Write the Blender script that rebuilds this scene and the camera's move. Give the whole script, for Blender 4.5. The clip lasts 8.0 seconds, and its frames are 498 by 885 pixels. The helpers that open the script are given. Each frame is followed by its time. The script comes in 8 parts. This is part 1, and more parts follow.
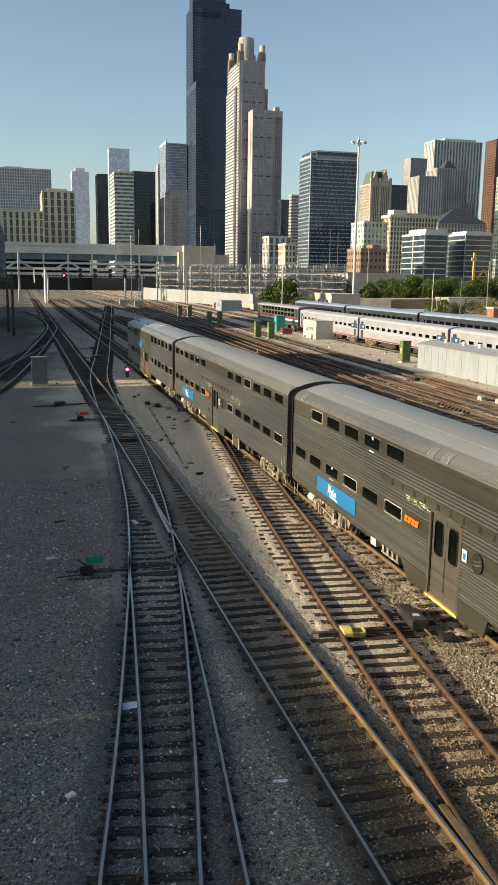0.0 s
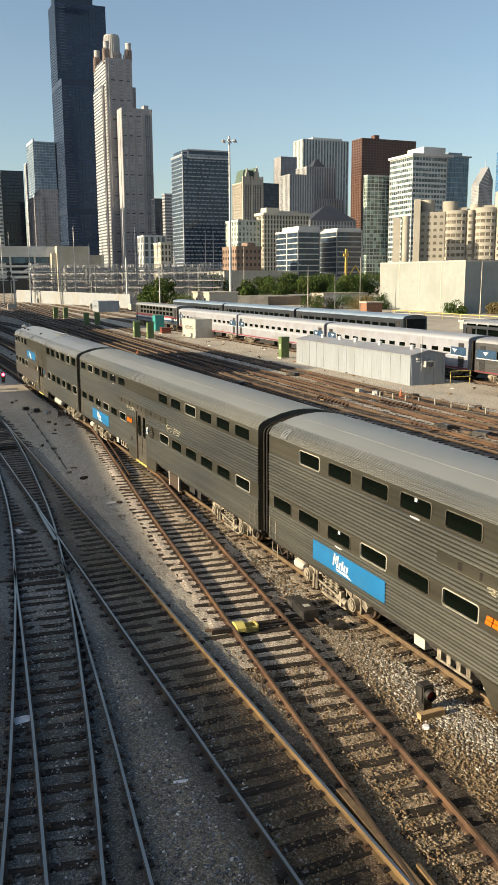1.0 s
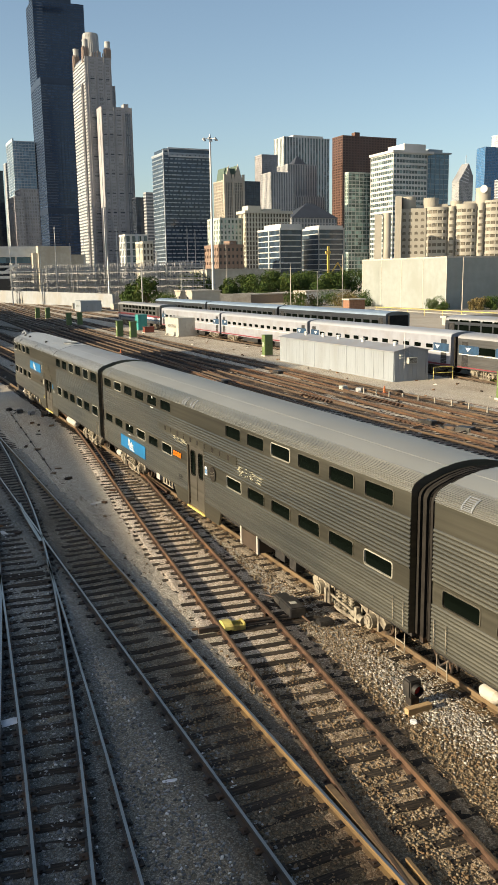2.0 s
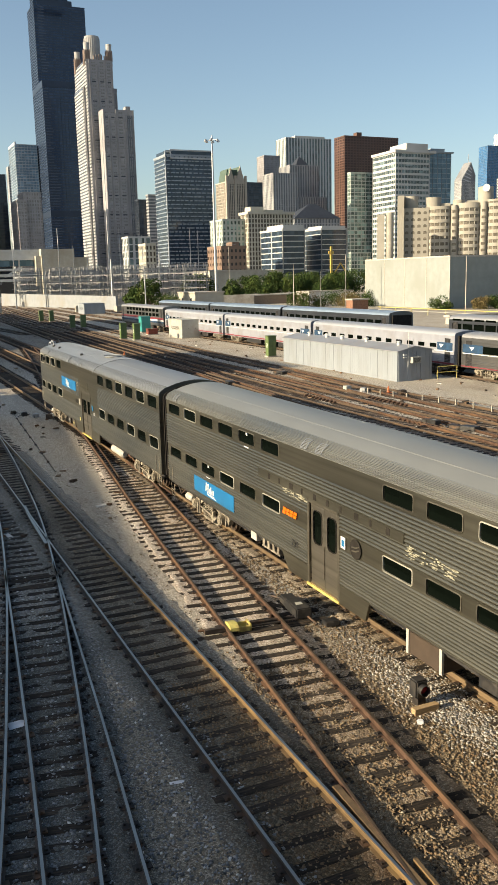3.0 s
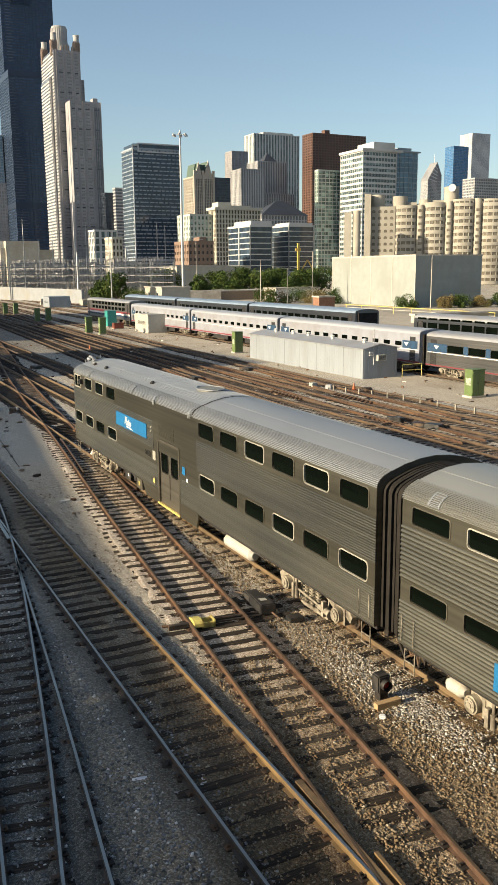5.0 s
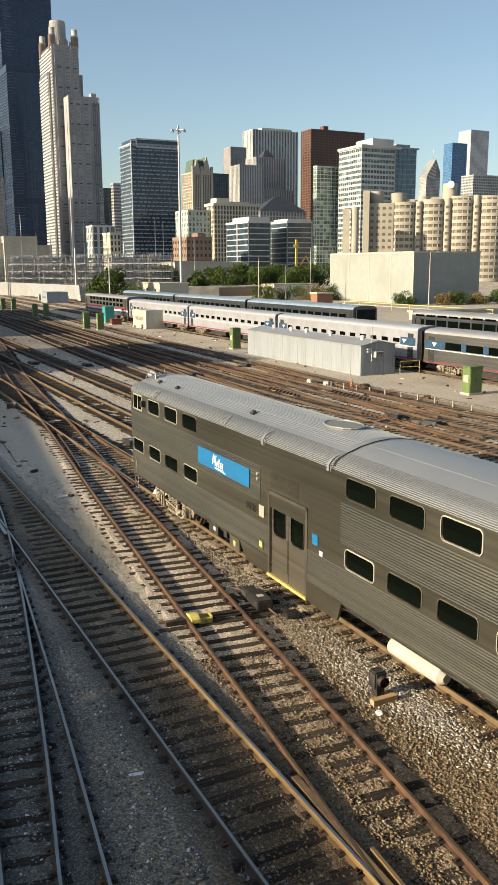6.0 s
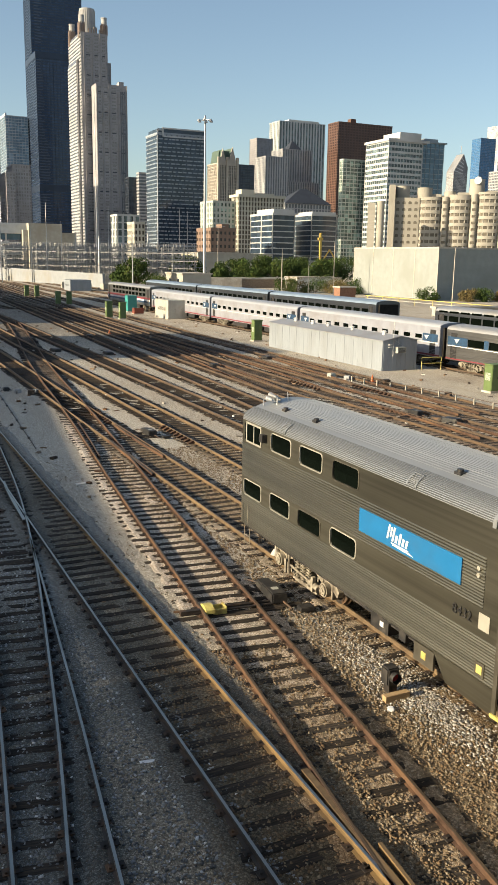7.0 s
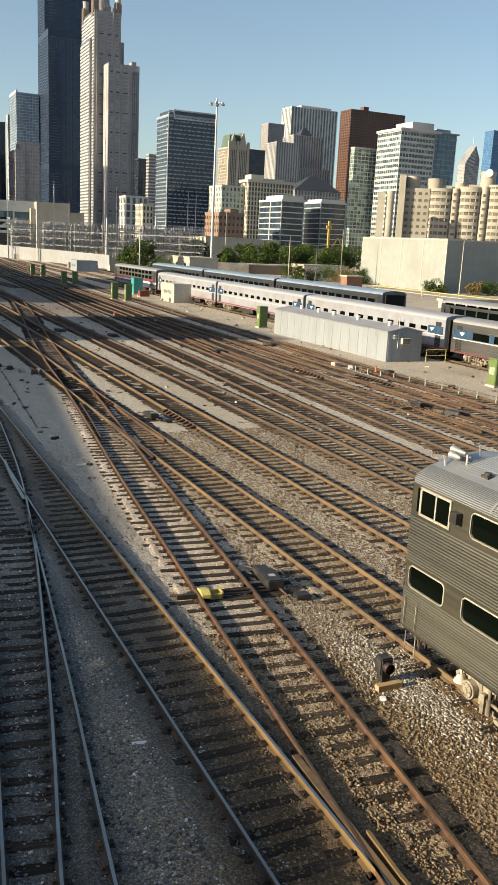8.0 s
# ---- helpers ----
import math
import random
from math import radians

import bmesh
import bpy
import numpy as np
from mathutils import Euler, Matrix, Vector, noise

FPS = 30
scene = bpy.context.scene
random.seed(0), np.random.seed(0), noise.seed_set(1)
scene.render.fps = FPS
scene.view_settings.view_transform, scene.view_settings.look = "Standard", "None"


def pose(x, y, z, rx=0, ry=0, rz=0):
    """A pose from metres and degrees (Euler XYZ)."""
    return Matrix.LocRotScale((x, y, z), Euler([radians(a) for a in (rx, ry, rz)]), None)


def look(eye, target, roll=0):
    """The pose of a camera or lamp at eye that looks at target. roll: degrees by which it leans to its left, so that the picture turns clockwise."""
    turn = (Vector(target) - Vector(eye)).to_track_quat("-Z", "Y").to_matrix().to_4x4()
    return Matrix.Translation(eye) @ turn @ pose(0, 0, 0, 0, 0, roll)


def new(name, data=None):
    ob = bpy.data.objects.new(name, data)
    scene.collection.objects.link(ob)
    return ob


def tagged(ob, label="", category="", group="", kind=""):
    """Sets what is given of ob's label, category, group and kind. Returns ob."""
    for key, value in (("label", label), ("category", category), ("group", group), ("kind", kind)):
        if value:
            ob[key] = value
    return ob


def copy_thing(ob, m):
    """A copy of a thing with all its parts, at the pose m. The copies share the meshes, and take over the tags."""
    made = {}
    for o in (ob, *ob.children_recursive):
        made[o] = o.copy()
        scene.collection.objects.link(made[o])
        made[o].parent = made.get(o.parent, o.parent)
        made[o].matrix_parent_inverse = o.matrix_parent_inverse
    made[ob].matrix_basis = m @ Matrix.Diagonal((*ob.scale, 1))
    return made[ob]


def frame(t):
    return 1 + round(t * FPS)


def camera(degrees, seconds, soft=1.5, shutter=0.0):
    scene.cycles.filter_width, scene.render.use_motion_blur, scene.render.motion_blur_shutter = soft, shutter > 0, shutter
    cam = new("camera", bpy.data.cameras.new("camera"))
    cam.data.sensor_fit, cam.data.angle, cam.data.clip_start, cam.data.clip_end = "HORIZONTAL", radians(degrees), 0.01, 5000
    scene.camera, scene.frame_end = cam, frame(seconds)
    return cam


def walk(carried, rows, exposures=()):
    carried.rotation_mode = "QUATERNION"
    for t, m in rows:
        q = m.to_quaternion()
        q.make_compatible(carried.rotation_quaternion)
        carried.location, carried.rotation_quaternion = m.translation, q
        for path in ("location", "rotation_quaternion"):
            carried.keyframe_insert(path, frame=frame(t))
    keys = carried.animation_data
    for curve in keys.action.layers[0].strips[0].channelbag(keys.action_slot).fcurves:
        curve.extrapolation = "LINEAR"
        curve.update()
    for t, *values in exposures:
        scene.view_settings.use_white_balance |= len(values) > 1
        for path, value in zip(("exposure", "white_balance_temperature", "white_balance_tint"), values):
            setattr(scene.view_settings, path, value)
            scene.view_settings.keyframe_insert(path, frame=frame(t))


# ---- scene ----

# the yard's own axes: x across the tracks, y along them to the north
TURN = 15.3
YARD = pose(0, 0, 0, 0, 0, TURN)
EYE = 9.06


def aim(yaw, pitch, roll):
    """The camera at its one place on the bridge, turned."""
    return pose(0, 0, EYE, 0, 0, yaw) @ pose(0, 0, 0, 90 + pitch) @ pose(0, 0, 0, 0, 0, roll)


cam = camera(32.84, 8.0, soft=0.9)
walk(cam, [
    (0.0, aim(0.00, -11.05, 0.80)), (0.5, aim(-4.37, -11.11, 0.79)), (1.0, aim(-7.96, -11.10, -0.34)),
    (1.5, aim(-9.02, -11.25, -0.59)), (3.0, aim(-8.72, -11.16, -1.41)), (3.5, aim(-8.73, -11.12, -0.64)),
    (4.0, aim(-8.88, -11.16, -0.77)), (4.5, aim(-10.68, -11.39, -0.88)), (6.0, aim(-11.25, -11.72, -0.26)),
    (6.5, aim(-10.23, -12.09, 0.85)), (7.0, aim(-9.96, -12.25, 0.98)), (7.5, aim(-10.01, -13.03, 1.82)),
    (8.0, aim(-9.89, -13.17, 2.82))], [(0, 0.99, 7550, 6), (8, 0.99, 7550, 6)])

# ---- light: a low sun in the west, over the tracks' left side ----
SUN_UP = 17.0
world = bpy.data.worlds.new("sky")
scene.world = world
world.use_nodes = True
wt = world.node_tree
sky = wt.nodes.new("ShaderNodeTexSky")
sky.sky_type, sky.sun_disc = "NISHITA", False
sky.sun_elevation, sky.sun_rotation = radians(SUN_UP + 8), radians(-90 - TURN)
sky.air_density, sky.dust_density, sky.ozone_density = 0.95, 1.35, 2.5
back = next(n for n in wt.nodes if n.type == "BACKGROUND")
back.inputs["Strength"].default_value = 0.0885
wt.links.new(sky.outputs["Color"], back.inputs["Color"])
sun = new("sun", bpy.data.lights.new("sun", "SUN"))
sun.data.energy, sun.data.angle, sun.data.color = 5.0, radians(0.4), (1.0, 0.87, 0.70)
sun.matrix_world = YARD @ look((-80, 0, 80 * math.tan(radians(SUN_UP))), (0, 0, 0))


# ---- materials ----
def node(nt, kind, **values):
    n = nt.nodes.new("ShaderNode" + kind)
    for key, value in values.items():
        n.inputs[key.replace("_", " ")].default_value = value
    return n


def base(name, rough=0.7, metal=0.0):
    m = bpy.data.materials.new(name)
    m.use_nodes = True
    nt = m.node_tree
    b = next(n for n in nt.nodes if n.type == "BSDF_PRINCIPLED")
    b.inputs["Roughness"].default_value, b.inputs["Metallic"].default_value = rough, metal
    if rough > 0.75:
        b.inputs["Specular IOR Level"].default_value = 0.12
    return m, nt, b


def ramp(nt, fac, stops):
    r = nt.nodes.new("ShaderNodeValToRGB")
    while len(r.color_ramp.elements) < len(stops):
        r.color_ramp.elements.new(0.5)
    for e, (p, c) in zip(r.color_ramp.elements, stops):
        e.position, e.color = p, (*c, 1)
    nt.links.new(fac, r.inputs["Fac"])
    return r.outputs["Color"]


def mixed(nt, fac, a, b, how="MIX"):
    n = nt.nodes.new("ShaderNodeMix")
    n.data_type, n.blend_type = "RGBA", how
    for sock, value in ((n.inputs[0], fac), (n.inputs[6], a), (n.inputs[7], b)):
        if isinstance(value, (int, float)):
            sock.default_value = value
        elif isinstance(value, tuple):
            sock.default_value = (*value, 1)
        else:
            nt.links.new(value, sock)
    return n.outputs[2]


def coords(nt, scale=(1, 1, 1), space="Object"):
    tc = nt.nodes.new("ShaderNodeTexCoord")
    mp = nt.nodes.new("ShaderNodeMapping")
    mp.inputs["Scale"].default_value = scale
    nt.links.new(tc.outputs[space], mp.inputs["Vector"])
    return mp.outputs["Vector"]


def bumped(nt, b, height, strength, distance):
    n = node(nt, "Bump", Strength=strength, Distance=distance)
    nt.links.new(height, n.inputs["Height"])
    nt.links.new(n.outputs["Normal"], b.inputs["Normal"])


def surface(name, colour, rough=0.7, metal=0.0, grain=3.0, vary=0.25, stain=None, stain_size=0.4, bump=0.0, stretch=(1, 1, 1), each=0.0):
    """A colour with variation at two scales, an optional stain, and roughness that varies."""
    m, nt, b = base(name, rough, metal)
    at = coords(nt, stretch)
    fine, wide = node(nt, "TexNoise", Scale=grain, Detail=5.0), node(nt, "TexNoise", Scale=stain_size, Detail=4.0)
    for n in (fine, wide):
        nt.links.new(at, n.inputs["Vector"])
    dark, light = tuple(c * (1 - vary) for c in colour), tuple(min(1, c * (1 + vary)) for c in colour)
    col = ramp(nt, fine.outputs["Fac"], [(0.3, dark), (0.7, light)])
    if stain:
        col = mixed(nt, ramp(nt, wide.outputs["Fac"], [(0.48, (0, 0, 0)), (0.68, (1, 1, 1))]), col, stain)
    if each:
        info = nt.nodes.new("ShaderNodeObjectInfo")
        col = mixed(nt, 1.0, col, ramp(nt, info.outputs["Random"], [(0, (1 - each,) * 3), (1, (1 + each,) * 3)]), "MULTIPLY")
    nt.links.new(col, b.inputs["Base Color"])
    rr = node(nt, "MapRange", To_Min=max(0.02, rough - 0.12), To_Max=min(1, rough + 0.12))
    nt.links.new(wide.outputs["Fac"], rr.inputs["Value"])
    nt.links.new(rr.outputs["Result"], b.inputs["Roughness"])
    if bump:
        bumped(nt, b, fine.outputs["Fac"], 0.6, bump)
    return m


def gravel(name, tint, size, stain, amount, dirt_shade=(66.0, 96.0, 0.92), dirt_shade_tint=(0.34, 0.32, 0.30)):
    """Crushed stone: cells of different greys, some white, some brown, with a rusty stain along the tracks."""
    m, nt, b = base(name, 0.92)
    at = coords(nt)
    warp = node(nt, "TexNoise", Scale=4 / size * 0.2, Detail=3.0)
    nt.links.new(at, warp.inputs["Vector"])
    cell = node(nt, "TexVoronoi", Scale=1 / size, Randomness=1.0)
    edge = node(nt, "TexVoronoi", Scale=1 / size, Randomness=1.0)
    edge.feature = "DISTANCE_TO_EDGE"
    for n in (cell, edge):
        nt.links.new(at, n.inputs["Vector"])
    sep = nt.nodes.new("ShaderNodeSeparateColor")
    nt.links.new(cell.outputs["Color"], sep.inputs["Color"])
    t = tint
    col = ramp(nt, sep.outputs["Red"], [(0.0, tuple(c * 0.55 for c in t)), (0.45, tuple(c * 0.85 for c in t)), (0.8, tuple(c * 1.25 for c in t)), (1.0, tuple(min(0.9, c * 1.6) for c in t))])
    col = mixed(nt, ramp(nt, sep.outputs["Green"], [(0.65, (0, 0, 0)), (0.95, (0.5,) * 3)]), col, (0.27, 0.19, 0.12))
    # shade in the gaps between stones, put into the colour at cell edges
    gap = ramp(nt, edge.outputs["Distance"], [(0.0, (0.42,) * 3), (0.12, (1,) * 3)])
    col = mixed(nt, 1.0, col, gap, "MULTIPLY")
    lane = node(nt, "TexNoise", Scale=1.0, Detail=4.0)
    nt.links.new(coords(nt, (0.55, 0.03, 1)), lane.inputs["Vector"])
    patch = node(nt, "TexNoise", Scale=0.16, Detail=6.0)
    nt.links.new(at, patch.inputs["Vector"])
    col = mixed(nt, ramp(nt, lane.outputs["Fac"], [(0.45, (0, 0, 0)), (0.62, (amount,) * 3)]), col, stain, "MULTIPLY")
    col = mixed(nt, ramp(nt, patch.outputs["Fac"], [(0.5, (0, 0, 0)), (0.7, (0.25,) * 3)]), col, (0.22, 0.18, 0.14))
    # past the tracks: pale trodden dirt; before them, greyer stone with painted shade
    ax = nt.nodes.new("ShaderNodeSeparateXYZ")
    nt.links.new(coords(nt), ax.inputs["Vector"])
    wob = node(nt, "TexNoise", Scale=0.12, Detail=5.0)
    nt.links.new(at, wob.inputs["Vector"])
    far = nt.nodes.new("ShaderNodeMath")
    far.operation, far.inputs[1].default_value = "MULTIPLY_ADD", 16.0
    nt.links.new(wob.outputs["Fac"], far.inputs[0])
    nt.links.new(ax.outputs["X"], far.inputs[2])
    rng_far = node(nt, "MapRange", From_Min=41.0, From_Max=49.0)
    nt.links.new(far.outputs["Value"], rng_far.inputs["Value"])
    col = mixed(nt, rng_far.outputs["Result"], col, mixed(nt, 0.55, ramp(nt, patch.outputs["Fac"], [(0.32, (0.20, 0.165, 0.125)), (0.48, (0.42, 0.37, 0.30)), (0.7, (0.55, 0.50, 0.42))]), col))
    # the left side's cool shade is put into the stone's colour
    near = node(nt, "MapRange", From_Min=10.3, From_Max=13.8)
    nt.links.new(far.outputs["Value"], near.inputs["Value"])
    col = mixed(nt, near.outputs["Result"], mixed(nt, 1.0, col, (0.405, 0.43, 0.435), "MULTIPLY"), col)
    # brown dust between the stones beside the bridge
    dusty = node(nt, "MapRange", From_Min=13.0, From_Max=20.0, To_Min=1.0, To_Max=0.0)
    nt.links.new(ax.outputs["Y"], dusty.inputs["Value"])
    dusty_on = nt.nodes.new("ShaderNodeMath")
    dusty_on.operation = "MULTIPLY"
    nt.links.new(dusty.outputs["Result"], dusty_on.inputs[0])
    nt.links.new(near.outputs["Result"], dusty_on.inputs[1])
    col = mixed(nt, dusty_on.outputs["Value"], col, mixed(nt, 1.0, col, (0.50, 0.43, 0.345), "MULTIPLY"))
    # greasy dirt and the buildings' shade over the throat, both put into the colour
    throat = node(nt, "MapRange", From_Min=dirt_shade[0], From_Max=dirt_shade[1], To_Min=0.0, To_Max=dirt_shade[2])
    nt.links.new(ax.outputs["Y"], throat.inputs["Value"])
    throat_on = nt.nodes.new("ShaderNodeMath")
    throat_on.operation = "MULTIPLY"
    nt.links.new(throat.outputs["Result"], throat_on.inputs[0])
    nt.links.new(ramp(nt, rng_far.outputs["Result"], [(0.0, (1,) * 3), (0.6, (0.1,) * 3)]), throat_on.inputs[1])
    col = mixed(nt, throat_on.outputs["Value"], col, mixed(nt, 1.0, col, dirt_shade_tint, "MULTIPLY"))
    # oily dirt caked between the rails of the busiest line
    oily = node(nt, "TexNoise", Scale=1.0, Detail=5.0)
    nt.links.new(coords(nt, (1.2, 0.25, 1)), oily.inputs["Vector"])
    off = nt.nodes.new("ShaderNodeMath")
    off.operation, off.inputs[1].default_value = "SUBTRACT", 5.82
    nt.links.new(ax.outputs["X"], off.inputs[0])
    away = nt.nodes.new("ShaderNodeMath")
    away.operation = "ABSOLUTE"
    nt.links.new(off.outputs["Value"], away.inputs[0])
    lane_in = node(nt, "MapRange", From_Min=0.7, From_Max=1.35, To_Min=1.0, To_Max=0.0)
    nt.links.new(away.outputs["Value"], lane_in.inputs["Value"])
    lane_on = nt.nodes.new("ShaderNodeMath")
    lane_on.operation = "MULTIPLY"
    nt.links.new(lane_in.outputs["Result"], lane_on.inputs[0])
    nt.links.new(ramp(nt, oily.outputs["Fac"], [(0.25, (0.35,) * 3), (0.6, (0.95,) * 3)]), lane_on.inputs[1])
    col = mixed(nt, lane_on.outputs["Value"], col, mixed(nt, 1.0, col, (0.68, 0.62, 0.54), "MULTIPLY"))
    nt.links.new(col, b.inputs["Base Color"])
    bumped(nt, b, edge.outputs["Distance"], 0.9, size * 0.5)
    return m


def stone_mix(name, stops):
    m, nt, b = base(name, 0.9)
    g = nt.nodes.new("ShaderNodeNewGeometry")
    nt.links.new(ramp(nt, g.outputs["Random Per Island"], stops), b.inputs["Base Color"])
    return m


def steel(name, colour, rough, streak=(0.3, 6, 0.2), vary=0.25, dirt=(0.10, 0.08, 0.055)):
    """Stainless sheet, dulled by dust, with dirt that runs down and collects in patches."""
    m, nt, b = base(name, rough, 1.0)
    run, spot = node(nt, "TexNoise", Scale=1.0, Detail=5.0), node(nt, "TexNoise", Scale=0.5, Detail=6.0)
    nt.links.new(coords(nt, (1, 0.12, 9)), run.inputs["Vector"])
    nt.links.new(coords(nt, (1, 0.35, 1.5)), spot.inputs["Vector"])
    col = ramp(nt, run.outputs["Fac"], [(0.3, tuple(c * (1 - vary) for c in colour)), (0.7, tuple(c * (1 + vary * 0.5) for c in colour))])
    mask = ramp(nt, spot.outputs["Fac"], [(0.35, (0.06,) * 3), (0.80, (0.30,) * 3)])
    col = mixed(nt, mask, col, dirt)
    nt.links.new(col, b.inputs["Base Color"])
    dull = node(nt, "MapRange", To_Min=1.0, To_Max=0.45)
    nt.links.new(mask, dull.inputs["Value"])
    nt.links.new(dull.outputs["Result"], b.inputs["Metallic"])
    rr = node(nt, "MapRange", To_Min=rough - 0.06, To_Max=min(1, rough + 0.16))
    nt.links.new(spot.outputs["Fac"], rr.inputs["Value"])
    nt.links.new(rr.outputs["Result"], b.inputs["Roughness"])
    return m


def glazing(name, colour, rough=0.08, grid=(1, 1, 1), low=0.75, high=1.35):
    """Dark window glass, each pane a little different behind it."""
    m, nt, b = base(name, rough)
    n = node(nt, "TexWhiteNoise")
    n.noise_dimensions = "3D"
    fl = nt.nodes.new("ShaderNodeVectorMath")
    fl.operation = "FLOOR"
    nt.links.new(coords(nt, grid), fl.inputs[0])
    nt.links.new(fl.outputs[0], n.inputs["Vector"])
    nt.links.new(ramp(nt, n.outputs["Value"], [(0.0, tuple(c * low for c in colour)), (0.7, colour), (1.0, tuple(min(1, c * high) for c in colour))]), b.inputs["Base Color"])
    b.inputs["IOR"].default_value = 1.5
    return m


def glow(name, colour, power):
    m, nt, b = base(name, 0.4)
    b.inputs["Base Color"].default_value = (*colour, 1)
    b.inputs["Emission Color"].default_value = (*colour, 1)
    b.inputs["Emission Strength"].default_value = power
    return m


BALLAST = gravel("ballast", (0.54, 0.50, 0.425), 0.030, (0.74, 0.65, 0.55), 0.30, (72.0, 110.0, 0.8), (0.38, 0.39, 0.41))
TRACK_BED = gravel("track_bed", (0.47, 0.405, 0.32), 0.034, (0.64, 0.52, 0.40), 0.7, (27.0, 46.0, 0.96), (0.155, 0.138, 0.122))
TRACK_BED_PALE = gravel("pale_track_bed", (0.70, 0.62, 0.53), 0.034, (0.70, 0.58, 0.46), 0.5, (44.0, 60.0, 0.9), (0.28, 0.24, 0.21))
TRACK_BED_OILY = gravel("oily_track_bed", (0.34, 0.345, 0.325), 0.032, (0.62, 0.58, 0.53), 0.6, (40.0, 70.0, 0.92), (0.28, 0.27, 0.26))
TRACK_BED_BROWN = gravel("brown_track_bed", (0.21, 0.165, 0.13), 0.036, (0.62, 0.50, 0.40), 0.7, (62.0, 84.0, 0.95), (0.17, 0.175, 0.185))
STONE = stone_mix("tan_crushed_stone", [(0.0, (0.095, 0.070, 0.045)), (0.3, (0.145, 0.110, 0.072)), (0.45, (0.15, 0.098, 0.056)), (0.8, (0.19, 0.150, 0.101)), (0.97, (0.23, 0.193, 0.140)), (1.0, (0.32, 0.287, 0.23))])
# greyer stone, its colour also darkened and cooled for the shaded side
STONE_GREY = stone_mix("grey_crushed_stone", [(0.0, (0.085, 0.09, 0.094)), (0.5, (0.19, 0.20, 0.208)), (0.9, (0.31, 0.32, 0.325)), (1.0, (0.74, 0.74, 0.73))])
STONE_WHITE = stone_mix("fresh_white_stone", [(0.0, (0.18, 0.16, 0.13)), (0.4, (0.29, 0.27, 0.235)), (1.0, (0.50, 0.48, 0.44))])
TIE = surface("tie_wood", (0.030, 0.026, 0.022), 0.9, grain=6, vary=0.5, stain=(0.066, 0.050, 0.037), stain_size=2.5, bump=0.02, stretch=(0.8, 9, 4), each=0.35)
TIE_FAR = surface("tie_wood_weathered", (0.026, 0.022, 0.020), 0.9, grain=2, vary=0.4, stain=(0.055, 0.040, 0.031), stain_size=0.7)
RUST = surface("rusty_rail", (0.070, 0.043, 0.031), 0.8, grain=5, vary=0.45, stain=(0.12, 0.070, 0.042), stain_size=0.5, bump=0.004)
RUST_TAN = surface("tan_rusty_rail", (0.066, 0.044, 0.029), 0.75, grain=5, vary=0.35, stain=(0.10, 0.062, 0.034), stain_size=0.5, bump=0.004)
# low sun's gold on the rail is put into this ochre
OCHRE_SUNLIT = surface("sunlit_ochre_rail", (0.115, 0.074, 0.035), 0.65, grain=5, vary=0.35, stain=(0.18, 0.115, 0.048), stain_size=0.5, bump=0.004)
OCHRE_DULL = surface("tan_ochre_rail", (0.108, 0.072, 0.040), 0.7, grain=5, vary=0.35, stain=(0.15, 0.10, 0.052), stain_size=0.5, bump=0.004)
RUST_DARK = surface("oily_rail", (0.030, 0.025, 0.021), 0.6, grain=5, vary=0.35, stain=(0.085, 0.055, 0.036), stain_size=0.4, bump=0.004)
RAIL_TOP = surface("worn_rail_head", (0.40, 0.385, 0.35), 0.30, 1.0, grain=2, vary=0.2, stretch=(4, 0.1, 1))
RAIL_TOP_DULL = surface("dull_rail_head", (0.112, 0.080, 0.054), 0.5, 0.5, grain=2, vary=0.25, stretch=(4, 0.1, 1))
IRON = surface("dirty_iron", (0.032, 0.027, 0.024), 0.65, 0.3, grain=8, vary=0.4, stain=(0.14, 0.08, 0.045), stain_size=3, bump=0.004)
BLACK = surface("black_paint", (0.018, 0.018, 0.019), 0.5, grain=10, vary=0.3, stain=(0.05, 0.045, 0.04), stain_size=4)
YELLOW = surface("yellow_paint", (0.48, 0.42, 0.13), 0.55, grain=8, vary=0.15, stain=(0.33, 0.24, 0.08), stain_size=5)
GREEN_BOX = surface("green_cabinet_paint", (0.105, 0.155, 0.055), 0.5, grain=2, vary=0.12, stain=(0.09, 0.14, 0.05), stain_size=1.2)
TEAL = surface("teal_plastic", (0.03, 0.26, 0.24), 0.45, grain=2, vary=0.12)
CREAM = surface("cream_cabinet_paint", (0.38, 0.378, 0.34), 0.55, grain=2, vary=0.08, stain=(0.35, 0.33, 0.28), stain_size=0.9)
WHITE = surface("white_paint", (0.58, 0.58, 0.56), 0.55, grain=2, vary=0.06, stain=(0.45, 0.43, 0.39), stain_size=0.8)
SIDING = surface("white_metal_siding", (0.24, 0.268, 0.296), 0.5, grain=1.5, vary=0.06, stain=(0.215, 0.235, 0.252), stain_size=0.5, stretch=(1, 1, 0.3))
GALV = surface("galvanised_steel", (0.36, 0.37, 0.38), 0.5, 0.6, grain=8, vary=0.2)
CONCRETE = surface("concrete", (0.42, 0.39, 0.34), 0.85, grain=2, vary=0.15, stain=(0.30, 0.27, 0.23), stain_size=0.3, bump=0.01)
SITE_WALL = surface("grey_site_wall", (0.24, 0.258, 0.275), 0.85, grain=0.6, vary=0.08, stain=(0.23, 0.225, 0.21), stain_size=0.12)
PALE_WALL = surface("pale_concrete_wall", (0.255, 0.275, 0.265), 0.85, grain=0.6, vary=0.08, stain=(0.235, 0.25, 0.235), stain_size=0.12)
TAN_WALL = surface("tan_stucco", (0.37, 0.352, 0.305), 0.85, grain=0.6, vary=0.10, stain=(0.33, 0.30, 0.24), stain_size=0.1)
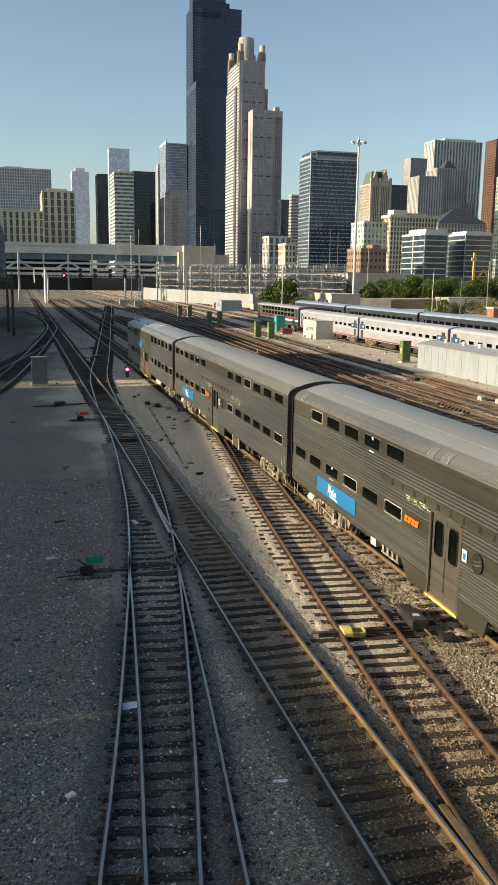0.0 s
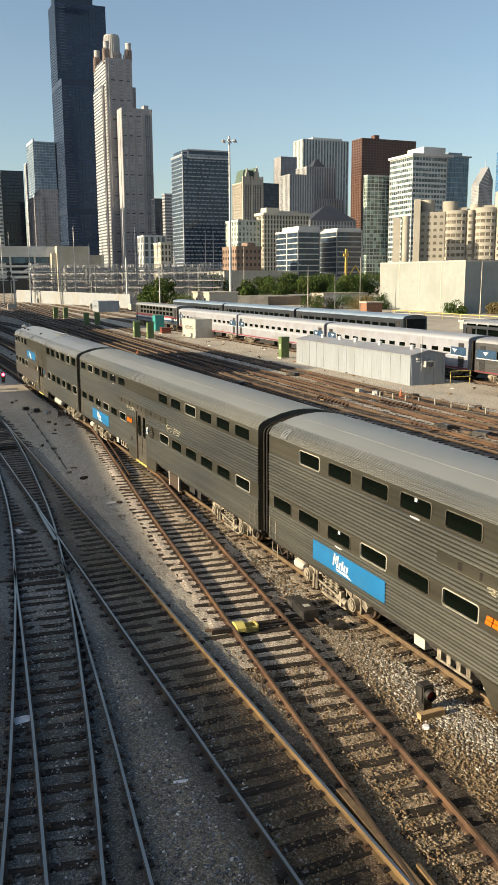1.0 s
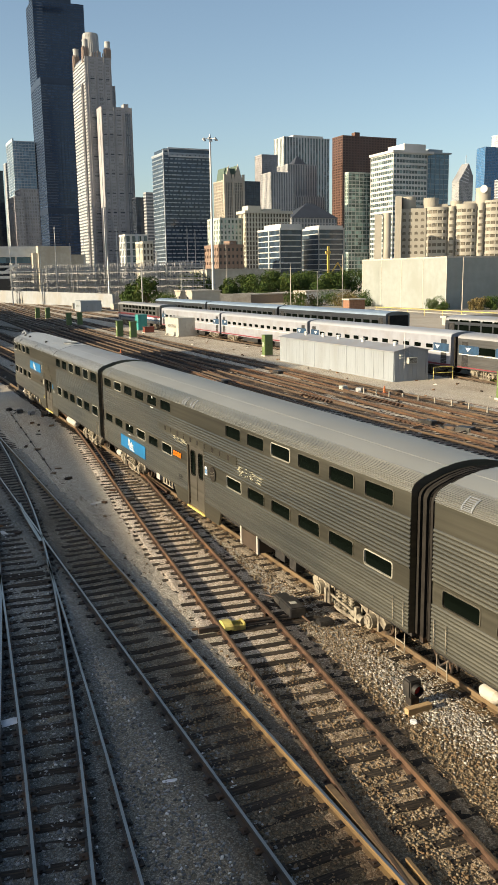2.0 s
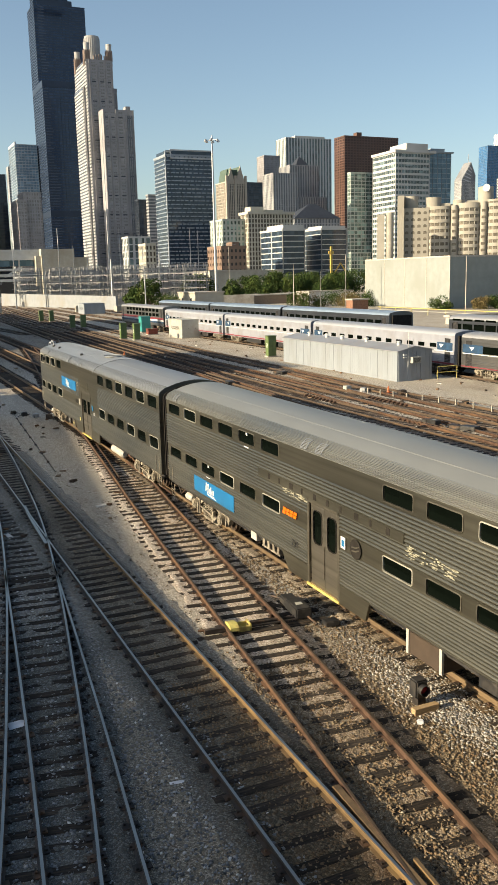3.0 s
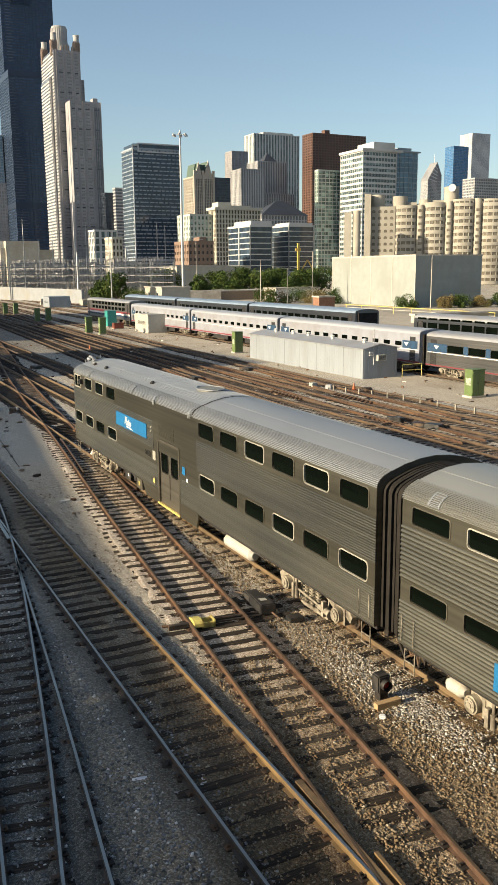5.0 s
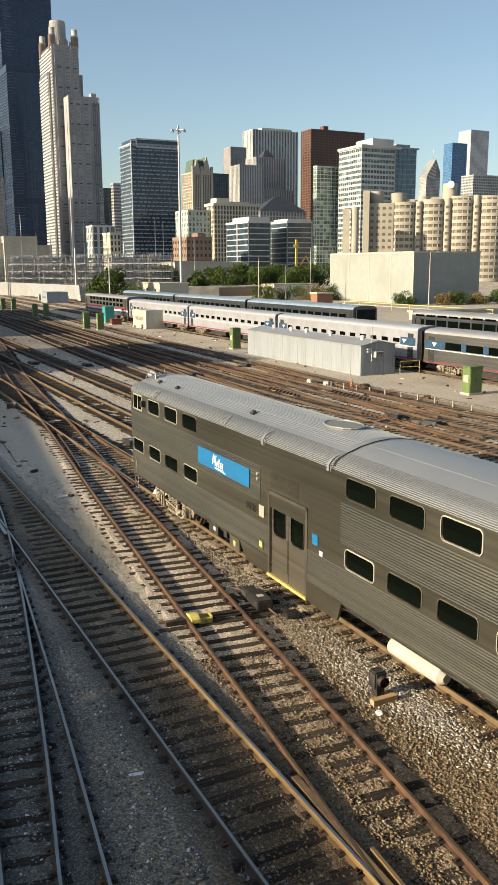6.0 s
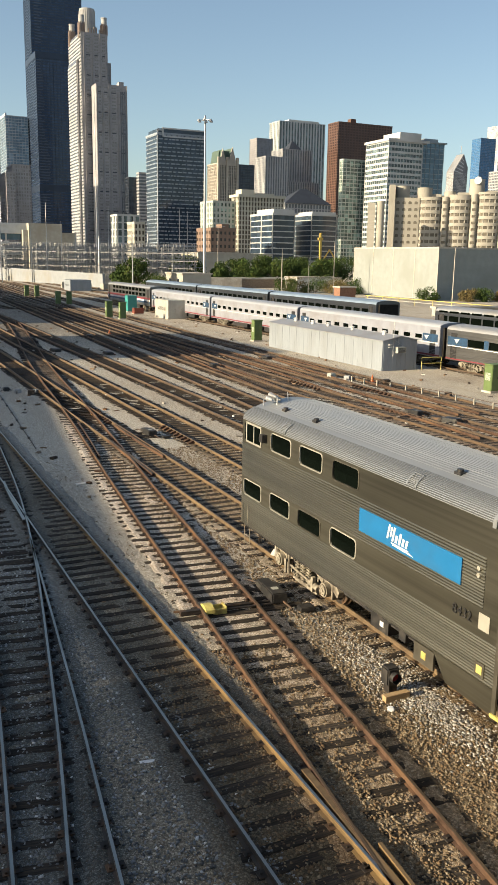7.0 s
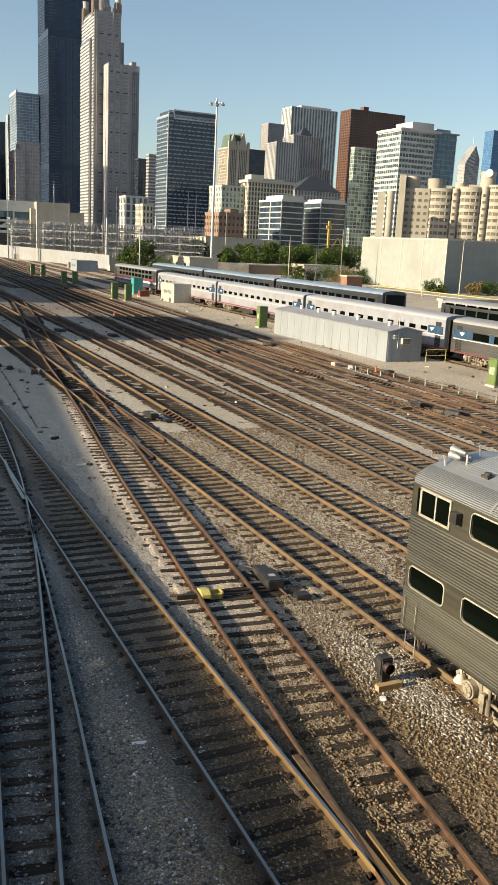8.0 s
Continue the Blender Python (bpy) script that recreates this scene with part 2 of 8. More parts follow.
BRIDGE = surface("bridge_concrete", (0.50, 0.515, 0.515), 0.85, grain=0.3, vary=0.10, stain=(0.40, 0.39, 0.36), stain_size=0.05)
PLASTIC_RED = surface("red_plastic", (0.55, 0.05, 0.03), 0.45)
ORANGE = surface("orange_plastic", (0.42, 0.10, 0.02), 0.5)
PAPER = surface("litter_paper", (0.68, 0.70, 0.72), 0.8)
BLUE_TARP = surface("blue_tarp", (0.05, 0.16, 0.42), 0.6)
BARK = surface("bark", (0.10, 0.075, 0.055), 0.9, grain=6)
LEAF = surface("leaves", (0.034, 0.060, 0.017), 0.85, grain=0.8, vary=0.5, stain=(0.075, 0.092, 0.022), stain_size=0.5)
LEAF_DRY = surface("dry_leaves", (0.13, 0.10, 0.045), 0.8, grain=0.8, vary=0.4, stain=(0.09, 0.10, 0.03), stain_size=0.5)
GRASS = surface("weeds", (0.13, 0.15, 0.04), 0.9, grain=4, vary=0.4)
RED_LAMP = glow("red_signal_light", (1.0, 0.05, 0.10), 8.0)
# train
STEEL = steel("stainless_side", (0.212, 0.204, 0.166), 0.36, dirt=(0.085, 0.08, 0.055))
STEEL_FLAT = steel("stainless_panel", (0.195, 0.187, 0.152), 0.38, dirt=(0.085, 0.08, 0.058))
ROOF_CAB = surface("ribbed_steel_roof", (0.295, 0.31, 0.32), 0.40, 0.5, grain=1.2, vary=0.06, stain=(0.30, 0.31, 0.315), stain_size=0.25, stretch=(1, 0.4, 1))
ROOF = surface("train_roof", (0.262, 0.268, 0.25), 0.45, 0.35, grain=1.2, vary=0.06, stain=(0.265, 0.262, 0.235), stain_size=0.25, stretch=(1, 0.4, 1))
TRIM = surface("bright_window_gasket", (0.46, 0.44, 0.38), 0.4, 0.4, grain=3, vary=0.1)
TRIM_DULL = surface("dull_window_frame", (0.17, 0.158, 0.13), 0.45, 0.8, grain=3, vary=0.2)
PANE = glazing("train_window", (0.0025, 0.004, 0.003), 0.04)
next(n for n in PANE.node_tree.nodes if n.type == "BSDF_PRINCIPLED").inputs["IOR"].default_value = 1.14
next(n for n in PANE.node_tree.nodes if n.type == "BSDF_PRINCIPLED").inputs["Specular IOR Level"].default_value = 0.2
DOOR_STEEL = steel("door_sheet", (0.29, 0.272, 0.235), 0.4)
EAVE = steel("bright_eave_steel", (0.37, 0.355, 0.30), 0.36, dirt=(0.16, 0.15, 0.12))
EAVE_DIM = steel("dim_eave_steel", (0.24, 0.245, 0.24), 0.38, dirt=(0.14, 0.14, 0.13))
SCRAPE = surface("scraped_plaster", (0.27, 0.255, 0.19), 0.7, grain=14, vary=0.4)
CRATE_BROWN = surface("brown_box_paint", (0.050, 0.035, 0.025), 0.6, grain=4, vary=0.2)
SIGN_BLUE = surface("blue_sign_panel", (0.007, 0.125, 0.295), 0.45, grain=2, vary=0.08, stain=(0.013, 0.11, 0.245), stain_size=1.2)
SIGN_WHITE = surface("white_sign_print", (0.54, 0.55, 0.55), 0.45, grain=2, vary=0.03)
SIGN_ORANGE = surface("orange_sign_print", (0.62, 0.125, 0.008), 0.45, grain=2, vary=0.05)
RUBBER = surface("black_rubber", (0.02, 0.018, 0.016), 0.8, grain=4, vary=0.3)
TRUCK = surface("truck_grime", (0.27, 0.243, 0.195), 0.8, 0.2, grain=6, vary=0.4, stain=(0.10, 0.085, 0.07), stain_size=2)
TANK = surface("white_tank", (0.40, 0.39, 0.36), 0.5, grain=3, vary=0.08, stain=(0.45, 0.40, 0.32), stain_size=2)
COACH_SIDE = surface("pale_coach_side", (0.31, 0.325, 0.37), 0.4, 0.25, grain=1.5, vary=0.08, stain=(0.27, 0.27, 0.285), stain_size=0.5)
COACH_DIM = steel("dim_silver_coach", (0.15, 0.165, 0.185), 0.34)
COACH_ROOF_WHITE = surface("white_coach_roof", (0.33, 0.35, 0.385), 0.5, 0.2, grain=0.8, vary=0.06, stain=(0.30, 0.31, 0.33), stain_size=0.4)
COACH_SILVER = steel("silver_coach", (0.29, 0.29, 0.285), 0.34)
COACH_ROOF = surface("coach_roof", (0.30, 0.31, 0.33), 0.5, 0.3, grain=0.8, vary=0.08, stain=(0.28, 0.275, 0.26), stain_size=0.4)
COACH_ROOF_BLUE = surface("blue_grey_roof", (0.30, 0.38, 0.46), 0.4, 0.5, grain=0.8, vary=0.1)
STRIPE_BLUE = surface("blue_stripe", (0.012, 0.045, 0.095), 0.6)
STRIPE_RED = surface("red_stripe", (0.20, 0.035, 0.045), 0.4)


# ---- mesh building ----
class Mesh:
    """Gathers boxes, rods, sheets and extrusions into one mesh."""

    def __init__(self):
        self.v, self.f, self.m, self.smooth, self.n = [], [], [], [], 0

    def add(self, verts, faces, mat=0, smooth=False):
        self.v.extend(verts)
        self.f.extend([tuple(i + self.n for i in f) for f in faces])
        self.m.extend([mat] * len(faces))
        self.smooth.extend([smooth] * len(faces))
        self.n += len(verts)
        return self

    def box(self, a, b, mat=0, m=None):
        x0, y0, z0 = a
        x1, y1, z1 = b
        vs = [(x0, y0, z0), (x1, y0, z0), (x1, y1, z0), (x0, y1, z0), (x0, y0, z1), (x1, y0, z1), (x1, y1, z1), (x0, y1, z1)]
        if m is not None:
            vs = [tuple(m @ Vector(p)) for p in vs]
        return self.add(vs, [(0, 3, 2, 1), (4, 5, 6, 7), (0, 1, 5, 4), (1, 2, 6, 5), (2, 3, 7, 6), (3, 0, 4, 7)], mat)

    def rod(self, a, b, r, sides=6, mat=0, r2=None, caps=True):
        a, b = Vector(a), Vector(b)
        q = (b - a).to_track_quat("Z", "Y")
        r2 = r if r2 is None else r2
        vs = []
        for p, rad in ((a, r), (b, r2)):
            vs += [tuple(p + q @ Vector((rad * math.cos(6.2832 * i / sides), rad * math.sin(6.2832 * i / sides), 0))) for i in range(sides)]
        fs = [(i, (i + 1) % sides, sides + (i + 1) % sides, sides + i) for i in range(sides)]
        self.add(vs, fs, mat, sides > 7)
        if caps:
            self.add(vs, [tuple(range(sides))[::-1], tuple(range(sides, 2 * sides))], mat)
        return self

    def prism(self, outline, y0, y1, mat=0, axis="y", smooth=False):
        """An outline of (x, z) pushed from y0 to y1 (or of (y, z) along x)."""
        n = len(outline)
        place = (lambda p, d: (p[0], d, p[1])) if axis == "y" else ((lambda p, d: (d, p[0], p[1])) if axis == "x" else (lambda p, d: (p[0], p[1], d)))
        vs = [place(p, y0) for p in outline] + [place(p, y1) for p in outline]
        self.add(vs, [(i, (i + 1) % n, n + (i + 1) % n, n + i) for i in range(n)], mat, smooth)
        return self.add(vs, [tuple(range(n))[::-1], tuple(range(n, 2 * n))], mat)

    def sheet(self, line, y0, y1, mat=0, smooth=False):
        """An open line of (x, z) swept from y0 to y1."""
        n = len(line)
        vs = [(p[0], y0, p[1]) for p in line] + [(p[0], y1, p[1]) for p in line]
        return self.add(vs, [(i, i + 1, n + i + 1, n + i) for i in range(n - 1)], mat, smooth)

    def data(self, name, mats):
        me = bpy.data.meshes.new(name)
        me.from_pydata(self.v, [], self.f)
        for m in mats:
            me.materials.append(m)
        me.polygons.foreach_set("material_index", self.m)
        me.polygons.foreach_set("use_smooth", self.smooth)
        bm = bmesh.new()
        bm.from_mesh(me)
        bmesh.ops.recalc_face_normals(bm, faces=bm.faces)
        bm.to_mesh(me)
        bm.free()
        return me


def bevelled(a, b, r, mat=None):
    """A box with rounded edges, as mesh data."""
    bm = bmesh.new()
    bmesh.ops.create_cube(bm, size=1)
    for v in bm.verts:
        v.co = [(lo + hi) / 2 + c * (hi - lo) for c, lo, hi in zip(v.co, a, b)]
    bmesh.ops.bevel(bm, geom=bm.edges[:], offset=r, segments=2, affect="EDGES")
    me = bpy.data.meshes.new("block")
    bm.to_mesh(me)
    bm.free()
    me.materials.append(mat)
    return me


def put(ob, x, y, z=0.0, turn=0.0):
    """Places a thing by the yard's axes."""
    ob.matrix_basis = YARD @ pose(x, y, z, 0, 0, turn)
    return ob


def thing(name, x, y, z=0.0, turn=0.0, label="", category="", group="", kind=""):
    return put(tagged(new(name), label, category, group, kind), x, y, z, turn)


def part(name, mesh, mats, parent, label="", kind="", at=None):
    if isinstance(mesh, Mesh):
        mesh = mesh.data(name, mats if isinstance(mats, (list, tuple)) else [mats])
    ob = new(name, mesh)
    ob.parent = parent
    if at is not None:
        ob.matrix_basis = at
    return tagged(ob, label, "", "", kind)


def whole(name, mesh, mats, x, y, z=0.0, turn=0.0, label="", category="", group="", kind=""):
    """A thing that is one mesh."""
    if isinstance(mesh, Mesh):
        mesh = mesh.data(name, mats if isinstance(mats, (list, tuple)) else [mats])
    return put(tagged(new(name, mesh), label, category, group, kind), x, y, z, turn)


def rounded(w, h, r, steps=4):
    """The outline of a rectangle with round corners, centred on the origin."""
    pts = []
    for cx, cy, a0 in ((w / 2 - r, h / 2 - r, 0), (-w / 2 + r, h / 2 - r, 90), (-w / 2 + r, -h / 2 + r, 180), (w / 2 - r, -h / 2 + r, 270)):
        pts += [(cx + r * math.cos(radians(a0 + 90 * i / steps)), cy + r * math.sin(radians(a0 + 90 * i / steps))) for i in range(steps + 1)]
    return pts


def spline(points, step):
    """A smooth line through (y, x) points: rows of y, x and the slope dx/dy, every step along y."""
    ys = np.array([p[0] for p in points], float)
    xs = np.array([p[1] for p in points], float)
    slopes = np.gradient(xs, ys) if len(ys) > 2 else np.full(len(ys), (xs[-1] - xs[0]) / (ys[-1] - ys[0]))
    out, y = [], ys[0]
    while y < ys[-1] - 1e-6:
        i = min(len(ys) - 2, int(np.searchsorted(ys, y, "right") - 1))
        h = ys[i + 1] - ys[i]
        t = (y - ys[i]) / h
        a, b, c, d = 2 * t**3 - 3 * t**2 + 1, t**3 - 2 * t**2 + t, -2 * t**3 + 3 * t**2, t**3 - t**2
        x = a * xs[i] + b * h * slopes[i] + c * xs[i + 1] + d * h * slopes[i + 1]
        da, db, dc, dd = 6 * t**2 - 6 * t, 3 * t**2 - 4 * t + 1, -6 * t**2 + 6 * t, 3 * t**2 - 2 * t
        out.append((y, x, (da * xs[i] + dc * xs[i + 1]) / h + db * slopes[i] + dd * slopes[i + 1]))
        y += step(y)
    out.append((ys[-1], xs[-1], slopes[-1]))
    return out


# ---- ground ----
CURVE = ([-14, 0, 11.3, 18.6, 25.4, 32, 38, 44, 50, 56], [-2.4, 0.0, 1.64, 2.87, 3.87, 4.62, 5.08, 5.46, 5.72, 5.83])
BRANCH = ([-14, 0, 11.1, 18.6, 26.5], [-0.6, 1.05, 2.30, 3.16, 3.98])


def bed(x, y):
    """The ballast's height: sunk between the rails, heaped over the tie ends beside the shaded tracks."""
    gap = np.minimum(np.abs(x - 5.82), np.abs(x - np.interp(y, *CURVE)))
    gap = np.where(y < 26, np.minimum(gap, np.abs(x - np.interp(y, *BRANCH))), gap)
    heap = 0.034 * np.clip((gap - 0.95) / 0.3, 0, 1) * (x < 7.6)
    return np.where((x > -12) & (x < 40) & (y > 4) & (y < 60), -0.013 + heap * 0.6, -0.030)


def ground():
    ys = sorted({*np.arange(-60, 4, 8.0), *np.arange(4, 60, 0.45), *np.arange(60, 140, 2.5), *np.arange(140, 700, 25.0), *np.arange(700, 4200, 250.0)})
    xs = sorted({*np.arange(-2500, -120, 250.0), *np.arange(-120, -12, 9.0), *np.arange(-12, 10, 0.3), *np.arange(10, 40, 0.45), *np.arange(40, 80, 2.0), *np.arange(80, 400, 25.0), *np.arange(400, 3200, 250.0)})
    vs = []
    for y in ys:
        for x in xs:
            near = 1.0 if -12 < x < 40 and 4 < y < 60 else 0.0
            vs.append((x, y, float(bed(x, y)) + near * 0.012 * noise.noise((x * 0.9, y * 0.9, 0)) + near * 0.006 * noise.noise((x * 3, y * 3, 5))))
    n = len(xs)
    fs = [(j * n + i, j * n + i + 1, (j + 1) * n + i + 1, (j + 1) * n + i) for j in range(len(ys) - 1) for i in range(n - 1)]
    me = bpy.data.meshes.new("ground")
    me.from_pydata(vs, [], fs)
    me.materials.append(BALLAST)
    put(tagged(new("ground", me), "grey crushed-stone ballast ground of the rail yard, stained brown", "ground", kind="structure"), 0, 0)


ground()

# ---- tracks ----
GAUGE = 1.505
RAIL = [(-0.07, 0.0), (-0.07, 0.012), (-0.012, 0.03), (-0.012, 0.105), (-0.036, 0.115), (-0.036, 0.150), (-0.026, 0.16), (0.026, 0.16), (0.036, 0.150), (0.036, 0.115), (0.012, 0.105), (0.012, 0.03), (0.07, 0.012), (0.07, 0.0)]
TIES_NEAR = []


def sweep(line, across, profile, lift, mats, top=(6,)):
    """A profile carried along a line at a distance to its side."""
    me, n = Mesh(), len(profile)
    rows = []
    for y, x, k in line:
        w = math.hypot(1, k)
        nx, ny = 1 / w, -k / w
        rows.append([(x + nx * (across + px), y + ny * (across + px), lift + pz) for px, pz in profile])
    vs = [p for r in rows for p in r]
    for i in range(n):
        j = (i + 1) % n
        me.f += [(r * n + i, r * n + j, (r + 1) * n + j, (r + 1) * n + i) for r in range(len(rows) - 1)]
        me.m += [1 if i in top else 0] * (len(rows) - 1)
    me.f += [tuple(range(n))[::-1], tuple(range(len(vs) - n, len(vs)))]
    me.m += [0, 0]
    me.v, me.n, me.smooth = vs, len(vs), [False] * len(me.f)
    return me


def bed_mesh(line, lo, hi, seed, mat):
    """Ballast heaped unevenly between and over the ties."""
    wide = 1.5 if seed < 3 else (1.55 if mat is TRACK_BED_BROWN else 1.45)
    across = np.linspace(-wide, wide, 29)
    rows = [(y, x) for y, x, k in line if lo - 0.3 <= y <= min(hi, 330)]
    vs = []
    for y, x in rows:
        for a in across:
            edge = max(0.0, abs(a) - wide + 0.30)
            if y < 46:
                h = (-0.002 if seed < 3 else -0.006) + 0.026 * noise.noise((a * 2.2 + seed * 9, y * 2.2, 1.0)) + 0.012 * noise.noise((a * 7, y * 7, seed)) + (0.036 if seed < 3 else 0.016) * min(1.0, max(0.0, abs(a) - 0.88) / 0.22) - 0.16 * edge
            else:
                h = -0.010 - 0.12 * edge
            vs.append((x + a * (1.0 if y < 50 else max(0.72, 1.0 - (y - 50) / 90)), y, h))
    n = len(across)
    fs = [(j * n + i, j * n + i + 1, (j + 1) * n + i + 1, (j + 1) * n + i) for j in range(len(rows) - 1) for i in range(n - 1)]
    me = bpy.data.meshes.new("track_bed")
    me.from_pydata(vs, [], fs)
    me.materials.append(mat)
    return me


def track(points, side=RUST_TAN, top=RAIL_TOP_DULL, label="", ties=(None, None), long=1.0, gap=0.53, seed=1, rails=(True, True), right=None, bed_mat=None):
    rng = random.Random(seed)
    line = spline(points, lambda y: 1.5 if y < 90 else 8.0)
    tr = thing("railway_track", 0, 0, 0, 0, label, "railway track", "tracks of the yard")
    for on, a in zip(rails, (-GAUGE / 2, GAUGE / 2)):
        if on:
            part("rail", sweep(line, a, RAIL, 0.0, None), [right if right and a > 0 else side, top], tr)
    lo, hi = ties[0] if ties[0] is not None else points[0][0], ties[1] if ties[1] is not None else points[-1][0]
    far = Mesh()
    fine = spline(points, lambda y: gap)
    for y, x, k in fine:
        if not lo <= y <= hi:
            continue
        length, wide = 2.5 * long * rng.uniform(0.97, 1.05), rng.uniform(0.20, 0.25)
        m = pose(x + rng.uniform(-0.05, 0.05), y + rng.uniform(-0.05, 0.05), 0, rng.uniform(-0.4, 0.4), rng.uniform(-0.3, 0.3), -math.degrees(math.atan(k)) + rng.uniform(-1.6, 1.6))
        if y < 46 and -4 < x < 14 or y < 64 and 14 <= x < 38:
            TIES_NEAR.append((tr, m, rng.randrange(6), long))
        elif y < 330:
            far.box((-length / 2, -wide / 2, -0.12), (length / 2, wide / 2, rng.uniform(-0.012, 0.012)), 0, m)
    part("track_bed", bed_mesh(spline(points, lambda y: 0.14 if y < 46 else (1.0 if y < 120 else 6.0)), lo, hi, seed, bed_mat or TRACK_BED), [], tr, "stained ballast between the ties", "stuff")
    if far.n:
        part("tie_timber", far, [TIE_FAR], tr, "weathered wooden cross-ties", "stuff")
    return tr


MAIN_X, TRAIN_X = 5.82, 12.02
dark = dict(side=RUST_DARK, top=RAIL_TOP)
track([(-14, MAIN_X), (20, MAIN_X), (60, MAIN_X + 0.02), (120, MAIN_X + 0.1), (200, MAIN_X + 0.2), (545, MAIN_X + 0.6)], label="dark oily railway track with worn bright rail heads", seed=1, right=OCHRE_SUNLIT, bed_mat=TRACK_BED_OILY, **dark)
track([(-14, -2.4), (0, 0.0), (11.3, 1.64), (13.6, 2.06), (18.6, 2.87), (25.4, 3.87), (32, 4.62), (38, 5.08), (44, 5.46), (50, 5.72), (56, 5.83)], label="curved railway track joining the main at a switch", ties=(-14, 48), long=0.92, seed=2, bed_mat=TRACK_BED_OILY, **dark)
track([(-14, -0.6), (0, 1.05), (11.1, 2.30), (15.3, 2.80), (18.6, 3.16), (25.4, 3.87), (26.5, 3.98)], label="railway track diverging at a hand-thrown switch", ties=(-14, -13.9), seed=3, **dark)
track([(-14, 5.2), (-6, 5.82), (2, 6.5), (11, 7.60), (20, 8.58), (31.6, 9.82), (40, 10.82), (50, 11.95), (62, 13.15), (74, 14.5), (96, 17.4), (111, 19.2), (120, 20.2)], label="rusty railway track crossing to the next line", seed=4, side=RUST, bed_mat=TRACK_BED_PALE)
track([(-14, TRAIN_X + 0.3), (12, TRAIN_X + 0.06), (30, TRAIN_X), (75, TRAIN_X), (140, TRAIN_X - 0.2), (210, TRAIN_X - 0.5), (545, TRAIN_X - 1)], label="rusty railway track carrying the passenger train", seed=5, side=OCHRE_DULL)
track([(-14, 15.8), (75, 15.95), (200, 16.2), (545, 17)], label="rusty railway track with orange-brown rails", seed=6, side=OCHRE_DULL)
track([(-14, 19.7), (75, 20.0), (200, 20.6), (545, 23)], label="rusty railway track with pale ballast beside it", seed=7)
track([(-14, 20.6), (37, 22.5), (58, 23.5), (72, 24.1), (120, 26.4), (300, 33), (545, 38)], label="rusty railway track angled across the yard", seed=8)
track([(-14, 24.6), (37, 26.0), (55, 26.8), (80, 27.8), (140, 30.0), (300, 38), (545, 46)], label="rusty railway track with dark ties", seed=9, bed_mat=TRACK_BED_BROWN)
track([(-14, 29.4), (40, 29.3), (60, 29.4), (80, 30.2), (130, 32.5), (320, 42), (545, 52)], label="dark brown railway track in a turnout", long=1.2, seed=10, bed_mat=TRACK_BED_BROWN)
track([(-14, 33.4), (45, 32.8), (80, 33.0), (160, 36.2), (320, 46), (545, 57)], label="dark brown railway track with guard rails", long=1.15, seed=11, bed_mat=TRACK_BED_BROWN)
track([(-14, 36.4), (50, 36.0), (80, 36.8), (140, 39.5), (320, 50), (545, 62)], label="rusty railway track beside the white shed", seed=12, bed_mat=TRACK_BED_BROWN)
track([(34, 30.2), (48, 30.9), (62, 32.0), (76, 33.0)], label="brown turnout rails between two far tracks", ties=(34, 34.1), seed=17, side=RUST, bed_mat=TRACK_BED_BROWN)
track([(40, 33.6), (56, 34.7), (72, 36.2)], label="brown turnout rails joining the line by the shed", ties=(40, 40.1), seed=18, side=RUST, bed_mat=TRACK_BED_BROWN)
track([(52, 26.7), (70, 28.4), (88, 30.6)], label="brown turnout rails across the far tracks", ties=(52, 52.1), seed=19, side=RUST, bed_mat=TRACK_BED_BROWN)
track([(58, MAIN_X + 0.02), (75, 6.75), (98, 9.25), (130, 12.75), (165, 16.5), (200, 20.4), (268, 27.6)], label="crossover railway track between two lines", ties=(66, 268), seed=13, **dark)
track([(30, -10.5), (50, -6.0), (69.5, -2.2), (94, 0.8), (124, 3.7), (150, 5.7), (165, MAIN_X + 0.15)], label="siding track curving into the main", ties=(30, 148), seed=14, **dark)
track([(40, -16), (55, -11.2), (70, -6.0), (92, -1.0), (115, 2.8), (126, 3.9)], label="siding track with dark rails", seed=15, **dark)
track([(165, MAIN_X + 0.15), (180, 5.6), (200, 3.4), (233, -0.4), (275, -5.5), (330, -12), (545, -16)], label="far railway track curving away", seed=16, **dark)
for i, x in enumerate((15.4, 26.0, 30.5, 36.0, 42.0)):
    track([(150, x + 10 - i * 4.0), (260, x + 1.5), (545, x - 4)], label="far railway track in the station throat", seed=20 + i, **dark)
for i, x in enumerate((47.7, 52.5, 58.5, 63.5)):
    track([(-10, x), (180, x), (300, x + 3)], label="storage track under parked coaches", seed=30 + i)

# frog, guard rails and switch parts
def strip(points, x0, w, h, mats, name, label, z=0.0):
    line = spline(points, lambda y: 1.0)
    prof = [(-w / 2, 0), (-w / 2, h), (w / 2, h), (w / 2, 0)]
    return whole(name, sweep(line, x0, prof, z, None, (1,)), mats, 0, 0, 0, 0, label, "rail part")


strip([(5.4, 6.62), (8.6, 6.66), (11.8, 6.78)], 0.0, 0.13, 0.152, [OCHRE_SUNLIT, OCHRE_DULL], "rail_frog", "worn steel frog where two rails cross")
strip([(6.6, 6.90), (8.4, 6.84), (9.6, 6.92)], 0.0, 0.06, 0.155, [OCHRE_SUNLIT, OCHRE_DULL], "wing_rail", "rust-brown wing rail beside the frog")
strip([(28.5, 4.93), (31.5, 5.00), (34.0, 5.12)], 0.0, 0.11, 0.152, [RUST_DARK, RAIL_TOP], "rail_frog", "dark steel frog between two worn rails")
